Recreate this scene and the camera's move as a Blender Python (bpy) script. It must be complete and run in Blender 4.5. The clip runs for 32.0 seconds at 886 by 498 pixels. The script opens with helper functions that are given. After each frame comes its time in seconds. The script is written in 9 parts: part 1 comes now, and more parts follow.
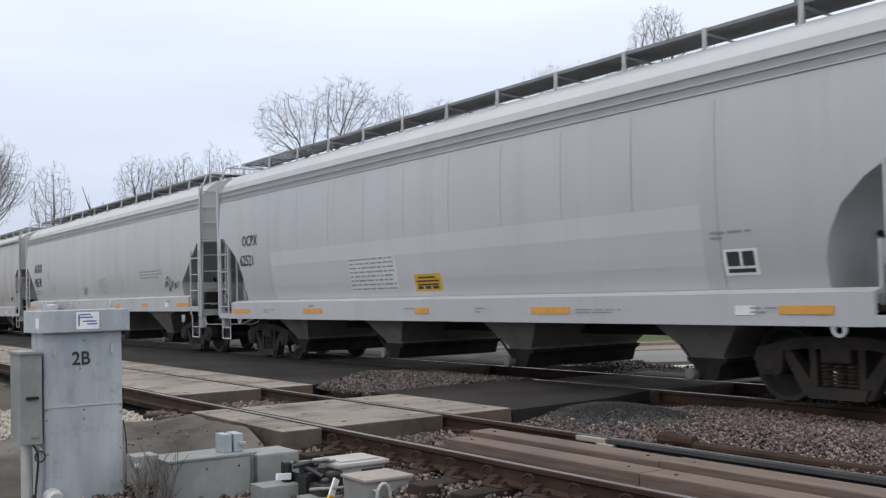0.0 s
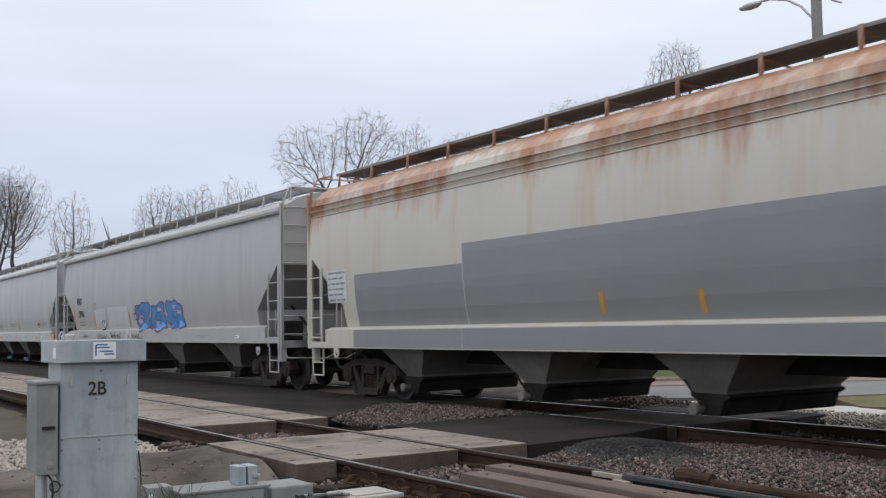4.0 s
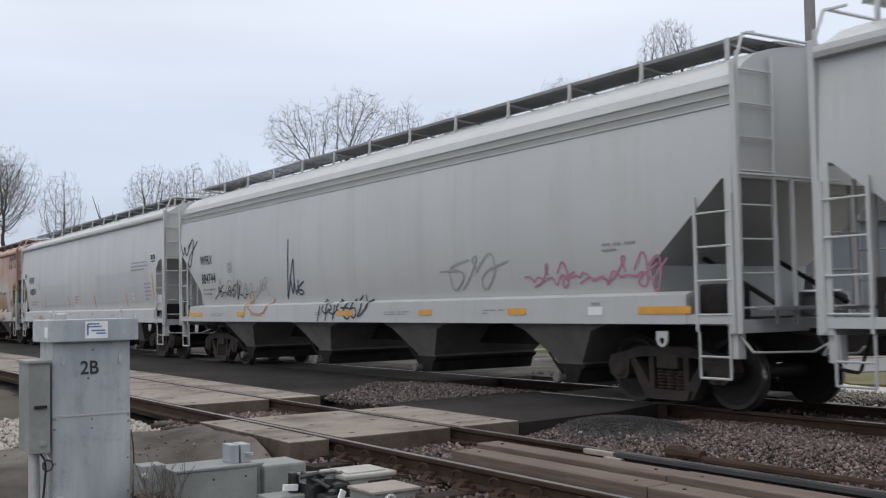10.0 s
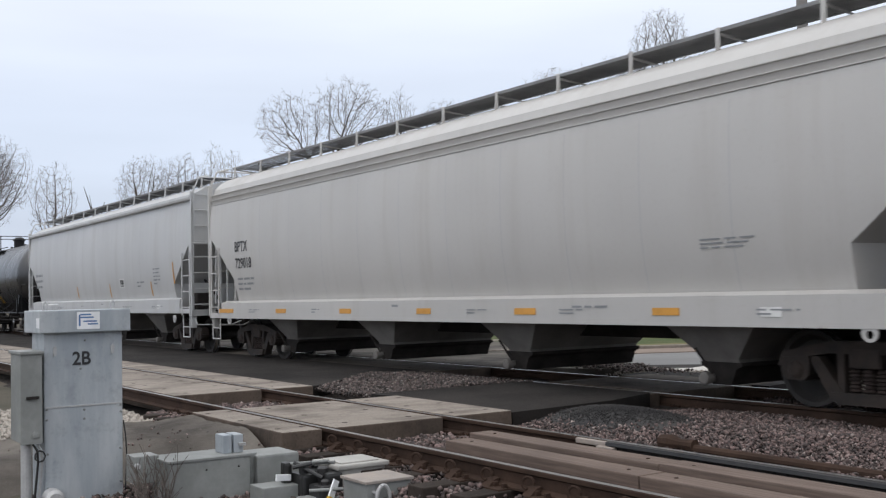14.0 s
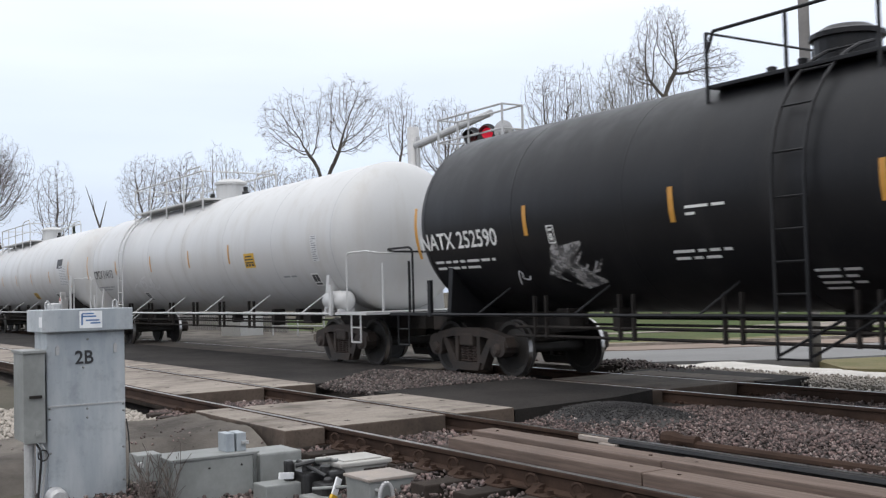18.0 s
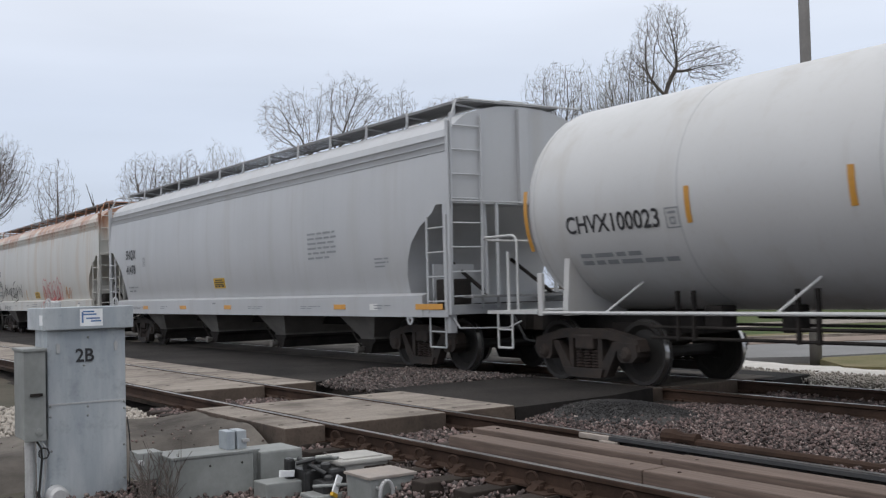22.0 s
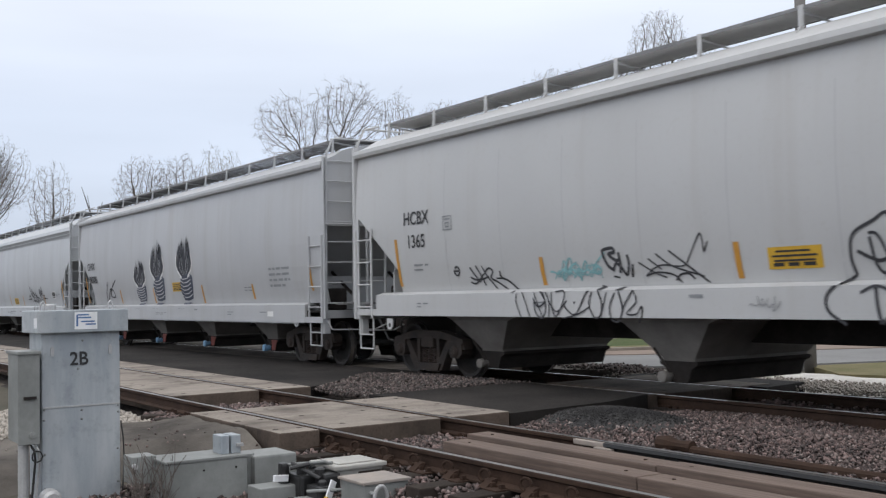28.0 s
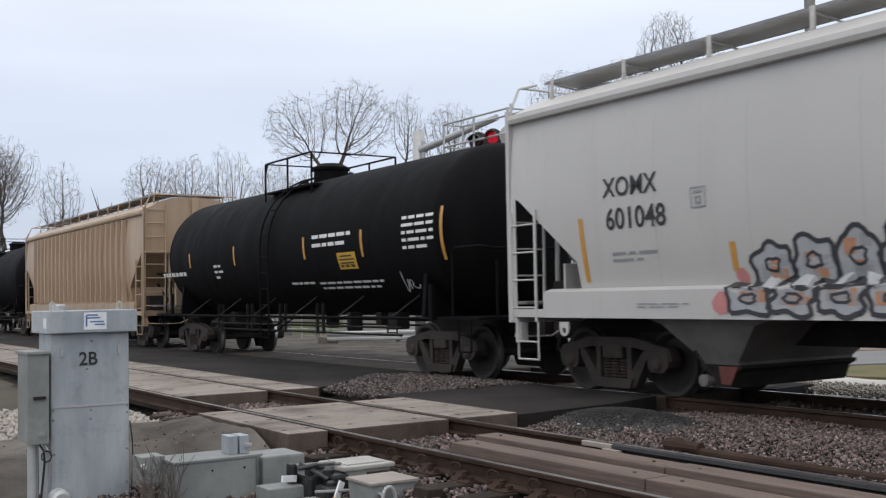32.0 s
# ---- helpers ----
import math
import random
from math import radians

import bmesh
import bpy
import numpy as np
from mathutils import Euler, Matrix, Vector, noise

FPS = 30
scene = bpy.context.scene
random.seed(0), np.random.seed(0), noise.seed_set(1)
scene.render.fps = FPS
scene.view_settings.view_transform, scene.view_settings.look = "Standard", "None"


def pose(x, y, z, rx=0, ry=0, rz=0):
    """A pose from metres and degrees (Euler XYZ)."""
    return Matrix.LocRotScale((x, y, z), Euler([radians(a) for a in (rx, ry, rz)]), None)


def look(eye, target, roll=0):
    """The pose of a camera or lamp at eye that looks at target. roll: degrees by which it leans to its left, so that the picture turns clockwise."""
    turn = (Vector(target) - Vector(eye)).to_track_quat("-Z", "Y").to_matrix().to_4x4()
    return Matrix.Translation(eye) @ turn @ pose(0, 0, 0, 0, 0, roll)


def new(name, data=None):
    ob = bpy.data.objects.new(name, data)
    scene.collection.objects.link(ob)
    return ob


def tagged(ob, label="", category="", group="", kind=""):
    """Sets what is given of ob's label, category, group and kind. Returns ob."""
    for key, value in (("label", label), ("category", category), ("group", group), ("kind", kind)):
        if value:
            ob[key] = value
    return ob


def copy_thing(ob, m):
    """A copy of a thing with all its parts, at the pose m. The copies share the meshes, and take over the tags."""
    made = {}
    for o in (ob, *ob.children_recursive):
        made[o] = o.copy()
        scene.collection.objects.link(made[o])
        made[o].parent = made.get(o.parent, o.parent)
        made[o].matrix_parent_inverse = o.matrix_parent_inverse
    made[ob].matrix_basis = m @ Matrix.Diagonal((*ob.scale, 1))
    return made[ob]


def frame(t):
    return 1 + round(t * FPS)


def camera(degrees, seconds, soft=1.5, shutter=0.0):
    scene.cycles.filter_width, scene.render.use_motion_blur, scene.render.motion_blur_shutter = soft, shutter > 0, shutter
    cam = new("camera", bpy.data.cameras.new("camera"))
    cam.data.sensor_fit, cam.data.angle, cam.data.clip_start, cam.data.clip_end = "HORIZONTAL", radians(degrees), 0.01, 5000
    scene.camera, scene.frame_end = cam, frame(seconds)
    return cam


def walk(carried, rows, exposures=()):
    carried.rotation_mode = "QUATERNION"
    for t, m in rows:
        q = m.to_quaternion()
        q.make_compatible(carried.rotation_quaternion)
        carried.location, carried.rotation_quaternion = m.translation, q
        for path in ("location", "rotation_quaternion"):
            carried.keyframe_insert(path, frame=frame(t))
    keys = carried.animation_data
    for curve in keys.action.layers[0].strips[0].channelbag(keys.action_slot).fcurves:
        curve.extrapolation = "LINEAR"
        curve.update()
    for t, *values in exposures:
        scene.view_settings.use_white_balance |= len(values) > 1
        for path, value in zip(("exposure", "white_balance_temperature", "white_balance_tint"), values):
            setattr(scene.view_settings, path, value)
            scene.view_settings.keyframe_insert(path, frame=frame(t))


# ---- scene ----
cam = camera(45.26, 32.0, soft=1.25, shutter=0.08)


def aim(yaw, pitch, roll):
    """The hand-held camera's pose: it stands still and turns a little."""
    return pose(0, 0, 1.409, 90 + pitch, 0, yaw) @ pose(0, 0, 0, 0, 0, roll)


walk(cam, [
    (0, aim(56.442, 2.362, -1.552)), (0.5, aim(57.055, 2.600, -0.961)), (1, aim(57.491, 3.031, -1.161)), (1.5, aim(57.482, 3.346, -1.129)),
    (2, aim(57.368, 3.728, -1.115)), (2.5, aim(57.391, 3.911, -0.933)), (3, aim(57.376, 4.081, -0.840)), (3.5, aim(57.282, 4.191, -0.998)),
    (5.5, aim(57.318, 3.954, -1.190)), (6, aim(56.954, 3.887, -1.092)), (6.5, aim(56.760, 3.777, -1.235)), (7, aim(56.758, 3.759, -1.161)),
    (7.5, aim(56.834, 3.745, -1.079)), (8, aim(56.981, 3.653, -1.083)), (8.5, aim(57.022, 3.555, -1.133)), (9, aim(56.973, 3.419, -1.165)),
    (9.5, aim(56.881, 3.217, -1.326)), (10, aim(56.891, 3.008, -1.154)), (10.5, aim(56.903, 2.787, -1.163)), (11, aim(56.806, 2.742, -1.194)),
    (11.5, aim(56.781, 2.806, -1.331)), (12, aim(56.744, 2.829, -1.445)), (12.5, aim(56.542, 2.744, -1.464)), (13, aim(56.453, 2.566, -1.281)),
    (13.5, aim(56.458, 2.464, -1.244)), (14, aim(56.491, 2.462, -1.256)), (14.5, aim(56.468, 2.348, -1.485)), (16.5, aim(56.698, 2.135, -0.869)),
    (17, aim(56.608, 2.176, -1.075)), (17.5, aim(56.560, 2.316, -1.437)), (18, aim(56.597, 2.335, -1.490)), (18.5, aim(56.582, 2.331, -1.480)),
    (19, aim(56.523, 2.244, -1.421)), (19.5, aim(56.620, 2.118, -1.308)), (20, aim(56.649, 2.164, -1.384)), (20.5, aim(56.627, 2.180, -1.322)),
    (21, aim(56.653, 2.185, -1.419)), (21.5, aim(56.596, 2.149, -1.476)), (22, aim(56.621, 2.221, -1.512)), (22.5, aim(56.675, 2.211, -1.384)),
    (23, aim(56.770, 2.280, -1.137)), (23.5, aim(56.794, 2.403, -0.974)), (24, aim(56.727, 2.404, -0.958)), (24.5, aim(56.640, 2.466, -1.172)),
    (25, aim(56.645, 2.485, -1.265)), (25.5, aim(56.685, 2.421, -1.221)), (27.5, aim(56.559, 2.509, -1.049)), (28, aim(56.383, 2.507, -1.146)),
    (28.5, aim(56.468, 2.554, -1.157)), (29, aim(56.554, 2.510, -1.164)), (29.5, aim(56.634, 2.492, -1.083)), (30, aim(56.768, 2.477, -1.013)),
    (30.5, aim(56.790, 2.446, -1.012)), (31, aim(56.768, 2.497, -1.026)), (31.5, aim(56.767, 2.557, -0.997)), (32, aim(56.838, 2.569, -1.043)),
], exposures=[(0, 0.1), (1, 0.05), (2, -0.03), (6, -0.05), (10, -0.05), (12, 0.02), (13, 0.12), (14.5, 0.06), (16.6, 0.38), (17.2, 0.36), (18, 0.26), (18.8, -0.05), (20, -0.1), (22, -0.08), (24, 0.0), (25, 0.06), (28, 0.06), (30, 0.08), (32, 0.03)])

# ---- overcast sky and soft sun ----
world = bpy.data.worlds.new("sky")
scene.world = world
world.use_nodes = True
wn, wl = world.node_tree.nodes, world.node_tree.links
wn.clear()
w_out, w_bg = wn.new("ShaderNodeOutputWorld"), wn.new("ShaderNodeBackground")
w_sky = wn.new("ShaderNodeTexSky")
w_sky.sky_type, w_sky.sun_disc = "NISHITA", False
w_sky.sun_elevation, w_sky.sun_rotation = radians(59), radians(150)
w_sky.dust_density, w_sky.air_density = 3.0, 1.0
w_geo, w_sep = wn.new("ShaderNodeTexCoord"), wn.new("ShaderNodeSeparateXYZ")
wl.new(w_geo.outputs["Generated"], w_sep.inputs[0])
w_map = wn.new("ShaderNodeMapping")
w_map.inputs["Scale"].default_value = (1.2, 1.2, 7.0)
wl.new(w_geo.outputs["Generated"], w_map.inputs[0])
w_noise = wn.new("ShaderNodeTexNoise")
w_noise.inputs["Scale"].default_value, w_noise.inputs["Detail"].default_value = 1.6, 5.0
w_noise.inputs["Roughness"].default_value = 0.45
wl.new(w_map.outputs[0], w_noise.inputs["Vector"])
# the cloud sheet: bluish grey low down, brighter towards the zenith, softly mottled
w_ramp = wn.new("ShaderNodeValToRGB")
w_ramp.color_ramp.elements[0].position, w_ramp.color_ramp.elements[0].color = 0.0, (0.525, 0.59, 0.73, 1)
w_ramp.color_ramp.elements[1].position, w_ramp.color_ramp.elements[1].color = 1.0, (1.40, 1.42, 1.44, 1)
for pos, col in ((0.07, (0.53, 0.585, 0.715, 1)), (0.17, (0.648, 0.697, 0.81, 1)), (0.27, (0.793, 0.822, 0.89, 1)), (0.5, (1.04, 1.06, 1.10, 1))):
    w_el = w_ramp.color_ramp.elements.new(pos)
    w_el.color = col
wl.new(w_sep.outputs["Z"], w_ramp.inputs[0])
w_mot = wn.new("ShaderNodeMapRange")
w_mot.inputs["From Min"].default_value, w_mot.inputs["From Max"].default_value = 0.35, 0.65
w_mot.inputs["To Min"].default_value, w_mot.inputs["To Max"].default_value = 0.93, 1.07
wl.new(w_noise.outputs[0], w_mot.inputs[0])
w_mul = wn.new("ShaderNodeMix")
w_mul.data_type, w_mul.blend_type = "RGBA", "MULTIPLY"
w_mul.inputs["Factor"].default_value = 1.0
wl.new(w_ramp.outputs[0], w_mul.inputs[6])
wl.new(w_mot.outputs[0], w_mul.inputs[7])
w_thin = wn.new("ShaderNodeMix")
w_thin.data_type = "RGBA"
w_thin.inputs["Factor"].default_value = 0.04
wl.new(w_mul.outputs[2], w_thin.inputs[6])
wl.new(w_sky.outputs[0], w_thin.inputs[7])
wl.new(w_thin.outputs[2], w_bg.inputs[0])
w_bg.inputs[1].default_value = 1.0
wl.new(w_bg.outputs[0], w_out.inputs[0])

sun = new("sun", bpy.data.lights.new("sun", "SUN"))
sun.data.energy, sun.data.angle, sun.data.color = 0.30, radians(50), (1.0, 0.95, 0.88)
sun.matrix_world = look((6, -9, 18), (0, 0, 0))


# ---- materials ----
def nodes_of(name):
    m = bpy.data.materials.new(name)
    m.use_nodes = True
    nt = m.node_tree
    return m, nt.nodes, nt.links, nt.nodes["Principled BSDF"]


def noise_node(n, l, scale, detail=4.0, rough=0.55, stretch=None, coord="Object"):
    tc = n.new("ShaderNodeTexCoord")
    tex = n.new("ShaderNodeTexNoise")
    tex.inputs["Scale"].default_value, tex.inputs["Detail"].default_value = scale, detail
    tex.inputs["Roughness"].default_value = rough
    if stretch:
        mp = n.new("ShaderNodeMapping")
        mp.inputs["Scale"].default_value = stretch
        l.new(tc.outputs[coord], mp.inputs[0])
        l.new(mp.outputs[0], tex.inputs["Vector"])
    else:
        l.new(tc.outputs[coord], tex.inputs["Vector"])
    return tex


def ranged(n, l, src, a, b, c=0.0, d=1.0):
    r = n.new("ShaderNodeMapRange")
    for key, v in zip(("From Min", "From Max", "To Min", "To Max"), (a, b, c, d)):
        r.inputs[key].default_value = v
    l.new(src, r.inputs[0])
    return r.outputs[0]


def blend(n, l, fac, a, b, mode="MIX"):
    mx = n.new("ShaderNodeMix")
    mx.data_type, mx.blend_type = "RGBA", mode
    for sock, v in ((0, fac), (6, a), (7, b)):
        if isinstance(v, (int, float)):
            mx.inputs[sock].default_value = v
        elif isinstance(v, tuple):
            mx.inputs[sock].default_value = (*v, 1)
        else:
            l.new(v, mx.inputs[sock])
    return mx.outputs[2]


def bump(n, l, bsdf, src, strength, dist):
    b = n.new("ShaderNodeBump")
    b.inputs["Strength"].default_value, b.inputs["Distance"].default_value = strength, dist
    l.new(src, b.inputs["Height"])
    l.new(b.outputs[0], bsdf.inputs["Normal"])


def times(n, l, a, b, op="MULTIPLY"):
    m = n.new("ShaderNodeMath")
    m.operation = op
    for k, v in ((0, a), (1, b)):
        if isinstance(v, (int, float)):
            m.inputs[k].default_value = v
        else:
            l.new(v, m.inputs[k])
    return m.outputs[0]


def mottled(name, a, b, scale=3.0, fine=40.0, rough=0.8, relief=0.3, metal=0.0, dist=0.01, per_piece=0.0, coord="Object", shine=0.5):
    """Two colours mixed by coarse and fine noise, with fine relief."""
    m, n, l, bsdf = nodes_of(name)
    c = noise_node(n, l, scale, 5, 0.6, coord=coord)
    g = noise_node(n, l, fine, 3, 0.6, coord=coord)
    col = blend(n, l, ranged(n, l, c.outputs[0], 0.35, 0.65), a, b)
    col = blend(n, l, ranged(n, l, g.outputs[0], 0.3, 0.7, 0.0, 0.35), col, tuple(x * 0.6 for x in a))
    if per_piece:
        oi = n.new("ShaderNodeObjectInfo")
        col = blend(n, l, 1.0, col, ranged(n, l, oi.outputs["Random"], 0, 1, 1 - per_piece, 1 + per_piece), "MULTIPLY")
    l.new(col, bsdf.inputs["Base Color"])
    bsdf.inputs["Roughness"].default_value, bsdf.inputs["Metallic"].default_value = rough, metal
    bsdf.inputs["Specular IOR Level"].default_value = shine if rough < 0.85 else 0.12
    bump(n, l, bsdf, g.outputs[0], relief, dist)
    return m


def car_paint(name, base, dirt=(0.30, 0.27, 0.23), rust=0.0, rust_from=4.0, rust_to=2.2, streak=0.10, rough=0.42, mott=0.06, shine=0.95):
    """Weathered car-side paint: faint mottling, vertical grime streaks and, where asked, rust running down from the eaves."""
    m, n, l, bsdf = nodes_of(name)
    base = tuple(x * 0.855 for x in base)
    big = noise_node(n, l, 0.35, 3)
    col = blend(n, l, ranged(n, l, big.outputs[0], 0.3, 0.7, 0.0, 1.0), base, tuple(x * (1 - mott * 2) for x in base))
    st = noise_node(n, l, 1.0, 4, 0.6, (2.2, 2.2, 0.14))
    col = blend(n, l, ranged(n, l, st.outputs[0], 0.52, 0.75, 0.0, streak * 2.2), col, dirt)
    fine = noise_node(n, l, 14.0, 4, 0.6)
    col = blend(n, l, ranged(n, l, fine.outputs[0], 0.55, 0.8, 0.0, 0.16), col, dirt)
    if rust:
        tc = n.new("ShaderNodeTexCoord")
        sp = n.new("ShaderNodeSeparateXYZ")
        l.new(tc.outputs["Object"], sp.inputs[0])
        zone = ranged(n, l, sp.outputs["Z"], rust_to, rust_from, 0.0, 1.0)
        rn = noise_node(n, l, 0.9, 6, 0.7, (1.1, 1.1, 0.16))
        mask = times(n, l, ranged(n, l, rn.outputs[0], 0.30, 0.70), zone, "ADD")
        mask = ranged(n, l, mask, 1.35 - rust * 0.6, 1.80 - rust * 0.6)
        thin = noise_node(n, l, 1.0, 5, 0.65, (2.6, 2.6, 0.22))
        mask = times(n, l, mask, ranged(n, l, thin.outputs[0], 0.32, 0.54, 0.62, 1.0))
        rc = noise_node(n, l, 3.0, 6, 0.7)
        rcol = blend(n, l, ranged(n, l, rc.outputs[0], 0.35, 0.7), (0.40, 0.19, 0.085), (0.22, 0.085, 0.042))
        soft = blend(n, l, ranged(n, l, mask, 0.0, 0.6), (0.55, 0.40, 0.26), rcol)
        col = blend(n, l, mask, col, soft)
    l.new(col, bsdf.inputs["Base Color"])
    l.new(ranged(n, l, st.outputs[0], 0.3, 0.8, rough - 0.06, rough + 0.14), bsdf.inputs["Roughness"])
    bsdf.inputs["Specular IOR Level"].default_value = shine
    dn = noise_node(n, l, 1.1, 2)
    bump(n, l, bsdf, dn.outputs[0], 0.25, 0.03)
    return m


def plain(name, col, rough=0.55, metal=0.0):
    m, n, l, bsdf = nodes_of(name)
    g = noise_node(n, l, 9.0, 4)
    l.new(blend(n, l, ranged(n, l, g.outputs[0], 0.4, 0.75, 0.0, 0.5), col, tuple(x * 0.7 for x in col)), bsdf.inputs["Base Color"])
    bsdf.inputs["Roughness"].default_value, bsdf.inputs["Metallic"].default_value = rough, metal
    return m


lt_grey = car_paint("light_grey_paint", (0.50, 0.51, 0.525))
pale_grey = car_paint("pale_grey_paint", (0.52, 0.53, 0.525))
tan_grey = car_paint("warm_grey_paint", (0.49, 0.488, 0.48), streak=0.28, dirt=(0.36, 0.25, 0.14))
mauve_grey = car_paint("mauve_grey_paint", (0.47, 0.46, 0.455), streak=0.15)
blue_grey = car_paint("bluish_grey_paint", (0.46, 0.49, 0.53), streak=0.05)
white_grey = car_paint("whitish_grey_paint", (0.57, 0.575, 0.575), streak=0.08)
white_blue = car_paint("white_paint_cool", (0.55, 0.57, 0.59), streak=0.07)
warm_white = car_paint("warm_white_paint", (0.57, 0.555, 0.53), streak=0.09)
cream_rust = car_paint("cream_paint_rusting", (0.62, 0.60, 0.54), rust=0.55, rust_from=4.4, rust_to=2.6, streak=0.2, dirt=(0.42, 0.28, 0.15))
cream_rust_eave = car_paint("white_paint_rusty_eaves", (0.58, 0.57, 0.535), rust=0.62, rust_from=4.5, rust_to=3.0, streak=0.2, dirt=(0.42, 0.27, 0.14))
rust_white = car_paint("white_paint_heavily_rusted", (0.50, 0.52, 0.52), rust=1.22, rust_from=4.2, rust_to=1.8, streak=0.2, dirt=(0.40, 0.24, 0.14))
tan_paint = car_paint("tan_paint", (0.46, 0.325, 0.205), streak=0.25, dirt=(0.25, 0.15, 0.08))
black_paint = car_paint("black_paint", (0.010, 0.010, 0.0115), dirt=(0.036, 0.034, 0.033), streak=0.16, rough=0.42, mott=0.1, shine=0.26)
black_matt = car_paint("matt_black_paint", (0.006, 0.006, 0.007), dirt=(0.018, 0.017, 0.016), streak=0.12, rough=0.7, mott=0.1, shine=0.08)
black_gloss = car_paint("glossy_black_paint", (0.008, 0.008, 0.0095), dirt=(0.03, 0.028, 0.027), streak=0.10, rough=0.27, mott=0.1, shine=1.0)
white_paint = car_paint("white_tank_paint", (0.60, 0.60, 0.595), dirt=(0.34, 0.30, 0.25), streak=0.16, rough=0.42)
patches = {
    "light": car_paint("light_overpaint", (0.58, 0.58, 0.59), streak=0.04), "grey": car_paint("grey_overpaint", (0.25, 0.255, 0.265), streak=0.05),
    "white": car_paint("white_overpaint", (0.72, 0.72, 0.72), streak=0.03), "dim": car_paint("dull_overpaint", (0.51, 0.525, 0.53), streak=0.05),
    "clean": car_paint("fresh_pale_overpaint", (0.55, 0.58, 0.59), streak=0.03), "band": car_paint("grey_roof_band", (0.33, 0.345, 0.36), streak=0.03),
}
stencil = {
    "black": plain("black_stencil", (0.025, 0.025, 0.028)), "white": plain("white_stencil", (0.72, 0.72, 0.70)),
    "orange": plain("orange_stencil", (0.62, 0.26, 0.05)), "red": plain("red_stencil", (0.50, 0.17, 0.15)),
    "pale": plain("pale_panel_paint", (0.60, 0.605, 0.61)), "grey": plain("faded_stencil", (0.24, 0.25, 0.26)),
}
spray_paint = {
    "black": plain("black_spray", (0.035, 0.035, 0.04)), "grey": plain("faded_grey_spray", (0.30, 0.305, 0.31)),
    "green": plain("faded_green_spray", (0.30, 0.38, 0.24)), "purple": plain("purple_spray", (0.12, 0.07, 0.17)),
    "blue": plain("blue_spray", (0.05, 0.22, 0.50)), "navy": plain("navy_spray", (0.035, 0.045, 0.075)),
    "orange": plain("faded_orange_spray", (0.45, 0.22, 0.12)), "magenta": plain("faded_magenta_spray", (0.42, 0.17, 0.25)),
    "teal": plain("teal_spray", (0.22, 0.42, 0.44)), "tan": plain("tan_spray", (0.42, 0.28, 0.17)),
    "red": plain("faded_red_spray", (0.50, 0.20, 0.19)), "silver": plain("silver_spray", (0.36, 0.37, 0.38)),
    "white": plain("white_spray", (0.62, 0.62, 0.62)), "pink": plain("pink_spray", (0.60, 0.35, 0.40)),
    "mint": plain("pale_mint_spray", (0.40, 0.52, 0.51)), "moss": plain("faint_moss_spray", (0.36, 0.385, 0.35)), "lilac": plain("lilac_spray", (0.34, 0.29, 0.46)), "straw": plain("straw_spray", (0.55, 0.50, 0.28)),
}


def fading_spray(name, col):
    """Spray that is dense at the foot of a shape and thins out in streaks towards its top."""
    m, n, l, bsdf = nodes_of(name)
    tc, sp = n.new("ShaderNodeTexCoord"), n.new("ShaderNodeSeparateXYZ")
    l.new(tc.outputs["Generated"], sp.inputs[0])
    streak = noise_node(n, l, 1.0, 4, 0.65, (9.0, 9.0, 1.1))
    edge = times(n, l, ranged(n, l, sp.outputs["Z"], 0.15, 0.95, 1.0, 0.0), ranged(n, l, streak.outputs[0], 0.30, 0.72, -0.30, 0.36), "ADD")
    l.new(ranged(n, l, edge, 0.05, 0.75, 0.0, 0.95), bsdf.inputs["Alpha"])
    bsdf.inputs["Base Color"].default_value = (*col, 1)
    bsdf.inputs["Roughness"].default_value = 0.7
    return m


def thin_spray(name, col, cover):
    """Patchy sprayed paint that lets the surface below show through."""
    m, n, l, bsdf = nodes_of(name)
    p, q = noise_node(n, l, 5.0, 5, 0.7), noise_node(n, l, 45.0, 3, 0.7)
    l.new(times(n, l, ranged(n, l, p.outputs[0], 0.38, 0.62, 0.1, cover), ranged(n, l, q.outputs[0], 0.3, 0.6, 0.5, 1.0)), bsdf.inputs["Alpha"])
    bsdf.inputs["Base Color"].default_value = (*col, 1)
    bsdf.inputs["Roughness"].default_value = 0.7
    return m


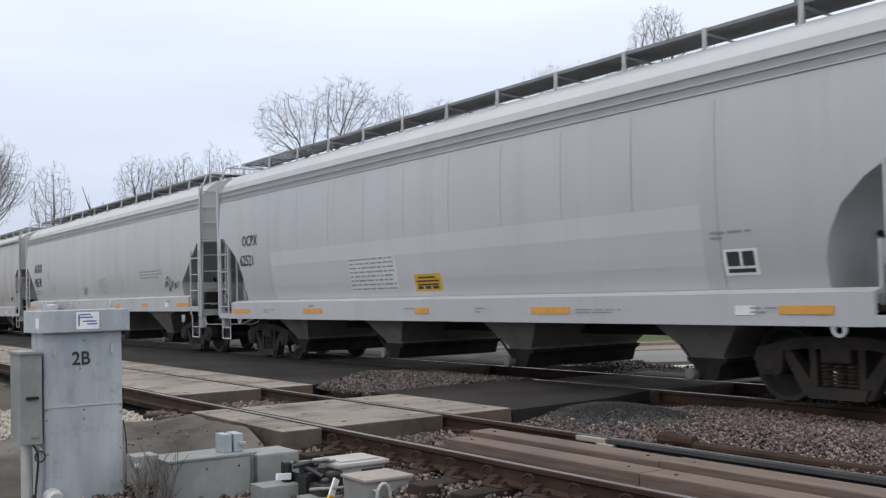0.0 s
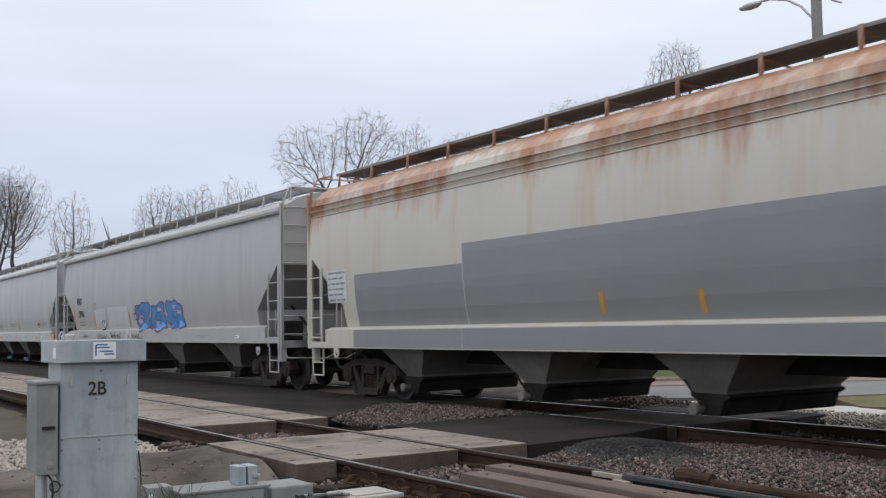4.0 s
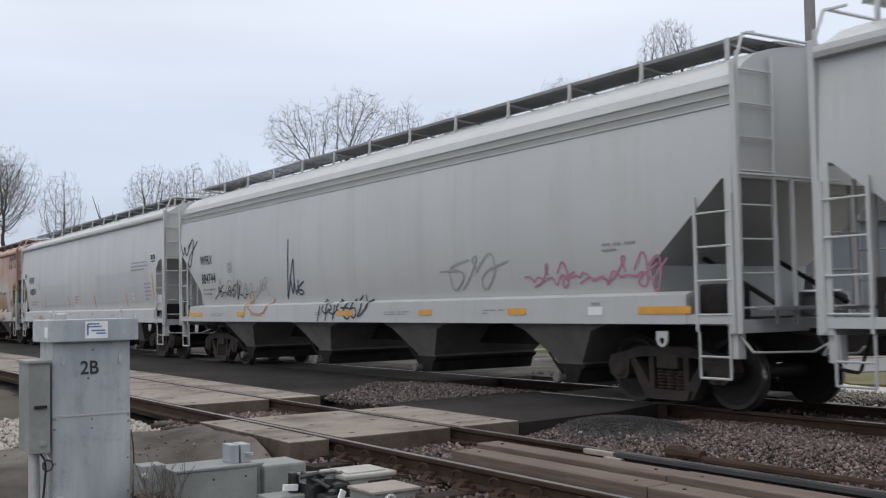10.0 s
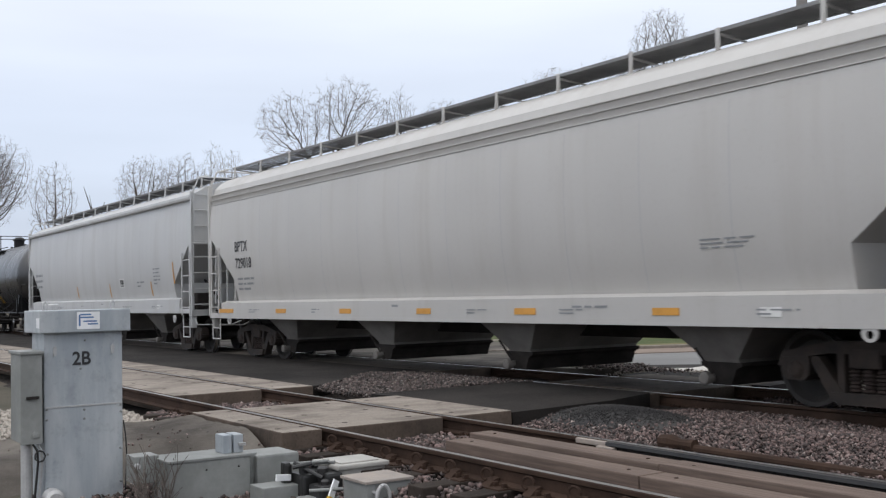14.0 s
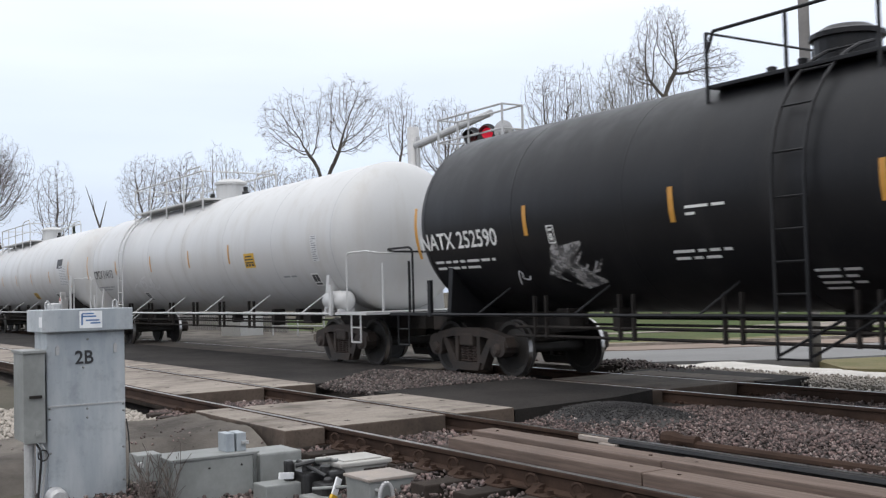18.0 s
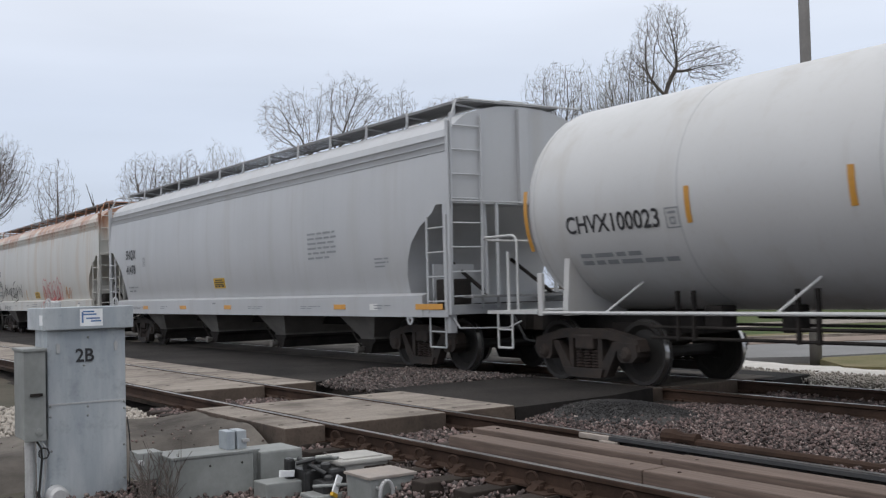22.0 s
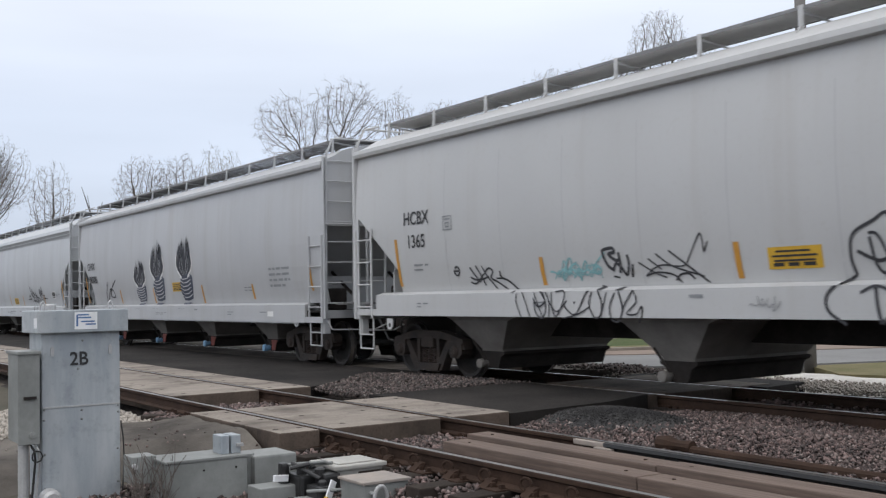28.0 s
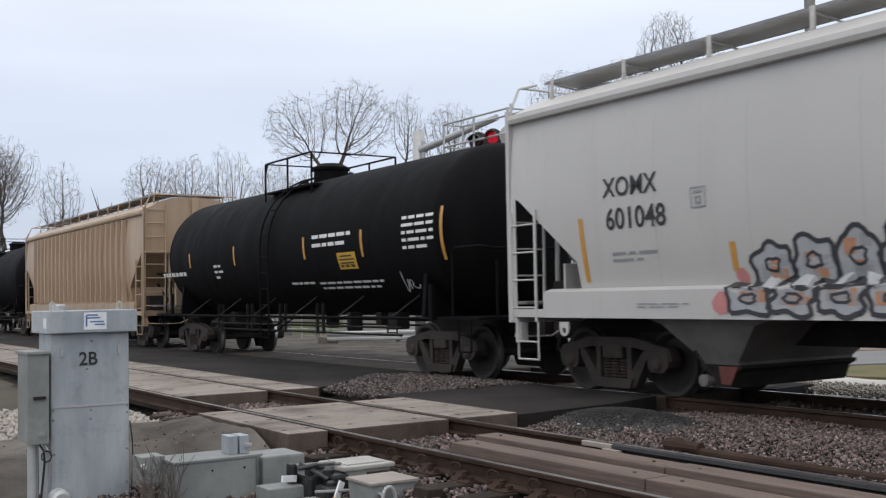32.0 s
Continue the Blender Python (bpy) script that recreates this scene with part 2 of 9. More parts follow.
thin_white = thin_spray("thin_white_spray", (0.55, 0.53, 0.52), 0.8)
soot_fade = fading_spray("fading_soot_spray", (0.030, 0.032, 0.042))
yellow_tape = plain("yellow_reflective_tape", (0.52, 0.255, 0.04), 0.4)
dark_seam = car_paint("dark_weld_seam", (0.27, 0.27, 0.27), streak=0.3)
seam_paint = car_paint("grimy_weld_seam", (0.455, 0.46, 0.465), streak=0.25)
orange_tape = plain("orange_reflective_tape", (0.62, 0.30, 0.05), 0.4)
placard_yellow = plain("yellow_placard", (0.60, 0.36, 0.03), 0.5)
def grating_material(name, a, b):
    """Welded bar grating: slots of daylight between flat bars."""
    m, n, l, bsdf = nodes_of(name)
    tc = n.new("ShaderNodeTexCoord")
    sp = n.new("ShaderNodeSeparateXYZ")
    l.new(tc.outputs["Object"], sp.inputs[0])
    bars = times(n, l, times(n, l, sp.outputs["X"], 14.0), 1.0, "PINGPONG")
    l.new(ranged(n, l, bars, 0.80, 0.82, 1.0, 0.0), bsdf.inputs["Alpha"])
    g = noise_node(n, l, 1.4, 4)
    l.new(blend(n, l, ranged(n, l, g.outputs[0], 0.35, 0.65), a, b), bsdf.inputs["Base Color"])
    bsdf.inputs["Roughness"].default_value = 0.6
    return m


grating, pale_grating = grating_material("bar_grating_steel", (0.17, 0.17, 0.175), (0.28, 0.28, 0.28)), grating_material("galvanised_grating", (0.52, 0.51, 0.49), (0.62, 0.61, 0.60))
roof_board = mottled("running_board_steel", (0.20, 0.20, 0.205), (0.27, 0.27, 0.27), 2, 30, 0.6, 0.2, 0.2)
truck_iron = mottled("rusty_cast_iron", (0.015, 0.0125, 0.011), (0.044, 0.030, 0.023), 3, 40, 0.8, 0.3)
spring_iron = mottled("rusty_spring_steel", (0.040, 0.024, 0.019), (0.026, 0.019, 0.016), 6, 50, 0.8, 0.2)
wheel_iron = mottled("dark_wheel_steel", (0.013, 0.012, 0.011), (0.028, 0.023, 0.020), 3, 30, 0.7, 0.2)
tread_steel = plain("polished_tread_steel", (0.50, 0.49, 0.48), 0.3, 1.0)
under_iron = mottled("underframe_grime_and_shade", (0.020, 0.018, 0.017), (0.042, 0.037, 0.034), 2, 30, 0.85, 0.2)
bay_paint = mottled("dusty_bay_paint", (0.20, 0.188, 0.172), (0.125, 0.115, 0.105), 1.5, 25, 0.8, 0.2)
gate_red = mottled("red_oxide_gate", (0.24, 0.055, 0.042), (0.13, 0.045, 0.036), 5, 40, 0.8, 0.2)
cap_blue = plain("pale_blue_cap", (0.16, 0.30, 0.46), 0.6)
galv = mottled("galvanised_steel", (0.42, 0.42, 0.42), (0.50, 0.50, 0.50), 4, 40, 0.5, 0.1, 0.3)
rail_side = mottled("rusty_rail_side", (0.034, 0.022, 0.017), (0.066, 0.041, 0.030), 2, 40, 0.85, 0.3)
grease = mottled("black_rail_grease", (0.010, 0.010, 0.011), (0.024, 0.022, 0.021), 2, 20, 0.45, 0.2)
rail_head = plain("polished_rail_head", (0.52, 0.51, 0.50), 0.28, 1.0)


def panel_material(name, pale, mid, dark):
    """Crossing concrete: worn pale wheel paths along the road, oil and rust stains, fine grit."""
    m, n, l, bsdf = nodes_of(name)
    a = noise_node(n, l, 0.8, 6, 0.65)
    b = noise_node(n, l, 1.0, 5, 0.7, (2.6, 0.6, 1.0))
    c = noise_node(n, l, 30, 4, 0.65)
    col = blend(n, l, ranged(n, l, b.outputs[0], 0.34, 0.64), mid, pale)
    col = blend(n, l, ranged(n, l, a.outputs[0], 0.50, 0.66, 0.0, 0.85), col, dark)
    col = blend(n, l, ranged(n, l, c.outputs[0], 0.50, 0.72, 0.0, 0.55), col, dark)
    oi = n.new("ShaderNodeObjectInfo")
    col = blend(n, l, 1.0, col, ranged(n, l, oi.outputs["Random"], 0, 1, 0.88, 1.12), "MULTIPLY")
    l.new(col, bsdf.inputs["Base Color"])
    bsdf.inputs["Roughness"].default_value, bsdf.inputs["Specular IOR Level"].default_value = 0.9, 0.2
    bump(n, l, bsdf, c.outputs[0], 0.5, 0.01)
    return m


concrete = panel_material("weathered_concrete", (0.30, 0.265, 0.23), (0.20, 0.172, 0.146), (0.085, 0.072, 0.062))
brown_side = panel_material("dark_brown_concrete", (0.13, 0.10, 0.08), (0.075, 0.058, 0.047), (0.04, 0.033, 0.028))
old_concrete = panel_material("dirty_concrete", (0.14, 0.12, 0.10), (0.085, 0.072, 0.062), (0.04, 0.036, 0.033))
asphalt = mottled("dark_asphalt", (0.017, 0.0155, 0.0145), (0.043, 0.038, 0.035), 0.55, 38, 0.85, 0.6)
grey_asphalt = mottled("worn_grey_asphalt", (0.165, 0.148, 0.130), (0.050, 0.044, 0.039), 0.9, 30, 0.9, 0.9)
far_road = mottled("pale_road_surface", (0.23, 0.228, 0.225), (0.18, 0.178, 0.175), 0.3, 20, 0.85, 0.2)
red_walk = mottled("reddish_pavement", (0.27, 0.215, 0.18), (0.215, 0.17, 0.14), 0.6, 20, 0.9, 0.2)
grass = mottled("verge_grass", (0.055, 0.088, 0.030), (0.095, 0.098, 0.046), 0.5, 12, 0.95, 0.6, dist=0.03)
dry_grass = mottled("dry_grass", (0.20, 0.17, 0.10), (0.12, 0.12, 0.055), 0.8, 14, 0.95, 0.6, dist=0.03)
white_gravel = mottled("white_limestone_gravel", (0.64, 0.61, 0.57), (0.50, 0.475, 0.44), 1.2, 16, 0.95, 0.8, dist=0.03)
ballast_bed = mottled("ballast_bed", (0.065, 0.056, 0.051), (0.038, 0.033, 0.031), 1.2, 22, 0.95, 1.0, dist=0.05)
field = mottled("rough_ground", (0.115, 0.10, 0.08), (0.07, 0.066, 0.05), 0.35, 9, 0.95, 0.4, dist=0.05)
tie_wood = mottled("creosoted_timber", (0.032, 0.026, 0.022), (0.055, 0.044, 0.038), 3, 30, 0.9, 0.4, per_piece=0.2)


def plank_material():
    m, n, l, bsdf = nodes_of("reddish_weathered_plank")
    g = noise_node(n, l, 1.0, 6, 0.65, (1.2, 28, 28))
    b = noise_node(n, l, 1.3, 4, 0.6)
    col = blend(n, l, ranged(n, l, g.outputs[0], 0.35, 0.65), (0.085, 0.060, 0.048), (0.168, 0.122, 0.098))
    col = blend(n, l, ranged(n, l, b.outputs[0], 0.5, 0.7, 0.0, 0.6), col, (0.09, 0.066, 0.054))
    l.new(col, bsdf.inputs["Base Color"])
    bsdf.inputs["Roughness"].default_value = 0.85
    bump(n, l, bsdf, g.outputs[0], 0.7, 0.01)
    return m


plank_wood = plank_material()


def cabinet_material():
    m, n, l, bsdf = nodes_of("grey_cabinet_paint")
    a = noise_node(n, l, 1.0, 5, 0.6, (4.0, 4.0, 0.9))
    b = noise_node(n, l, 5.0, 5, 0.65)
    c = noise_node(n, l, 40.0, 3, 0.6)
    col = blend(n, l, ranged(n, l, a.outputs[0], 0.35, 0.65), (0.30, 0.335, 0.365), (0.44, 0.465, 0.48))
    col = blend(n, l, ranged(n, l, b.outputs[0], 0.52, 0.70, 0.0, 0.5), col, (0.22, 0.24, 0.255))
    col = blend(n, l, ranged(n, l, c.outputs[0], 0.62, 0.74, 0.0, 0.15), col, (0.16, 0.16, 0.155))
    l.new(col, bsdf.inputs["Base Color"])
    l.new(ranged(n, l, b.outputs[0], 0.3, 0.7, 0.40, 0.62), bsdf.inputs["Roughness"])
    bsdf.inputs["Metallic"].default_value = 0.15
    bump(n, l, bsdf, b.outputs[0], 0.10, 0.01)
    return m


cabinet_paint = cabinet_material()
box_paint = mottled("aged_grey_box_paint", (0.27, 0.28, 0.27), (0.18, 0.188, 0.18), 2.0, 20, 0.6, 0.1, per_piece=0.06)
pale_box = mottled("pale_aluminium_cover", (0.44, 0.43, 0.40), (0.33, 0.315, 0.29), 3, 30, 0.5, 0.1)
dusty_lid = mottled("rust_stained_lid", (0.34, 0.29, 0.25), (0.26, 0.235, 0.215), 5, 30, 0.7, 0.1)
black_part = plain("black_machine_parts", (0.02, 0.02, 0.02), 0.4)
sticker_white = plain("white_sticker", (0.80, 0.81, 0.82), 0.4)
sticker_blue = plain("blue_sticker_print", (0.08, 0.17, 0.36), 0.4)
pole_wood = mottled("grey_utility_pole", (0.25, 0.24, 0.23), (0.18, 0.172, 0.165), 1.5, 20, 0.9, 0.3)
bark = mottled("dark_bark", (0.075, 0.064, 0.056), (0.12, 0.105, 0.092), 1.5, 10, 0.95, 0.4)
twig = mottled("bare_twigs", (0.125, 0.108, 0.097), (0.185, 0.160, 0.144), 0.4, 5, 0.95, 0.1)
willow_twig = mottled("pale_bare_twigs", (0.17, 0.155, 0.128), (0.23, 0.21, 0.17), 0.4, 5, 0.95, 0.1)
evergreen = mottled("evergreen_needles", (0.02, 0.035, 0.022), (0.03, 0.05, 0.03), 2, 10, 0.95, 0.3)
house_grey = mottled("grey_house_siding", (0.16, 0.18, 0.20), (0.13, 0.15, 0.17), 0.6, 8, 0.8, 0.1)
house_white = plain("white_house_trim", (0.72, 0.72, 0.72))
roof_shingle = mottled("grey_roof_shingles", (0.11, 0.11, 0.115), (0.15, 0.15, 0.15), 1, 10, 0.9, 0.4)
silver_hut = mottled("pale_equipment_hut", (0.42, 0.42, 0.40), (0.36, 0.36, 0.345), 0.8, 12, 0.6, 0.1)


def stone_material(name, red=1.0, gain=1.0):
    m, n, l, bsdf = nodes_of(name)
    gi = n.new("ShaderNodeNewGeometry")
    rp = n.new("ShaderNodeValToRGB")
    e = rp.color_ramp.elements
    e[0].position, e[0].color = 0.0, (0.048, 0.040, 0.038, 1)
    e[1].position, e[1].color = 1.0, (0.34, 0.285, 0.26, 1)
    for pos, c in ((0.4, (0.092, 0.067, 0.062, 1)), (0.65, (0.160, 0.112, 0.104, 1)), (0.88, (0.250, 0.172, 0.158, 1))):
        k = e.new(pos)
        k.color = c
    l.new(gi.outputs["Random Per Island"], rp.inputs[0])
    for k in e:
        k.color = (k.color[0] * red * gain, k.color[1] * gain, k.color[2] * gain, 1)
    g = noise_node(n, l, 30, 3)
    l.new(blend(n, l, ranged(n, l, g.outputs[0], 0.35, 0.7, 0, 0.5), rp.outputs[0], (0.08, 0.07, 0.065)), bsdf.inputs["Base Color"])
    bsdf.inputs["Roughness"].default_value = 0.9
    return m


stone, grey_stone = stone_material("crushed_ballast_stone"), stone_material("grey_ballast_stone", 0.92, 0.78)
fines = mottled("black_fines", (0.044, 0.043, 0.044), (0.080, 0.077, 0.075), 1.2, 40, 0.95, 0.9, dist=0.02)


def glass_material(name, col, rough=0.08):
    m, n, l, bsdf = nodes_of(name)
    bsdf.inputs["Base Color"].default_value = (*col, 1)
    bsdf.inputs["Roughness"].default_value = rough
    bsdf.inputs["Coat Weight"].default_value = 0.6
    return m


window_glass = glass_material("dark_window_glass", (0.03, 0.035, 0.04))
lens_dark = glass_material("dark_red_lens", (0.06, 0.005, 0.006))


def glow_material(name, col, power):
    m, n, l, bsdf = nodes_of(name)
    bsdf.inputs["Base Color"].default_value = (*col, 1)
    bsdf.inputs["Emission Color"].default_value = (*col, 1)
    bsdf.inputs["Emission Strength"].default_value = power
    return m


lens_lit = glow_material("lit_red_lens", (0.50, 0.01, 0.03), 0.55)


# ---- kit ----
def thing(name, label, category, group="", kind="", at=None):
    ob = new(name)
    ob.empty_display_size = 0.2
    if at is not None:
        ob.matrix_basis = at
    return tagged(ob, label, category, group, kind)


def meshed(name, bm, material, smooth=False):
    me = bpy.data.meshes.new(name)
    bm.to_mesh(me)
    bm.free()
    for mat in (material if isinstance(material, (list, tuple)) else [material]):
        me.materials.append(mat)
    if smooth:
        me.polygons.foreach_set("use_smooth", [True] * len(me.polygons))
    return me


def part(name, bm, material, parent, label="", at=None, smooth=False):
    """One mesh object under a thing or a part; bm may be a bmesh or a finished mesh."""
    me = bm if isinstance(bm, bpy.types.Mesh) else meshed(name, bm, material, smooth)
    ob = new(name, me)
    ob.parent = parent
    if at is not None:
        ob.matrix_basis = at
    if label:
        ob["label"] = label
    return ob


def quad_box(bm, x0, x1, y0, y1, z0, z1):
    v = [bm.verts.new(p) for p in ((x0, y0, z0), (x1, y0, z0), (x1, y1, z0), (x0, y1, z0), (x0, y0, z1), (x1, y0, z1), (x1, y1, z1), (x0, y1, z1))]
    for f in ((0, 3, 2, 1), (4, 5, 6, 7), (0, 1, 5, 4), (1, 2, 6, 5), (2, 3, 7, 6), (3, 0, 4, 7)):
        bm.faces.new([v[i] for i in f])
    return v


def box(*dims, bevel=0.0, more=()):
    bm = bmesh.new()
    for d in (dims, *more):
        quad_box(bm, *d)
    if bevel:
        bmesh.ops.bevel(bm, geom=bm.edges[:], offset=bevel, segments=2, affect="EDGES", profile=0.6)
    return bm


def prism(bm, outline, lo, hi, plane="xz"):
    """An outline of (a, b) points in a plane, drawn out from lo to hi along the third axis."""
    def place(a, b, c):
        return {"xz": (a, c, b), "yz": (c, a, b), "xy": (a, b, c)}[plane]
    low, high = ([bm.verts.new(place(a, b, c)) for a, b in outline] for c in (lo, hi))
    k = len(outline)
    fs = [bm.faces.new(low), bm.faces.new(high[::-1])]
    for i in range(k):
        fs.append(bm.faces.new((low[(i + 1) % k], low[i], high[i], high[(i + 1) % k])))
    bmesh.ops.recalc_face_normals(bm, faces=fs)


def tube(bm, p, q, r, n=6, r2=None):
    p, q = Vector(p), Vector(q)
    d = (q - p).normalized()
    a = d.orthogonal().normalized()
    b = d.cross(a)
    r2 = r if r2 is None else r2
    rings = [[bm.verts.new(c + (a * math.cos(w) + b * math.sin(w)) * rr) for w in (2 * math.pi * k / n for k in range(n))] for c, rr in ((p, r), (q, r2))]
    for k in range(n):
        bm.faces.new((rings[0][k], rings[0][(k + 1) % n], rings[1][(k + 1) % n], rings[1][k]))
    bm.faces.new(rings[0][::-1])
    bm.faces.new(rings[1])


def pipe(bm, points, r, n=6):
    for p, q in zip(points, points[1:]):
        tube(bm, p, q, r, n)


def revolve(bm, profile, n=24, axis="y", centre=(0, 0, 0)):
    """A profile of (radius, along) turned about an axis through centre."""
    cx, cy, cz = centre
    rings = []
    for r, h in profile:
        ring = []
        for k in range(n):
            w = 2 * math.pi * k / n
            u, v = r * math.cos(w), r * math.sin(w)
            ring.append(bm.verts.new({"y": (cx + u, cy + h, cz + v), "x": (cx + h, cy + u, cz + v), "z": (cx + u, cy + v, cz + h)}[axis]))
        rings.append(ring)
    fs = []
    for a, b in zip(rings, rings[1:]):
        for k in range(n):
            fs.append(bm.faces.new((a[k], a[(k + 1) % n], b[(k + 1) % n], b[k])))
    for ring in (rings[0], rings[-1]):
        if (ring[0].co - ring[n // 2].co).length > 1e-4:
            fs.append(bm.faces.new(ring))
    bmesh.ops.remove_doubles(bm, verts=[v for ring in rings for v in ring], dist=1e-5)
    bmesh.ops.recalc_face_normals(bm, faces=[f for f in fs if f.is_valid])


def word_mesh(text, height, material, bold=0.02, cache={}):
    """Stencilled letters as a flat mesh, its baseline on the x axis, standing in the xz plane and facing -y."""
    key = (text, round(height, 3), material.name, bold)
    if key not in cache:
        cu = bpy.data.curves.new("letters", "FONT")
        cu.body, cu.size, cu.resolution_u, cu.offset = text, height / 0.69, 3, height * bold
        ob = new("letters", cu)
        bpy.context.view_layer.update()
        me = bpy.data.meshes.new_from_object(ob.evaluated_get(bpy.context.evaluated_depsgraph_get()))
        bpy.data.objects.remove(ob)
        bpy.data.curves.remove(cu)
        me.transform(Matrix.Rotation(radians(90), 4, "X") @ Matrix.Diagonal((0.93, 1, 1, 1)))
        me.materials.clear()
        me.materials.append(material)
        cache[key] = me
    return cache[key]


# letters are made while the scene is still small
for _words, _h, _c in ((("OCPX",), 0.23, "black"), (("2B",), 0.13, "black")):
    for _w in _words:
        word_mesh(_w, _h, stencil[_c])


# ---- ground, tracks and paving ----
TRACK, NEAR, NEAR_Z = 11.27, 5.82, 0.06


def flat(name, outline, z, thick, material, label, cat, kind="structure"):
    """A slab with its top at z."""
    bm = bmesh.new()
    prism(bm, outline, z - thick, z, "xy")
    return tagged(part(name, bm, material, None), label, cat, kind=kind)


def ground_sheet():
    bm = bmesh.new()
    xs = [-4000, -900, -300, -120] + [-80 + 4 * k for k in range(26)] + [60, 200, 900, 4000]
    ys = [-4000, -300, -40, -10, 0, 1.5, 3.0, 4.4, 9.5, 13.2, 15, 18, 22, 26, 32, 45, 70, 120, 300, 900, 4000]
    hs = {-4000: -0.5, -300: -0.5, -40: -0.5, -10: -0.5, 0: -0.46, 1.5: -0.42, 3.0: -0.38, 4.4: -0.36, 9.5: -0.36, 13.2: -0.3, 15: -0.2, 18: -0.2, 22: -0.2}
    grid = [[bm.verts.new((x, y, hs.get(y, -0.2))) for y in ys] for x in xs]
    for i in range(len(xs) - 1):
        for j in range(len(ys) - 1):
            bm.faces.new((grid[i][j], grid[i + 1][j], grid[i + 1][j + 1], grid[i][j + 1]))
    return tagged(part("ground", bm, field, None), "rough brown earth with thin grass beside the tracks", "ground", kind="structure")


ground_sheet()


def bed(name, x0, x1, y0, y1, z, material, label, seed, step=0.35, rough=0.05, fall=0.0):
    """An uneven bed of stone: a grid with noise, falling off at its sides."""
    bm = bmesh.new()
    nx, ny = max(2, int((x1 - x0) / step)), max(2, int((y1 - y0) / step))
    g = []
    for i in range(nx + 1):
        row = []
        for j in range(ny + 1):
            x, y = x0 + (x1 - x0) * i / nx, y0 + (y1 - y0) * j / ny
            edge = min(j, ny - j) / ny
            dz = noise.noise((x * 0.9 + seed, y * 0.9, seed)) * rough + noise.noise((x * 4 + seed, y * 4, 1)) * rough * 0.5
            row.append(bm.verts.new((x, y, z + dz - fall * max(0.0, 1 - edge * 5))))
        g.append(row)
    for i in range(nx):
        for j in range(ny):
            bm.faces.new((g[i][j], g[i + 1][j], g[i + 1][j + 1], g[i][j + 1]))
    return tagged(part(name, bm, material, None, smooth=True), label, "ballast", kind="structure")


bed("ballast", -120, 30, 4.35, 14.2, -0.16, ballast_bed, "brown and grey crushed stone ballast under the tracks", 3.0, 0.5, 0.05, 0.28)

# the road over the tracks: dark asphalt between them, worn grey asphalt on the near side
flat("road", [(-70, 7.35), (-14.9, 7.35), (-16.6, 9.3), (-16.2, 10.42), (-70, 10.42)], 0.03, 0.3, asphalt, "dark patched asphalt of the road between the tracks", "road")
flat("footway", [(-13.2, 7.47), (-9.9, 7.47), (-10.1, 9.2), (-10.45, 10.2), (-13.6, 10.2), (-13.2, 9.3)], 0.03, 0.3, asphalt, "dark asphalt footway between the tracks", "pavement")
flat("road_far_side", [(-70, 12.95), (-15.2, 12.75), (-14.2, 13.3), (-16.5, 14.3), (-23, 18.5), (-70, 19.5)], 0.0, 0.3, grey_asphalt, "worn asphalt beyond the tracks", "road")
flat("footway_far_side", [(-13.3, 12.3), (-10.2, 12.3), (-10.4, 13.4), (-13.6, 13.6)], 0.0, 0.25, asphalt, "broken asphalt footway beyond the tracks", "pavement")
flat("main_road", [(-46, 14.6), (-17.5, 14.3), (-16.05, 14.2), (-13.48, 17.33), (-12.8, 19.6), (-5, 36), (22, 90), (16, 92), (-8, 39), (-15.6, 23.05), (-18.3, 17.5), (-20.6, 14.95), (-46, 17.6)], -0.07, 0.2, far_road, "pale grey street surface beyond the tracks", "road")
flat("red_pavement", [(-20.6, 14.95), (-18.3, 17.5), (-15.6, 23.05), (-8, 39), (16, 92), (14.5, 93), (-9.4, 40), (-16.8, 24.8), (-20, 17.7), (-21.3, 15.2)], -0.05, 0.2, red_walk, "reddish paved strip along the street", "pavement")
flat("kerb", [(-21.3, 15.2), (-20, 17.7), (-16.8, 24.8), (-9.4, 40), (14.5, 93), (14.2, 93.1), (-9.62, 40.1), (-17.02, 24.9), (-20.22, 17.8), (-21.5, 15.3)], 0.02, 0.3, concrete, "pale concrete kerb edging the grass", "kerb")
flat("verge_strip", [(-21.5, 15.3), (-20.22, 17.8), (-17.02, 24.9), (-9.62, 40.1), (14.2, 93.1), (12, 94), (-11.5, 41), (-18.8, 25.6), (-21.8, 18.2), (-23.6, 15.4)], -0.03, 0.2, dry_grass, "yellowing trodden grass behind the kerb", "grass")
flat("grass_verge", [(-60, 20.0), (-23.9, 15.6), (-21.8, 18.2), (-18.8, 25.6), (-11.5, 41), (12, 94), (12, 150), (-60, 150)], -0.04, 0.2, grass, "green mown grass beyond the street", "grass")
flat("path", [(-26.6, 18.4), (-26, 19.6), (-23.7, 25.8), (-21, 33), (-15, 50), (-17.5, 51), (-24.3, 35.8), (-25.3, 29.9), (-24.5, 26.1), (-26.7, 19.9), (-27.2, 18.8)], -0.02, 0.1, concrete, "pale footpath across the grass", "path")
flat("dry_verge", [(-13.3, 17.3), (-11.6, 15.9), (-6.0, 17.6), (40, 30.0), (40, 60.0), (-5.2, 35.2), (-12.6, 19.5)], -0.085, 0.2, dry_grass, "yellowing grass strip beside the gravel", "grass")
bed("white_gravel", -14.6, 40, 13.5, 16.5, -0.10, white_gravel, "white limestone gravel beside the track", 8.0, 0.35, 0.05, 0.06)


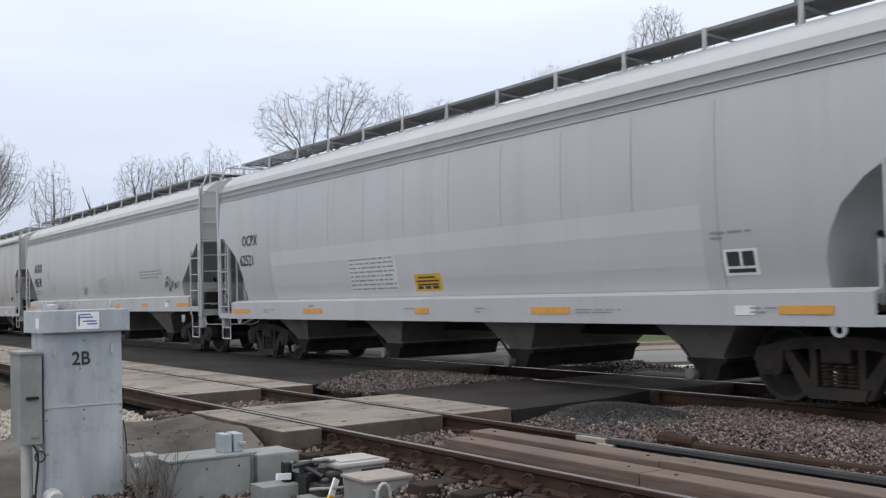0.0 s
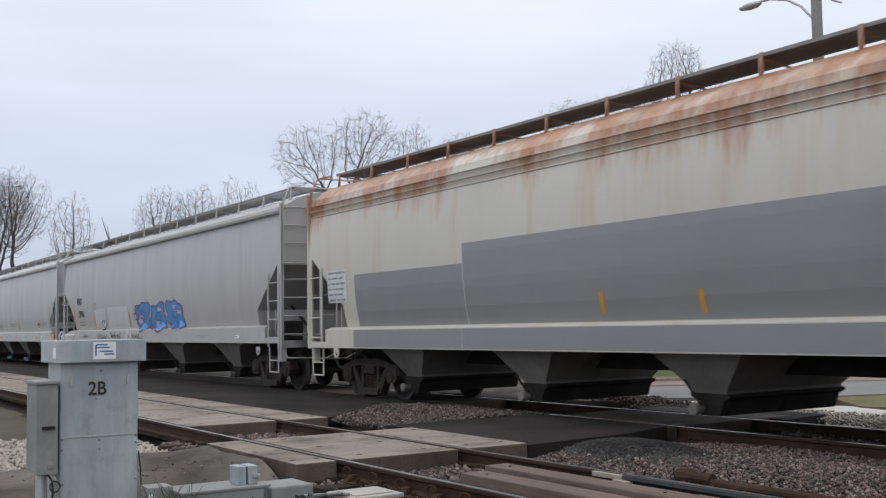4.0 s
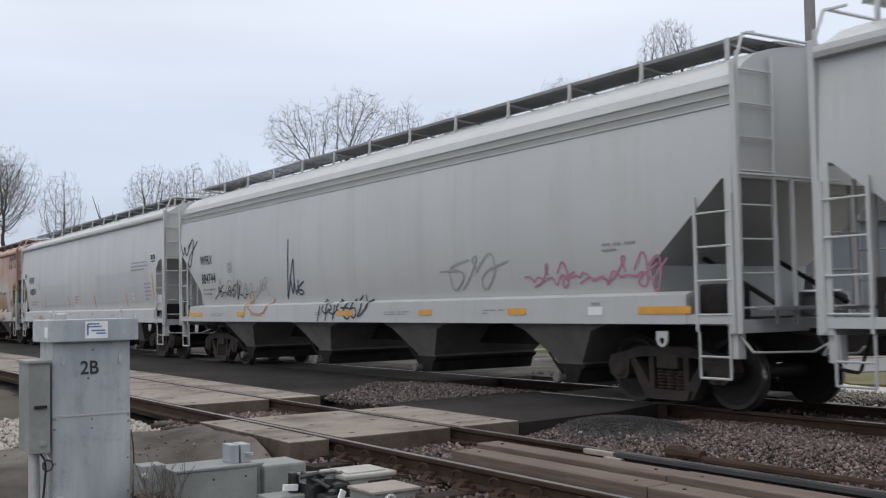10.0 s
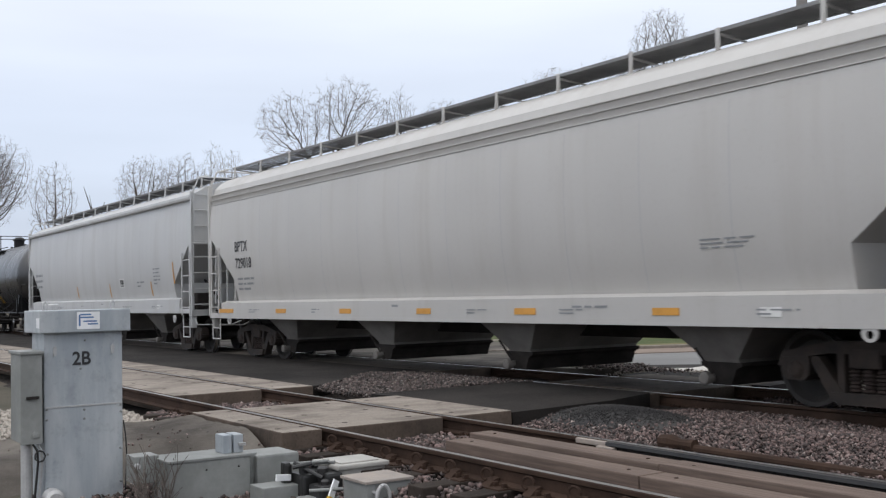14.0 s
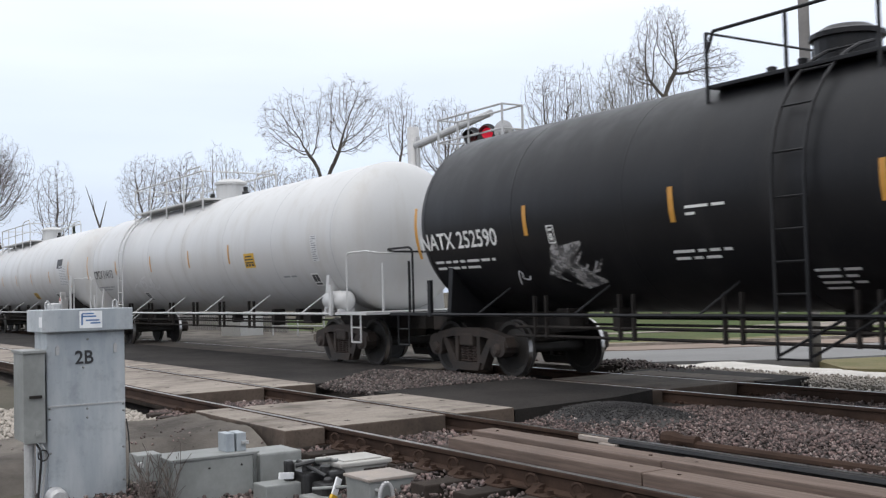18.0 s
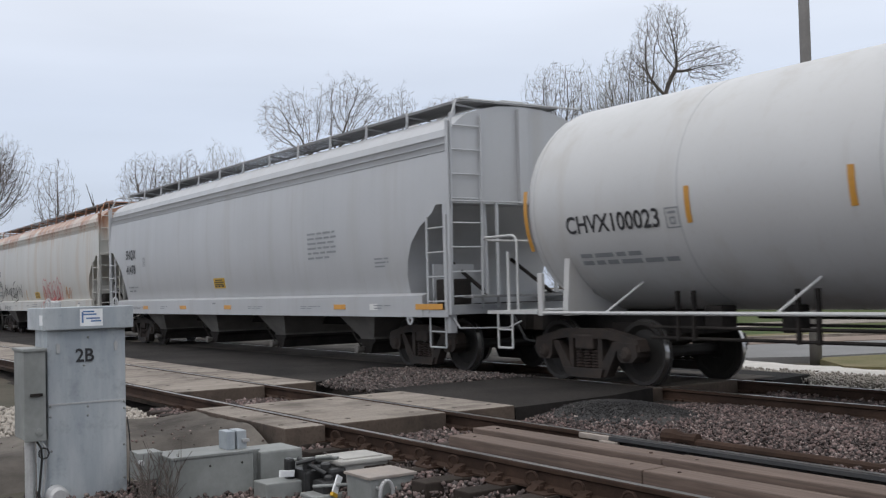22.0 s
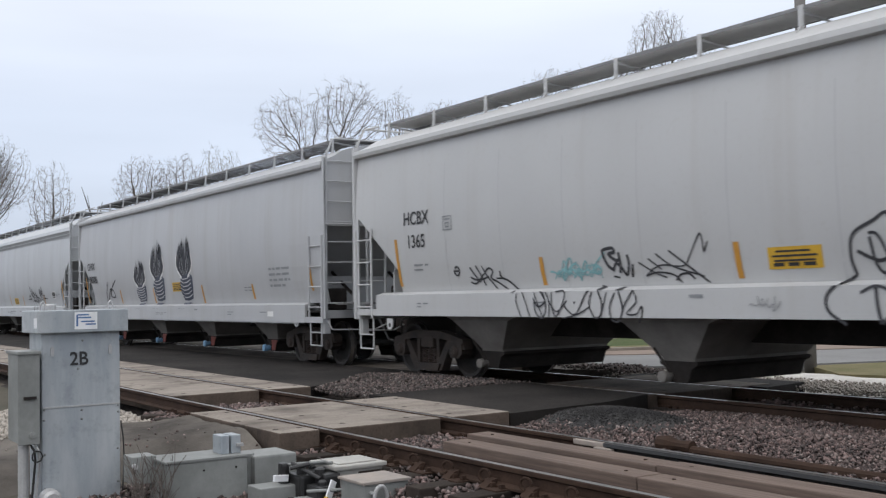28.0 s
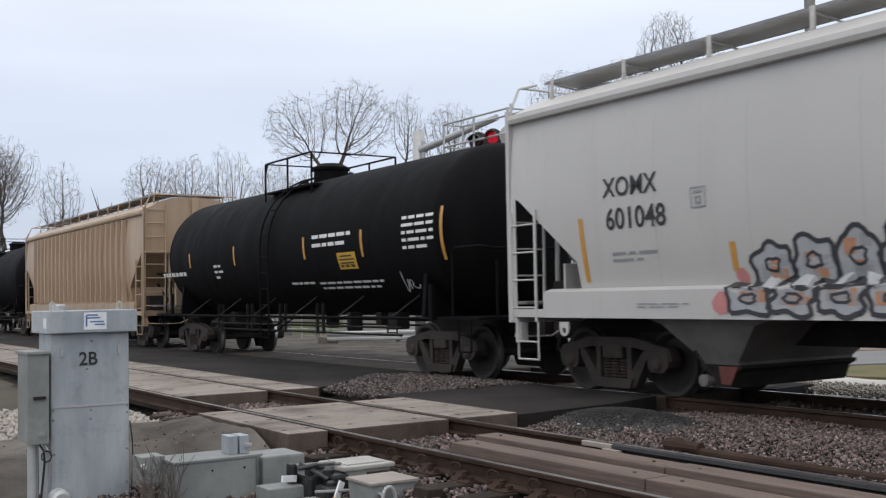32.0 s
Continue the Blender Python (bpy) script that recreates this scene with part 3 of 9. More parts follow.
def rail_mesh(length):
    """A flat-bottomed rail with its head's top at z = 0: side steel and a polished running band."""
    bm = bmesh.new()
    out = [(-0.07, -0.172), (0.07, -0.172), (0.07, -0.155), (0.012, -0.135), (0.010, -0.05), (0.036, -0.036), (0.036, -0.008), (0.028, 0.0), (-0.028, 0.0), (-0.036, -0.008), (-0.036, -0.036), (-0.010, -0.05), (-0.012, -0.135), (-0.07, -0.155)]
    prism(bm, out, 0, length, "yz")
    for f in bm.faces:
        if f.normal.z > 0.9 and f.calc_center_median().z > -0.003:
            f.material_index = 1
    return meshed("rail", bm, [rail_side, rail_head])


def track(name, y, z, x0, x1, label, ties_from, ties_to):
    top = thing(name, label, "railway track", kind="structure", at=pose(0, y, z))
    me = rail_mesh(x1 - x0)
    for s in (-1, 1):
        part("rail", me, None, top, at=pose(x0, s * 0.7525, 0))
    bm = box(-0.11, 0.11, -1.3, 1.3, -0.36, -0.178, bevel=0.012)
    tie = meshed("tie", bm, tie_wood)
    pm = bmesh.new()
    quad_box(pm, -0.10, 0.10, -0.18, 0.18, -0.178, -0.166)
    for sx in (-0.06, 0.06):
        for sy in (-0.095, 0.095):
            quad_box(pm, sx - 0.015, sx + 0.015, sy - 0.02, sy + 0.02, -0.166, -0.13)
    plate = meshed("tie_plate", pm, rail_side)
    x = ties_from
    while x < ties_to:
        part("tie", tie, None, top, at=pose(x, random.uniform(-0.04, 0.04), 0, 0, 0, random.uniform(-1.5, 1.5)))
        for s in (-1, 1):
            part("tie_plate", plate, None, top, at=pose(x, s * 0.7525, 0))
        x += 0.53
    return top


near_track = track("near_track", NEAR, NEAR_Z, -150, 40, "rusty rails of the empty near track on dark timber ties", -14.2, -1.0)
far_track = track("far_track", TRACK, 0.0, -220, 60, "rails of the far track that carries the train", -10.2, -2.0)


def crossing_panels(top, spans, zones, material, z):
    """Concrete crossing panels, each with its row of lifting holes."""
    for (x0, x1) in spans:
        for (y0, y1) in zones:
            bm = box(x0 + 0.012, x1 - 0.012, y0, y1, z - 0.28, z, bevel=0.018)
            # upward faces keep the panel's colour, all other faces get a darker brown
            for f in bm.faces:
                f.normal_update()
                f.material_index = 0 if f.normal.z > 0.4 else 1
            p = part("panel", bm, [material, brown_side], top)
            holes = bmesh.new()
            for fx in (0.12, 0.5, 0.88):
                for fy in (0.2, 0.8):
                    hx, hy = x0 + (x1 - x0) * fx, y0 + (y1 - y0) * fy
                    revolve(holes, [(0.035, 0.0), (0.03, 0.0015)], 10, "z", (hx, hy, z + 0.0012))
            part("bolt_hole", holes, tie_wood, p)


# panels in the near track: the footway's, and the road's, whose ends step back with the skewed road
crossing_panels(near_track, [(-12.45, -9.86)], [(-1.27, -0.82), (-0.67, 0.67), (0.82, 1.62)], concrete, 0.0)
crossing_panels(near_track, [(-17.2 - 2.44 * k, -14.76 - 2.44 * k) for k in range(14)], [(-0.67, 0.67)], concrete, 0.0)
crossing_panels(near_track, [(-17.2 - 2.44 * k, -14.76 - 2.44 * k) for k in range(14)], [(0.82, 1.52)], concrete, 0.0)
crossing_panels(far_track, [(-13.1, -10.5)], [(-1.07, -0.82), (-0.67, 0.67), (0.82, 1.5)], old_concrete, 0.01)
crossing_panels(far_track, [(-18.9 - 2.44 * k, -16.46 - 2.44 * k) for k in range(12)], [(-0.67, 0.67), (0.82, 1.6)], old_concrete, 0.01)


def guard_planks():
    """Two long weathered timbers that lie between the near track's rails, and a short one behind them."""
    for (x0, x1, y0, y1, dz, lab) in ((-8.45, 3.0, 5.57, 5.84, 0.0, "long reddish-brown timber between the near rails"), (-8.70, 3.0, 6.02, 6.29, 0.01, "long reddish-brown timber between the near rails"), (-8.3, -7.3, 6.34, 6.44, -0.05, "short broken timber beside the far rail of the near track")):
        top = thing("timber", lab, "timber", "timbers between the rails", at=pose(x0, y0, -0.12))
        cuts = [0.0, 2.6, 6.9, x1 - x0] if x1 - x0 > 5 else [0.0, x1 - x0]
        for a, b in zip(cuts, cuts[1:]):
            bm = box(a + 0.006, b - 0.006, 0.0, y1 - y0, 0.0, 0.155 + dz + random.uniform(-0.006, 0.006), bevel=0.012)
            p = part("board", bm, plank_wood, top)
            for c in (a + 0.25, b - 0.25):
                bm = bmesh.new()
                revolve(bm, [(0.016, 0.14), (0.016, 0.160 + dz), (0.0, 0.163 + dz)], 8, "z", (c, (y1 - y0) / 2, 0))
                part("bolt_head", bm, rail_side, p)


guard_planks()


# ---- railway cars ----
train, wheelsets = [], []


def side_frame_mesh():
    bm = bmesh.new()
    lo, hi = -0.09, 0.09
    prism(bm, [(-1.16, 0.50), (-1.10, 0.66), (-0.72, 0.74), (-0.40, 0.80), (0.40, 0.80), (0.72, 0.74), (1.10, 0.66), (1.16, 0.50), (1.04, 0.48), (0.98, 0.58), (0.45, 0.66), (-0.45, 0.66), (-0.98, 0.58), (-1.04, 0.48)], lo, hi)
    for s in (-1, 1):
        prism(bm, [(s * 0.74, 0.62), (s * 0.60, 0.62), (s * 0.30, 0.24), (s * 0.30, 0.10), (s * 0.44, 0.12)], lo + 0.01, hi - 0.01)
        prism(bm, [(s * 0.36, 0.70), (s * 0.27, 0.70), (s * 0.27, 0.16), (s * 0.36, 0.16)], lo + 0.02, hi - 0.02)
        prism(bm, [(s * 1.10, 0.60), (s * 0.70, 0.62), (s * 0.72, 0.40), (s * 0.78, 0.34), (s * 1.0, 0.34), (s * 1.10, 0.42)], lo - 0.02, hi + 0.02)
    prism(bm, [(-0.42, 0.23), (0.42, 0.23), (0.36, 0.10), (-0.36, 0.10)], lo - 0.03, hi + 0.03)
    return meshed("side_frame", bm, truck_iron)


def coil_mesh():
    """One coil spring of a nest, its turns as waves of the outline."""
    bm = bmesh.new()
    prof = [(0.05, 0.23)]
    for k in range(6):
        prof += [(0.055, 0.235 + k * 0.042), (0.078, 0.249 + k * 0.042), (0.078, 0.258 + k * 0.042), (0.055, 0.272 + k * 0.042)]
    revolve(bm, prof + [(0.05, 0.49)], 10, "z")
    return meshed("coil_spring", bm, spring_iron)


def wheel_mesh():
    bm = bmesh.new()
    for s in (-1, 1):
        g = s * 0.7175
        prof = [(0.095, s * 0.05 + g), (0.13, g + s * 0.10), (0.14, g + s * 0.04), (0.33, g + s * 0.015), (0.375, g + s * 0.06), (0.395, g + s * 0.088), (0.448, g + s * 0.095), (0.457, g + s * 0.088), (0.460, g + s * 0.012), (0.484, g - s * 0.004), (0.482, g - s * 0.028), (0.395, g - s * 0.032), (0.37, g - s * 0.02), (0.15, g - s * 0.035), (0.13, g - s * 0.07), (0.09, g - s * 0.06)]
        revolve(bm, prof, 32, "y")
    revolve(bm, [(0.085, -0.86), (0.085, -0.66), (0.095, -0.6), (0.08, 0.0), (0.095, 0.6), (0.085, 0.66), (0.085, 0.86)], 12, "y")
    for f in bm.faces:
        c = f.calc_center_median()
        r = math.hypot(c.x, c.z)
        if 0.45 < r < 0.47 and abs(f.normal.y) < 0.6:
            f.material_index = 1
    return meshed("wheelset", bm, [wheel_iron, tread_steel])


def cap_mesh():
    bm = bmesh.new()
    revolve(bm, [(0.0, -0.16), (0.06, -0.16), (0.10, -0.135), (0.115, -0.10), (0.115, 0.0)], 14, "y")
    for k in range(3):
        w = 2 * math.pi * k / 3
        revolve(bm, [(0.014, -0.165), (0.014, -0.15)], 6, "y", (0.06 * math.cos(w), 0, 0.06 * math.sin(w)))
    return meshed("bearing_cap", bm, truck_iron)


def first_truck(parent, at):
    bm = box(-0.20, 0.20, -1.1, 1.1, 0.50, 0.72, bevel=0.03, more=((-0.26, 0.26, -0.3, 0.3, 0.66, 0.86),))
    top = part("truck", bm, truck_iron, parent, "rusty cast-iron truck", at=at)
    sf, coil, whl, cap = side_frame_mesh(), coil_mesh(), wheel_mesh(), cap_mesh()
    for s in (-1, 1):
        part("side_frame", sf, None, top, at=pose(0, s * 1.0, 0))
        for dx in (-0.17, 0.0, 0.17):
            part("coil_spring", coil, None, top, "rusty coil spring", at=pose(dx, s * 1.0, 0))
        for e in (-1, 1):
            part("bearing_cap", cap, None, top, at=pose(e * 0.889, s * 0.99, 0.457, 0, 0, 0 if s < 0 else 180))
    for e in (-1, 1):
        part("wheelset", whl, None, top, "dark steel wheels with polished treads", at=pose(e * 0.889, 0, 0.457))
    bm = box(-0.08, -0.04, -0.9, 0.9, 0.40, 0.52, more=((0.04, 0.08, -0.9, 0.9, 0.40, 0.52),))
    part("brake_beam", bm, truck_iron, top)
    return top


TRUCK = [None]


def truck_under(ob, at):
    if TRUCK[0] is None:
        TRUCK[0] = t = first_truck(ob, at)
    else:
        t = copy_thing(TRUCK[0], at)
        t.parent = ob
    wheelsets.extend(c for c in t.children if c.name.startswith("wheelset"))


def hopper_profile(kind):
    """Half widths by height, from the side's foot to the roof's crown."""
    roof = [(4.26, 1.30), (4.37, 1.12), (4.46, 0.85), (4.53, 0.5), (4.56, 0.0)]
    if kind == "ribbed":
        return [(1.16, 1.40), (1.40, 1.45), (1.7, 1.52), (2.1, 1.57), (2.6, 1.59), (3.1, 1.58), (3.45, 1.56), (3.722, 1.535), (3.728, 1.552), (3.744, 1.552), (3.75, 1.495), (3.838, 1.525), (3.846, 1.547), (3.86, 1.547), (3.866, 1.488), (3.955, 1.518), (3.963, 1.538), (3.977, 1.538), (3.984, 1.475), (4.11, 1.445)] + roof
    return [(1.16, 1.38), (1.40, 1.43), (1.7, 1.50), (2.1, 1.55), (2.6, 1.58), (3.1, 1.575), (3.6, 1.545), (4.00, 1.505), (4.012, 1.595), (4.07, 1.612), (4.14, 1.60), (4.165, 1.50)] + roof


def width_at(prof, z):
    for (z0, w0), (z1, w1) in zip(prof, prof[1:]):
        if z <= z1:
            return w0 + (w1 - w0) * max(0.0, (z - z0)) / (z1 - z0)
    return 0.0


class Marks:
    """Lettering, tape and paint on the near side of a car; s runs from the trailing end, v is a height or an arc length."""

    def lay(self, name, quads, material, off, label=""):
        bm = bmesh.new()
        for q in quads:
            try:
                bm.faces.new([bm.verts.new(self.on(s, v, off)) for s, v in q])
            except ValueError:
                pass
        bmesh.ops.remove_doubles(bm, verts=bm.verts, dist=1e-4)
        bmesh.ops.recalc_face_normals(bm, faces=bm.faces)
        return part(name, bm, material, self.ob, label)

    def rect(self, s0, v0, s1, v1, lean=0.0):
        n = max(1, int(abs(v1 - v0) / 0.14))
        qs = []
        for k in range(n):
            a, b = v0 + (v1 - v0) * k / n, v0 + (v1 - v0) * (k + 1) / n
            la, lb = lean * (v1 - a), lean * (v1 - b)
            qs.append([(s0 + la, a), (s1 + la, a), (s1 + lb, b), (s0 + lb, b)])
        return qs

    def word(self, text, s, v, h, colour):
        p, q = Vector(self.on(s, v, 0.012)), Vector(self.on(s, v + h, 0.012))
        lean = math.degrees(math.atan2(q.y - p.y, q.z - p.z))
        part("lettering", word_mesh(text, h, stencil[colour]), None, self.ob, colour + " stencilled lettering", at=pose(p.x, p.y, p.z, -lean))

    def stripe(self, s, v0, v1):
        if any(abs(s - q) < 0.3 for q in self.strips):
            return
        self.strips.append(s)
        v0 = max(v0, self.sill + 0.02) if self.flat else v0
        self.lay("reflective_strip", self.rect(s, v0, s + 0.088, v1, 0.06 if self.flat else 0.0), yellow_tape, 0.007, "yellow reflective strip")

    def dash(self, s0, s1):
        if any(abs(s0 - q) < 0.3 for q in self.dashes):
            return
        self.dashes.append(s0)
        bm = box(s0 - self.L / 2, s1 - self.L / 2, -1.622, -1.612, 1.15 + self.sill - 1.43, 1.245 + self.sill - 1.43)
        part("reflective_dash", bm, orange_tape, self.ob, "orange reflective strip on the sill")

    def bars(self, s0, v0, s1, v1, n=2, colour="grey"):
        qs, h = [], (v1 - v0) / n
        for k in range(n):
            a = v0 + h * k
            s = s0
            while s < s1 - 0.05:
                e = min(s1, s + random.uniform(0.12, 0.4))
                if k or e < s1 - 0.1 or n == 1:
                    qs += self.rect(s, a + h * 0.27, e, a + h * 0.68)
                s = e + 0.06
        self.lay("stencil_block", qs, stencil[colour], 0.008, "small " + ("faded" if colour == "grey" else colour) + " stencil lines")["kind"] = "stuff"

    def bars_white(self, *a):
        self.bars(*a, "white")

    def bars_orange(self, *a):
        self.bars(*a, "orange")

    def bars_red(self, *a):
        self.bars(*a, "red")

    def placard(self, s0, v0, s1, v1):
        p = self.lay("placard", self.rect(s0, v0, s1, v1), placard_yellow, 0.007, "yellow notice panel")
        qs, h = [], (v1 - v0)
        for k, (a, b) in enumerate(((0.10, 0.30), (0.38, 0.58), (0.66, 0.88), (0.12, 0.88), (0.08, 0.92), (0.16, 0.80))):
            y = 0.12 if k < 3 else 0.12 + 0.21 * (k - 2)
            qs += self.rect(s0 + (s1 - s0) * a, v0 + h * y, s0 + (s1 - s0) * b, v0 + h * (y + (0.16 if k < 3 else 0.09)))
        q = self.lay("notice_print", qs, stencil["black"], 0.011)
        q.parent = p

    def data_panel(self, s0, v0, s1, v1):
        p = self.lay("data_panel", self.rect(s0, v0, s1, v1), stencil["white"], 0.007, "black and white data panel")
        m, w, h = 0.1, s1 - s0, v1 - v0
        q = self.lay("data_field", self.rect(s0 + w * m, v0 + h * 0.35, s0 + w * 0.48, v1 - h * m) + self.rect(s0 + w * 0.55, v0 + h * 0.35, s1 - w * m, v1 - h * m) + self.rect(s0 + w * m, v0 + h * 0.1, s1 - w * m, v0 + h * 0.25), stencil["black"], 0.011)
        q.parent = p

    def white_block(self, s0, v0, s1, v1, n):
        p = self.lay("white_panel", self.rect(s0, v0, s1, v1), stencil["pale"], 0.007, "white panel of small print")
        n = n * 2
        qs, h = [], (v1 - v0) / n
        for k in range(n):
            s = s0 + 0.04
            while s < s1 - 0.12:
                e = min(s1 - 0.04, s + random.uniform(0.08, 0.3))
                qs += self.rect(s, v0 + h * (k + 0.3), e, v0 + h * (k + 0.68))
                s = e + 0.04
        q = self.lay("print_block", qs, stencil["grey"], 0.011)
        q.parent = p

    def black_plate(self, s0, v0, s1, v1):
        self.lay("black_plate", self.rect(s0, v0, s1, v1), stencil["black"], 0.007, "black painted-out block")

    def orange_square(self, s0, v0, s1, v1):
        self.lay("orange_square", self.rect(s0, v0, s1, v1), orange_tape, 0.047 if self.flat else 0.007, "orange reflective square")

    def patch(self, s0, v0, s1, v1, kind):
        v0, s1, v1 = max(self.sill + 0.01, v0), min(s1, self.L - 1.4), min(v1, self.prof[7][0] - 0.02)
        n = 8
        qs = []
        for k in range(n):
            a, b = s0 + (s1 - s0) * k / n, s0 + (s1 - s0) * (k + 1) / n
            qs += self.rect(a, v0, b, v1)
        self.lay("paint_patch", qs, patches[kind], 0.004, kind + " overpainted patch")
        if kind == "grey":
            self.lay("sill_patch", self.rect(s0, self.sill - 0.39, s1, self.sill - 0.06), patches[kind], 0.004, "grey overpainted sill")

    def frame_lines(self, s0, v0, s1, v1, t):
        return self.rect(s0, v0, s1, v0 + t) + self.rect(s0, v1 - t, s1, v1) + self.rect(s0, v0 + t, s0 + t, v1 - t) + self.rect(s1 - t, v0 + t, s1, v1 - t)

    def code_box(self, s0, v0, s1, v1, colour="grey"):
        w, h = s1 - s0, v1 - v0
        self.lay("code_box", self.frame_lines(s0, v0, s1, v1, 0.018) + self.frame_lines(s0 + w * 0.3, v0 + h * 0.18, s1 - w * 0.3, v0 + h * 0.55, 0.022) + self.rect(s0 + w * 0.2, v0 + h * 0.7, s1 - w * 0.2, v0 + h * 0.82), stencil[colour], 0.008, "stencilled code box")

    def code_box_white(self, *a):
        self.code_box(*a, "white")

    def diamond(self, s0, v0, s1, v1):
        x = (s0 + s1) / 2 - self.L / 2 + 0.75
        z, y = 1.42, -1.56
        bm = bmesh.new()
        prism(bm, [(x - 0.2, z), (x, z - 0.24), (x + 0.2, z), (x, z + 0.24)], y, y + 0.012)
        p = part("hazard_placard", bm, stencil["white"], self.ob, "red and white diamond hazard placard")
        bm = bmesh.new()
        for k in (-1, 1):
            prism(bm, [(x - 0.15, z + k * 0.035), (x, z + k * 0.20), (x + 0.15, z + k * 0.035), (x + 0.06, z + k * 0.035), (x, z + k * 0.09), (x - 0.06, z + k * 0.035)], y - 0.006, y - 0.002)
        part("placard_print", bm, stencil["red"], p)
        bm = bmesh.new()
        tube(bm, (x, y + 0.02, 1.0), (x, y + 0.02, 1.5), 0.015)
        part("placard_post", bm, self.paint, p)

    def logo(self, s0, v0, s1, v1):
        w, qs = (s1 - s0) / 4, []
        for k in range(4):
            a = s0 + w * k
            qs += self.rect(a + w * 0.1, v0, a + w * 0.35, v1, 0.2) + self.rect(a + w * 0.35, v0 + (v1 - v0) * 0.65, a + w * 0.85, v1, 0.2)
            if k != 2:
                qs += self.rect(a + w * 0.35, v0, a + w * 0.85, v0 + (v1 - v0) * 0.3, 0.2)
        self.lay("company_mark", qs, stencil["black"], 0.009, "bold black company mark as plain blocks")

    # graffiti: strokes and blobs
    def ribbon(self, pts, w, closed=False):
        n, qs = len(pts), []
        for k in range(n if closed else n - 1):
            (a, b), (c, d) = pts[k], pts[(k + 1) % n]
            dx, dy = c - a, d - b
            m = math.hypot(dx, dy) or 1.0
            ex, ey = dx / m * w * 0.35, dy / m * w * 0.35
            px, py = -dy / m * w / 2, dx / m * w / 2
            qs.append([(a - ex + px, b - ey + py), (a - ex - px, b - ey - py), (c + ex - px, d + ey - py), (c + ex + px, d + ey + py)])
        return qs

    GLYPHS = (
        ((0.0, 0.2), (0.35, 0.95), (0.75, 0.75), (0.55, 0.25), (0.2, 0.35), (0.5, 0.7), (1.05, 0.1)), ((0.05, 0.85), (0.3, 0.1), (0.45, 0.9), (0.7, 0.05), (0.9, 0.8)),
        ((0.9, 0.95), (0.35, 0.75), (0.15, 0.35), (0.5, 0.1), (0.85, 0.4), (0.45, 0.6), (0.0, 0.5)), ((0.1, 0.05), (0.25, 0.9), (0.6, 0.6), (0.3, 0.45), (0.9, 0.2), (1.2, 0.5)),
        ((0.0, 0.5), (0.4, 1.1), (0.65, 0.3), (0.3, -0.15), (0.1, 0.25), (1.0, 0.75)), ((-0.1, 0.3), (0.3, 0.45), (0.6, 0.15), (0.9, 0.5), (1.3, 0.25)),
        ((0.4, 1.2), (0.3, 0.4), (0.15, -0.1), (0.6, 0.3), (0.95, 1.0), (0.8, 0.3)), ((0.0, 0.0), (0.5, 0.35), (0.95, 0.95), (0.6, 0.9), (0.9, 0.55)),
    )

    def letters(self, s0, v0, s1, v1, rng, w):
        """Hand-drawn letter-like strokes that fill a strip."""
        h, qs = v1 - v0, []
        n = max(1, round((s1 - s0) / (h * 0.62)))
        cw = (s1 - s0) / n
        for k in range(n):
            pts = rng.choice(self.GLYPHS)
            lo, hi, lean, wide = rng.uniform(-0.04, 0.18), rng.uniform(0.75, 1.05), rng.uniform(0.05, 0.3), rng.uniform(1.15, 1.65)
            pts = [(s0 + cw * (k + (a + rng.uniform(-0.14, 0.14)) * wide) + lean * h * (b - 0.5) * 0.6, v0 + h * (lo + (hi - lo) * (b + rng.uniform(-0.12, 0.12)))) for a, b in pts]
            for _ in range(2):
                out = [pts[0]]
                for p, q in zip(pts, pts[1:]):
                    out += [(p[0] * 0.75 + q[0] * 0.25, p[1] * 0.75 + q[1] * 0.25), (p[0] * 0.25 + q[0] * 0.75, p[1] * 0.25 + q[1] * 0.75)]
                pts = out + [pts[-1]]
            qs.append(self.strip(pts, w))
        return qs

    def strip(self, pts, w):
        """A joined band of quads along a line."""
        side = []
        for k, p in enumerate(pts):
            a, b = pts[max(0, k - 1)], pts[min(len(pts) - 1, k + 1)]
            dx, dy = b[0] - a[0], b[1] - a[1]
            m = math.hypot(dx, dy) or 1.0
            px, py = -dy / m * w / 2, dx / m * w / 2
            side.append(((p[0] + px, p[1] + py), (p[0] - px, p[1] - py)))
        return [[a[0], a[1], b[1], b[0]] for a, b in zip(side, side[1:])]

    def stroke(self, colour, w, *pts):
        """One rounded spray stroke through a few points."""
        way, q = [], [pts[0]] + list(pts) + [pts[-1]]
        for a, b, c, d in zip(q, q[1:], q[2:], q[3:]):
            for k in range(5):
                f = k / 5
                way.append(tuple(0.5 * (2 * b[i] + (c[i] - a[i]) * f + (2 * a[i] - 5 * b[i] + 4 * c[i] - d[i]) * f * f + (3 * b[i] - a[i] - 3 * c[i] + d[i]) * f ** 3) for i in (0, 1)))
        self.lay("graffiti_stroke", self.strip(way + [pts[-1]], w), spray_paint[colour], 0.009 + 0.0004 * (len(self.ob.children) % 4), "scrawled " + colour + " spray stroke")

    def loops(self, s0, v0, s1, v1, rng):
        pts, n = [], max(14, int((s1 - s0) / max(0.1, (v1 - v0)) * 16))
        for k in range(n):
            u = k / (n - 1)
            pts.append((s0 + (s1 - s0) * (u * 0.9 + 0.05) + rng.uniform(-0.06, 0.06) * (v1 - v0) + math.sin(u * n * 0.55) * 0.14 * (v1 - v0), (v0 + v1) / 2 + (v1 - v0) * 0.45 * math.sin(u * n * 0.95 + rng.uniform(-0.5, 0.5)) * rng.uniform(0.55, 1.0)))
        out = []
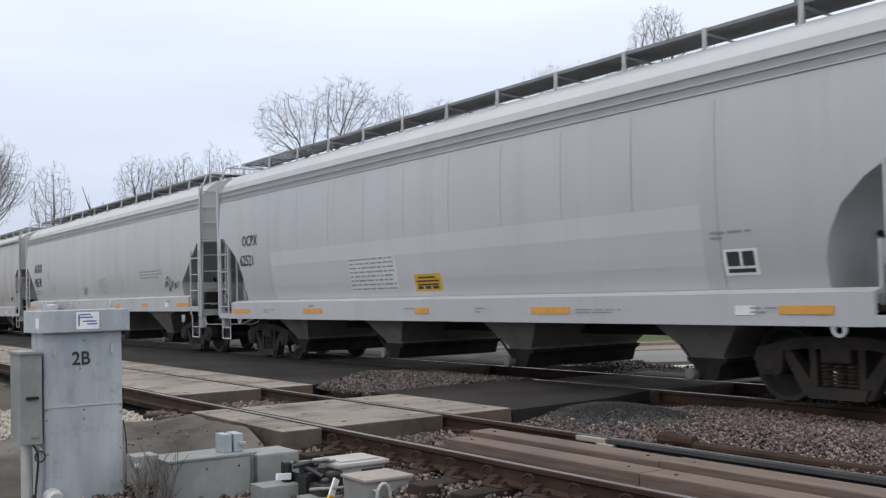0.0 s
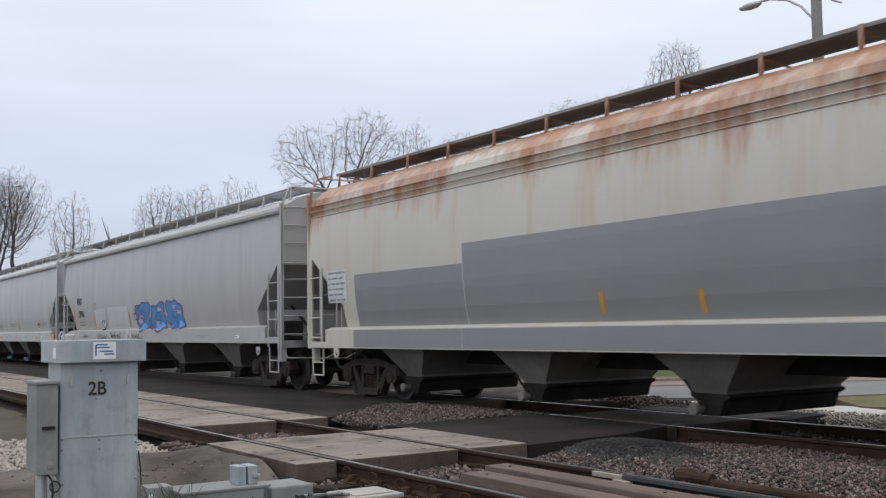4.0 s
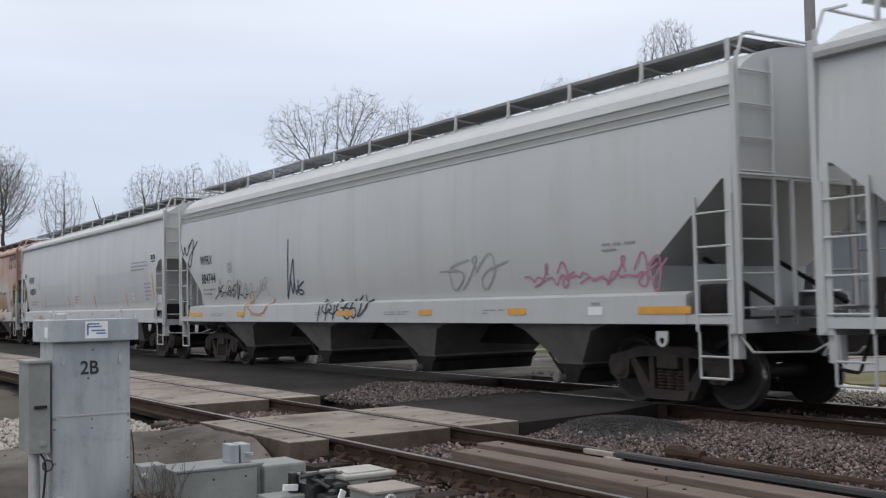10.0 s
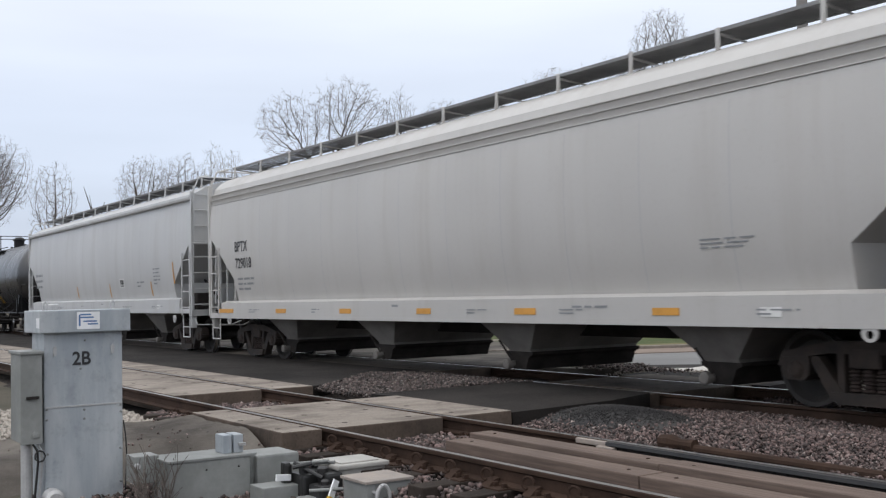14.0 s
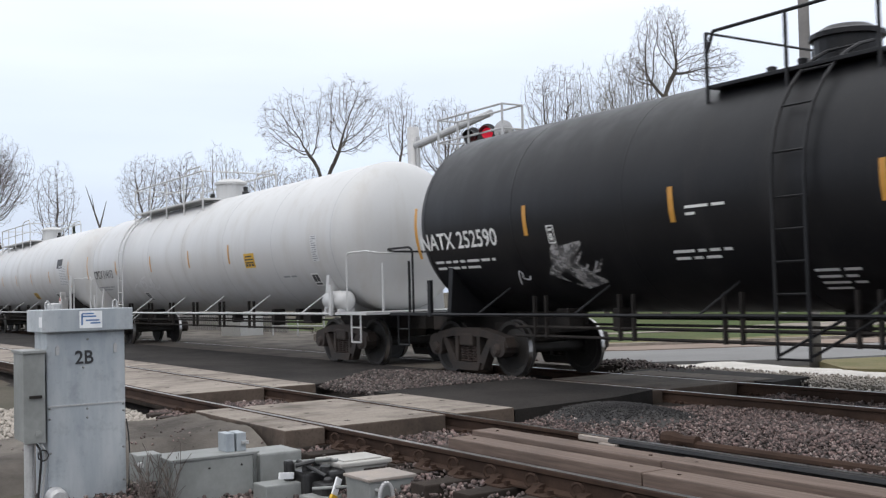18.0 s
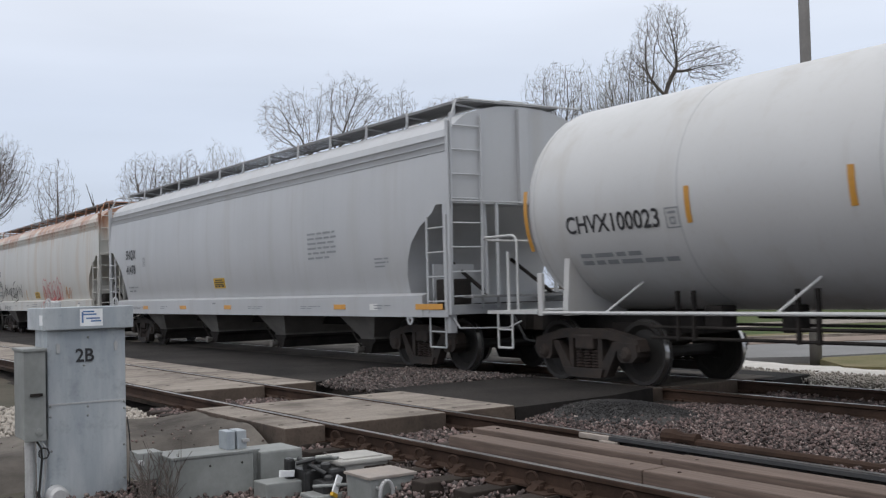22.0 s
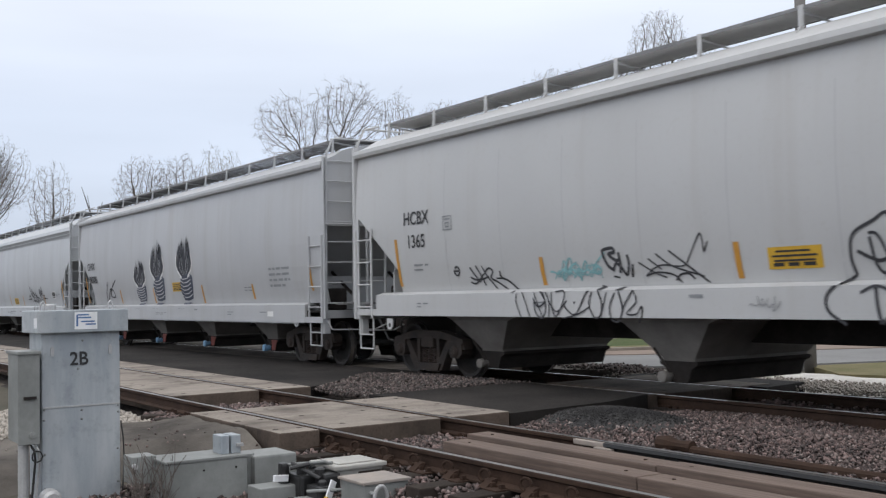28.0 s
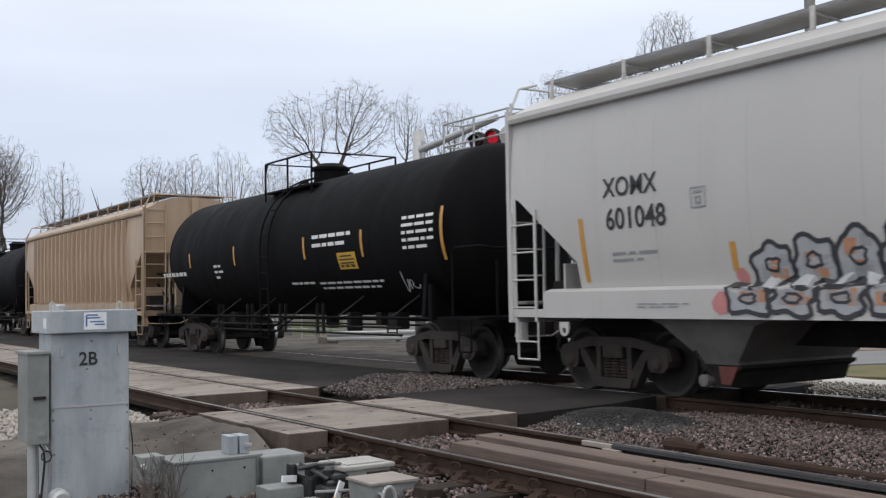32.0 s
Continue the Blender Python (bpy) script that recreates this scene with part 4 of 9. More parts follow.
        for (a, b), (c, d), (e, f) in zip(pts, pts[1:], pts[2:]):
            for k in range(3):
                t = k / 3
                out.append(((1 - t) ** 2 * (a + c) / 2 + 2 * t * (1 - t) * c + t * t * (c + e) / 2, (1 - t) ** 2 * (b + d) / 2 + 2 * t * (1 - t) * d + t * t * (d + f) / 2))
        return out

    def blob(self, s0, v0, s1, v1, rng, n=22):
        """A puffy letter-like outline that fills its cell."""
        cs, cv, rs, rv = (s0 + s1) / 2, (v0 + v1) / 2, (s1 - s0) / 2, (v1 - v0) / 2
        ph, k1, k2 = rng.uniform(0, 6), rng.choice((2, 3, 3, 4)), rng.choice((4, 5, 6))
        pts = []
        for k in range(n):
            w = 2 * math.pi * k / n
            sq = 1 / max(abs(math.cos(w)), abs(math.sin(w))) ** 0.7
            r = sq * (0.84 + 0.10 * math.sin(k1 * w + ph) + 0.09 * math.sin(k2 * w + ph * 2))
            pts.append((cs + max(-1.05, min(1.05, r * math.cos(w))) * rs, cv + max(-1.05, min(1.05, r * math.sin(w))) * rv))
        return pts

    def slab(self, s0, v0, s1, v1, rng):
        """A chunky letter-like slab with flared foot and slanting top."""
        w, h = s1 - s0, v1 - v0
        j = [rng.uniform(-0.05, 0.05) for _ in range(8)]
        return [(s0 - 0.10 * w, v0), (s0 + (0.45 + j[0]) * w, v0 + 0.02 * h), (s0 + (0.55 + j[1]) * w, v0 + 0.10 * h), (s1 + 0.04 * w, v0 + j[2] * h + 0.03 * h), (s1 - (0.04 + j[3]) * w, v0 + 0.45 * h), (s1 + (0.06 + j[4]) * w, v0 + 0.62 * h), (s1 - 0.06 * w, v1 + j[5] * h), (s0 + (0.30 + j[6]) * w, v1 - 0.03 * h), (s0 + 0.12 * w, v0 + (0.72 + j[7]) * h), (s0 + 0.16 * w, v0 + 0.40 * h)]

    def fan(self, pts):
        cs, cv = sum(p[0] for p in pts) / len(pts), sum(p[1] for p in pts) / len(pts)
        out = []
        for a, b in zip(pts, pts[1:] + pts[:1]):
            ma, mb = ((a[0] + cs) / 2, (a[1] + cv) / 2), ((b[0] + cs) / 2, (b[1] + cv) / 2)
            out += [[a, b, mb, ma], [ma, mb, (cs, cv)]]
        return out

    def spray(self, s0, v0, s1, v1, style, colour):
        rng = random.Random(int(s0 * 100 + v0 * 1000) + len(train))
        ink, h = spray_paint[colour], v1 - v0
        if style == "tag":
            w = max(0.016, min(0.045, h * (0.045 if colour in ("grey", "green") else 0.07)))
            for k, qs in enumerate(self.letters(s0, v0, s1, v1, rng, w)):
                self.lay("graffiti_stroke", qs, ink, 0.009 + 0.0004 * (k % 3), "scrawled " + colour + " spray stroke")
        elif style == "words":
            for text, s, v, hh in (("on", s0, v0, h * 0.8), ("ME!", s0 + 1.9, v0, h), (":)", s0 + 4.2, v0 + 0.25 * h, h)):
                p, q = Vector(self.on(s, v, 0.012)), Vector(self.on(s, v + hh, 0.012))
                part("graffiti_words", word_mesh(text, hh, ink, 0.0), None, self.ob, "thin grey sprayed words", at=pose(p.x, p.y, p.z, -math.degrees(math.atan2(q.y - p.y, q.z - p.z)), 0, 0))
        elif style == "smear":
            # a broad sail-shaped smear of thin paint with ragged streaks
            w = s1 - s0
            sail = [(s0, v0 + 0.30 * h), (s0 + 0.20 * w, v0 + 0.62 * h), (s0 + 0.30 * w, v1), (s0 + 0.42 * w, v0 + 0.74 * h), (s0 + 0.85 * w, v0 + 0.80 * h), (s1, v0 + 0.12 * h), (s0 + 0.55 * w, v0)]
            self.lay("paint_smear", self.fan(sail), thin_white, 0.007, "thin white paint smear")
            for k in range(7):
                x, y = s0 + w * rng.uniform(0.15, 0.8), v0 + h * rng.uniform(0.1, 0.5)
                self.lay("paint_streak", self.strip([(x, y), (x + 0.2 * w, y + 0.05 * h), (x + 0.35 * w, y + 0.22 * h)], 0.04), thin_white, 0.0085 + 0.0004 * k)
        elif style == "heart":
            pts = []
            for k in range(24):
                w = 2 * math.pi * k / 24
                pts.append(((s0 + s1) / 2 + (s1 - s0) * 0.03 * 16 * math.sin(w) ** 3, (v0 + v1) / 2 + h * 0.03 * (13 * math.cos(w) - 5 * math.cos(2 * w) - 2 * math.cos(3 * w) - math.cos(4 * w))))
            self.lay("graffiti_heart", self.ribbon(pts, 0.03, True), ink, 0.009, "black sprayed heart outline")
        elif style == "outline":
            qs, n = [], 3
            for k in range(n):
                a = s0 + (s1 - s0) * k / n
                qs += self.ribbon(self.blob(a, v0, a + (s1 - s0) / n * 1.1, v1, rng), 0.04, True)
            self.lay("graffiti_outline", qs, ink, 0.009, "black bubble-letter outlines")
        elif style == "bulb":
            # a painted light bulb: threaded base, tapering glass, soot fading out above it
            cs, r = (s0 + s1) / 2, (s1 - s0) / 2
            rim = [(0.36, 0.385), (0.50, 0.42), (0.82, 0.49), (0.97, 0.57), (0.95, 0.66), (0.84, 0.76)]
            top = [(0.70, 0.86), (0.45, 0.96), (0.22, 1.04)]
            body = [(cs + r * p, v0 + h * q) for p, q in rim + top] + [(cs - r * p, v0 + h * q) for p, q in (rim + top)[::-1]]
            self.lay("bulb_glass", self.fan(body), soot_fade, 0.007, "dark sprayed light bulb fading upwards")
            for k in range(9):
                a0 = rng.uniform(-0.75, 0.75)
                y0, y1 = rng.uniform(0.62, 0.74), rng.uniform(0.88, 1.04)
                self.lay("soot_wisp", self.strip([(cs + r * a0, v0 + h * y0), (cs + r * (a0 * 0.85 + 0.05), v0 + h * (y0 + y1) / 2), (cs + r * a0 * 0.6, v0 + h * y1)], r * rng.uniform(0.10, 0.24)), soot_fade, 0.0078 + 0.0003 * k)
            base = [(cs - r * 0.42, v0 + h * 0.40), (cs - r * 0.68, v0 + h * 0.30), (cs - r * 0.62, v0 + h * 0.16), (cs - r * 0.40, v0 + h * 0.04), (cs + r * 0.1, v0 + 0.06), (cs + r * 0.62, v0 + h * 0.06), (cs + r * 0.88, v0 + h * 0.24), (cs + r * 0.90, v0 + h * 0.40), (cs + r * 0.55, v0 + h * 0.46)]
            self.lay("bulb_base", self.fan(base), ink, 0.0100, "dark sprayed screw base")
            for side in (-1, 1):
                self.lay("bulb_rim", self.strip([(cs + side * r * p, v0 + h * q) for p, q in rim], 0.055), stencil["white"], 0.0112, "white sprayed outline")
            for k in range(6):
                y = v0 + h * (0.085 + 0.056 * k)
                self.lay("thread_line", self.strip([(cs - r * (0.50 + 0.03 * k), y + h * 0.035), (cs - r * 0.25, y - h * 0.005), (cs + r * 0.25, y + h * 0.002), (cs + r * 0.66, y + h * 0.045)], 0.020), spray_paint["white"], 0.0118)
            for k, a0 in enumerate((-0.50, -0.18, 0.22, 0.52)):
                self.lay("filament", self.strip([(cs + r * a0 * 0.35, v0 + h * 0.43), (cs + r * a0, v0 + h * 0.54), (cs + r * (a0 + 0.10 * (-1) ** k), v0 + h * (0.66 + 0.04 * (k % 2)))], 0.022), spray_paint["silver"], 0.0112)
            self.lay("sill_smear", self.rect(cs - r * 0.5, 1.20, cs + r * 0.35, 1.36), ink, 0.004, "dark spray running over the sill")
        elif style == "bubble":
            # puffy block letters, each with its dark rim, its fill and spots of other colours
            text, n = "SARDiNe", 7
            w = (s1 - s0) / n
            for k, ch in enumerate(text):
                lo, hi = v0 + h * rng.uniform(0.0, 0.04), v0 + h * (0.80 + 0.035 * k)
                for name, bold, grow, off, mat in (("letter_rim", 0.125, 1.0, 0.006, spray_paint["black"]), ("letter_fill", 0.070, 0.905, 0.010, spray_paint["mint"])):
                    me = word_mesh(ch, 1.0, mat, bold).copy()
                    co = [v.co.copy() for v in me.vertices]
                    x0, x1, z0, z1 = min(c.x for c in co), max(c.x for c in co), min(c.z for c in co), max(c.z for c in co)
                    for v, c in zip(me.vertices, co):
                        a, b = ((c.x - x0) / (x1 - x0) - 0.5) * grow, ((c.z - z0) / (z1 - z0) - 0.5) * grow
                        v.co = self.on(s0 + w * (k + 0.5 + a * (1.10 if ch != "i" else 0.62)) + 0.08 * b, (lo + hi) / 2 + (hi - lo) * b, off)
                    ob = part(name, me, None, self.ob if name == "letter_rim" else rim, "pale teal bubble letter" if name == "letter_rim" else "")
                    if name == "letter_rim":
                        rim = ob
                for f in ("lilac", "straw", "white", "teal"):
                    for _ in range(2):
                        x, y = s0 + w * (k + rng.uniform(0.12, 0.3) + rng.choice((0, 0.45))), rng.uniform(lo + h * 0.12, hi - h * 0.25)
                        pts = [(x - 0.055, y - 0.05), (x + 0.06, y - 0.045), (x + 0.055, y + 0.06), (x - 0.06, y + 0.05)]
                        sp = self.lay("paint_spot", [pts], spray_paint[f], 0.013)
                        sp.parent = rim
        else:
            fills = {"teal": ("teal", "lilac", "straw"), "tan": ("tan", "tan", "orange"), "red": ("pink", "red", "white"), "silver": ("silver", "grey", "orange"), "blue": ("blue", "blue", "pink")}[colour]
            edge = {"blue": "purple", "red": "red"}.get(colour, "black")
            n = max(3, round((s1 - s0) / (h * (0.62 if colour != "blue" else 1.4))))
            w = (s1 - s0) / n
            cells = []
            if colour == "silver":
                mid = v0 + 0.30 * h
                cells = [(s0 + w * (k * 0.92 + 0.5), mid - 0.02 * h, s0 + w * (k * 0.92 + 1.55), v1 - abs(k - n / 2) * 0.05 * h) for k in range(n)] + [(s0 + w * k * 1.02, v0, s0 + w * (k * 1.02 + 1.12), mid + 0.08 * h) for k in range(n)]
                for a, b, c, d in ((s0 - 0.25, v0 + 0.02 * h, s0 + 0.22, v0 + 0.30 * h), (s0 + 0.05, v0 + 0.34 * h, s0 + 0.28, v0 + 0.56 * h), (s1 - 0.55, v0 + 0.45 * h, s1 + 0.05, v0 + 0.80 * h), (s1 - 0.15, v0 + 0.02 * h, s1 + 0.22, v0 + 0.34 * h)):
                    self.lay("graffiti_flare", self.fan(self.blob(a, b, c, d, rng, 10)), spray_paint["red"], 0.0064, "red sprayed flare")
            for k in range(0 if colour == "silver" else n):
                j = rng.uniform(-0.08, 0.08) * h
                cells.append((s0 + w * k - 0.03, v0 + max(0, j), s0 + w * (k + 1) + 0.05, v1 + min(0, j) - rng.uniform(0, 0.12) * h))
            shapes = [self.slab(*c, rng) if colour == "tan" else self.blob(*c, rng, 30) for c in cells]
            for k, pts in enumerate(shapes):
                if colour != "red":
                    self.lay("graffiti_letter", self.fan(pts), spray_paint[fills[0]], 0.007 + 0.0006 * (k % 2), fills[0] + " bubble-letter fill")
            spots = {f: [] for f in set(fills[1:])}
            for c in cells:
                for k in range(9 if colour in ("teal", "silver") else 4):
                    x, y = rng.uniform(c[0] + w * 0.2, c[2] - w * 0.3), rng.uniform(c[1] + h * 0.12, c[3] - h * 0.2)
                    f = fills[1 + k % 2]
                    if colour == "red":
                        spots[f] += self.ribbon(self.loops(c[0] + w * 0.1, c[1] + h * 0.1, c[2] - w * 0.1, c[3] - h * 0.1, rng), 0.05)
                        break
                    spots[f] += self.rect(x, y, x + w * rng.uniform(0.12, 0.25), y + h * rng.uniform(0.08, 0.16))
            for f, qs in spots.items():
                if qs:
                    self.lay("graffiti_shade", qs, spray_paint[f], 0.0088, f + " sprayed shading")["kind"] = "stuff"
            for c, pts in zip(cells, shapes):
                rim = self.lay("graffiti_outline", self.ribbon(pts, 0.055 if colour != "red" else 0.04, True), spray_paint[edge], 0.0105, edge + " letter outline")
                eye = self.lay("graffiti_counter", self.ribbon(self.blob(c[0] + w * 0.35, c[1] + (c[3] - c[1]) * 0.38, c[2] - w * 0.35, c[3] - (c[3] - c[1]) * 0.32, rng, 12), 0.035, True), spray_paint[edge], 0.0108)
                eye.parent = rim


def ladder(parent, name, p, q, along, width, step, material, r=0.014):
    """Two stiles and rungs from foot p to head q, width metres along a direction; one mesh object each."""
    p, q, a = Vector(p), Vector(q), Vector(along) * width
    bm = bmesh.new()
    for o in (Vector(), a):
        tube(bm, p + o, q + o, r * 1.7, 6)
    top = part(name, bm, material, parent)
    n = int((q - p).length / step)
    rung = bmesh.new()
    tube(rung, Vector(), a, r, 6)
    rung = meshed("rung", rung, material)
    for k in range(n):
        c = p + (q - p) * ((k + 0.5) / n)
        part("rung", rung, None, top, at=pose(*c))
    return top


class hopper_car(Marks):
    flat = True

    def __init__(self, L, u, kind, paint, label, hole_a=False, hole_b=False, band=False, old=False, plate_a=False, round_a=False, round_b=False, sill=1.43, seamed=False):
        self.L, self.u, self.paint, self.sill = L, u, paint, sill
        dz = sill - 1.43
        self.prof = hopper_profile(kind)
        self.ob = ob = thing("covered_hopper_car", label, "railway car", "cars of the passing train", at=pose(u, TRACK, 0))
        train.append(self)
        self.strips, self.dashes = [], []
        H, cut_z, cut_x = L / 2, 2.85, 1.5
        # the body: stations along the car whose foot rises over the end slopes
        straight = [(0, cut_z), (0.16, cut_z), (1.44, 1.86), (1.46, 1.16)]
        curved = [(0, cut_z), (0.34, cut_z - 0.01), (0.44, 2.72), (0.85, 2.50), (1.15, 2.24), (1.32, 1.94), (1.40, 1.66), (1.42, 1.16)]
        small = [(0, cut_z), (0.42, cut_z), (0.74, 2.55), (0.80, 2.05), (0.82, 1.16)]
        foot = [(-H + a, b) for a, b in (small if hole_b else curved if round_b else straight)] + [(0, 1.16)] + [(H - a, b) for a, b in (small if hole_a else curved if round_a else straight)[::-1]]
        bm = bmesh.new()
        rings = []
        for x, zf in foot:
            ws = [(max(z, zf), width_at(self.prof, max(z, zf)), z) for z, w in self.prof]
            ring = [bm.verts.new((x, -w, z)) for z, w, z0 in ws] + [bm.verts.new((x, w, z)) for z, w, z0 in ws[-2::-1]]
            rings.append(ring)
        n = len(rings[0])
        for a, b in zip(rings, rings[1:]):
            for k in range(n):
                bm.faces.new((a[k], b[k], b[(k + 1) % n], a[(k + 1) % n]))
        bm.faces.new(rings[0])
        bm.faces.new(rings[-1][::-1])
        bmesh.ops.remove_doubles(bm, verts=bm.verts, dist=1e-5)
        bmesh.ops.dissolve_degenerate(bm, dist=1e-5, edges=bm.edges[:])
        bmesh.ops.recalc_face_normals(bm, faces=bm.faces)
        body = meshed("body", bm, paint, True)
        body.set_sharp_from_angle(angle=radians(24))
        part("body", body, None, ob)
        if band:
            qs = []
            for k in range(24):
                a, b = 0.06 + (L - 0.12) * k / 24, 0.06 + (L - 0.12) * (k + 1) / 24
                for z0, z1 in ((3.756, 3.79), (3.79, 3.832), (3.872, 3.91), (3.91, 3.95)):
                    qs.append([(a, z0), (b, z0), (b, z1), (a, z1)])
            self.lay("roof_band", qs, patches["band"], 0.006, "grey band under the roof edge")
        if plate_a:
            plate = self.lay("end_side_panel", self.rect(L - 1.6, sill - 0.01, L - 0.03, 2.84), paint, 0.003, "side plate closing the end")
            thick = plate.modifiers.new("thickness", "SOLIDIFY")
            thick.thickness = 0.012
        # small stencils along the sill
        rng = random.Random(int(u * 10))
        for s in (L * 0.13, L * 0.27, L * 0.44, L * 0.58, L * 0.71, L * 0.86):
            s += rng.uniform(-0.5, 0.5)
            w, h = rng.choice(((0.35, 0.07), (0.6, 0.06), (0.22, 0.12), (0.9, 0.05)))
            self.bars(s, 1.15 + dz, s + w, 1.15 + dz + h * 1.6, 2)
        self.lay("sill_label", self.rect(L - 2.6, 1.14 + dz, L - 2.3, 1.25 + dz), stencil["white"], 0.006, "small white label")
        # weld seams down the near side
        n = 13 if not old else 26
        for k in range(1, n):
            s = L * k / n
            if 1.7 < s < L - 1.7:
                if old:
                    bm = bmesh.new()
                    prism(bm, [(s - H - 0.05, -1.66), (s - H + 0.05, -1.66), (s - H + 0.07, -1.54), (s - H - 0.07, -1.54)], 1.45, 3.95, "xy")
                    part("side_post", bm, paint, ob)
                else:
                    self.lay("weld_seam", self.rect(s, sill + 0.01, s + (0.016 if seamed else 0.011), 3.64), dark_seam if seamed else (paint if "rust" in paint.name else seam_paint), 0.003)
        # side sills with a sloping shelf, and the centre sill
        for sg in (-1, 1):
            bm = bmesh.new()
            prism(bm, [(sg * 1.61, 1.02 + dz), (sg * 1.61, 1.385 + dz), (sg * 1.46, 1.43 + dz), (sg * 1.38, 1.40 + dz), (sg * 1.56, 1.34 + dz), (sg * 1.56, 1.06 + dz), (sg * 1.40, 1.05 + dz), (sg * 1.40, 1.02 + dz)], -H + 0.78, H - 0.78, "yz")
            part("side_sill", bm, paint, ob)
        part("centre_sill", box(-H - 0.35, H + 0.35, -0.28, 0.28, 0.72, 1.03), under_iron, ob)
        self.bays(L, H)
        self.roof(L, H)
        for e in (-1, 1):
            self.end(e, H, cut_z, hole_a if e > 0 else hole_b)
            truck_under(ob, pose(e * (H - 1.65), 0, 0))
        # a coupler at each end
        coupler_pair(ob, H)

    def on(self, s, v, off):
        w = width_at(self.prof, v) if v > self.sill - 0.02 else 1.612
        return (s - self.L / 2, -(w + off), v)

    def sill_pipe(self):
        """A pale air pipe hung below the near sill on short straps."""
        bm = bmesh.new()
        tube(bm, (-self.L / 2 + 1.0, -1.58, 0.90), (self.L / 2 - 1.2, -1.58, 0.90), 0.018, 8)
        for k in range(7):
            x = -self.L / 2 + 2.0 + k * (self.L - 4.4) / 6
            quad_box(bm, x - 0.02, x + 0.02, -1.60, -1.585, 0.87, 1.02)
        part("air_pipe", bm, self.paint, self.ob, "pale air pipe below the sill")

    def bays(self, L, H):
        pitch = (L - 3.2) / 4
        for k in range(4):
            x = -H + 1.6 + pitch * (k + 0.5)
            bm = bmesh.new()
            rings = []
            for hx, hy, z in ((pitch * 0.44, 1.38, 1.30), (0.76, 1.37, 1.0), (0.28, 1.12, 0.54), (0.28, 1.10, 0.49)):
                rings.append([bm.verts.new((x + sx * hx, sy * hy, z)) for sx, sy in ((-1, -1), (1, -1), (1, 1), (-1, 1))])
            for r0, r1 in zip(rings, rings[1:]):
                for j in range(4):
                    bm.faces.new((r0[j], r0[(j + 1) % 4], r1[(j + 1) % 4], r1[j]))
            bm.faces.new(rings[-1])
            bmesh.ops.recalc_face_normals(bm, faces=bm.faces)
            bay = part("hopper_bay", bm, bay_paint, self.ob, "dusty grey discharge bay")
            bm = bmesh.new()
            prism(bm, [(x - 0.33, 0.50), (x + 0.33, 0.50), (x + 0.33, 0.46), (x + 0.23, 0.41), (x + 0.15, 0.22), (x - 0.15, 0.22), (x - 0.23, 0.41), (x - 0.33, 0.46)], -1.12, 1.12)
            part("outlet_gate", bm, under_iron, bay, "grimy outlet gate")
            if len(train) in (7, 11, 21, 24, 26):
                bm = bmesh.new()
                prism(bm, [(x - 0.02, 0.48), (x + 0.28, 0.48), (x + 0.17, 0.26), (x + 0.02, 0.26)], -1.14, -1.125)
                part("gate_plate", bm, gate_red, bay, "red oxide end plate of the gate")
            bm = bmesh.new()
            revolve(bm, [(0.055, -1.28), (0.078, -1.27), (0.078, -1.19), (0.06, -1.18), (0.06, 1.18), (0.078, 1.19), (0.078, 1.27), (0.055, 1.28)], 14, "y", (x - 0.16, 0, 0.30))
            part("outlet_tube", bm, cap_blue if len(train) in (6, 21, 24) else bay_paint, bay, "outlet tube with a cap")
            bm = bmesh.new()
            tube(bm, (x - 0.05, -1.22, 0.36), (x - 0.22, -1.34, 0.68), 0.018)
            part("gate_lever", bm, under_iron, bay)

    def roof(self, L, H):
        # running boards with their brackets, hatches between them
        for sg in (-1, 1):
            part("running_board", box(-H + 0.25, H - 0.25, min(sg * 1.05, sg * 0.42), max(sg * 1.05, sg * 0.42), 4.632, 4.652), pale_grating if len(train) in (3, 5, 6, 7, 8, 21, 22, 23, 26) else grating, self.ob, "steel grating walkway on the roof")
            part("board_edge", box(-H + 0.25, H - 0.25, min(sg * 1.06, sg * 1.05), max(sg * 1.06, sg * 1.05), 4.622, 4.668, more=((-H + 0.25, H - 0.25, min(sg * 0.42, sg * 0.41), max(sg * 0.42, sg * 0.41), 4.622, 4.668),)), roof_board, self.ob)
        for e in (-1, 1):
            part("cross_walk", box(e * (H - 0.5) - 0.28, e * (H - 0.5) + 0.28, -0.40, 0.40, 4.625, 4.665), grating, self.ob)
        bm = bmesh.new()
        prism(bm, [(-0.33, 4.52), (0.33, 4.52), (0.35, 4.58), (0.25, 4.61), (-0.25, 4.61), (-0.35, 4.58)], -H + 0.9, H - 0.9, "yz")
        part("roof_hatch", bm, roof_board, self.ob, "long grey trough hatch cover")
        bm = bmesh.new()
        prism(bm, [(-1.075, 4.672), (-1.062, 4.672), (-1.062, 4.615), (-0.46, 4.55), (-0.46, 4.53), (-1.06, 4.585), (-1.10, 4.35), (-1.16, 4.33), (-1.17, 4.345), (-1.125, 4.38)], -0.012, 0.012, "yz")
        quad_box(bm, -0.035, 0.035, -1.088, -1.076, 4.36, 4.672)
        br = meshed("board_bracket", bm, self.paint)
        n = 12
        for k in range(n + 1):
            x = -H + 0.45 + (L - 0.9) * k / n
            part("board_bracket", br, None, self.ob, at=pose(x, 0, 0))
            part("board_bracket", br, None, self.ob, at=pose(x, 0, 0, 0, 0, 180))

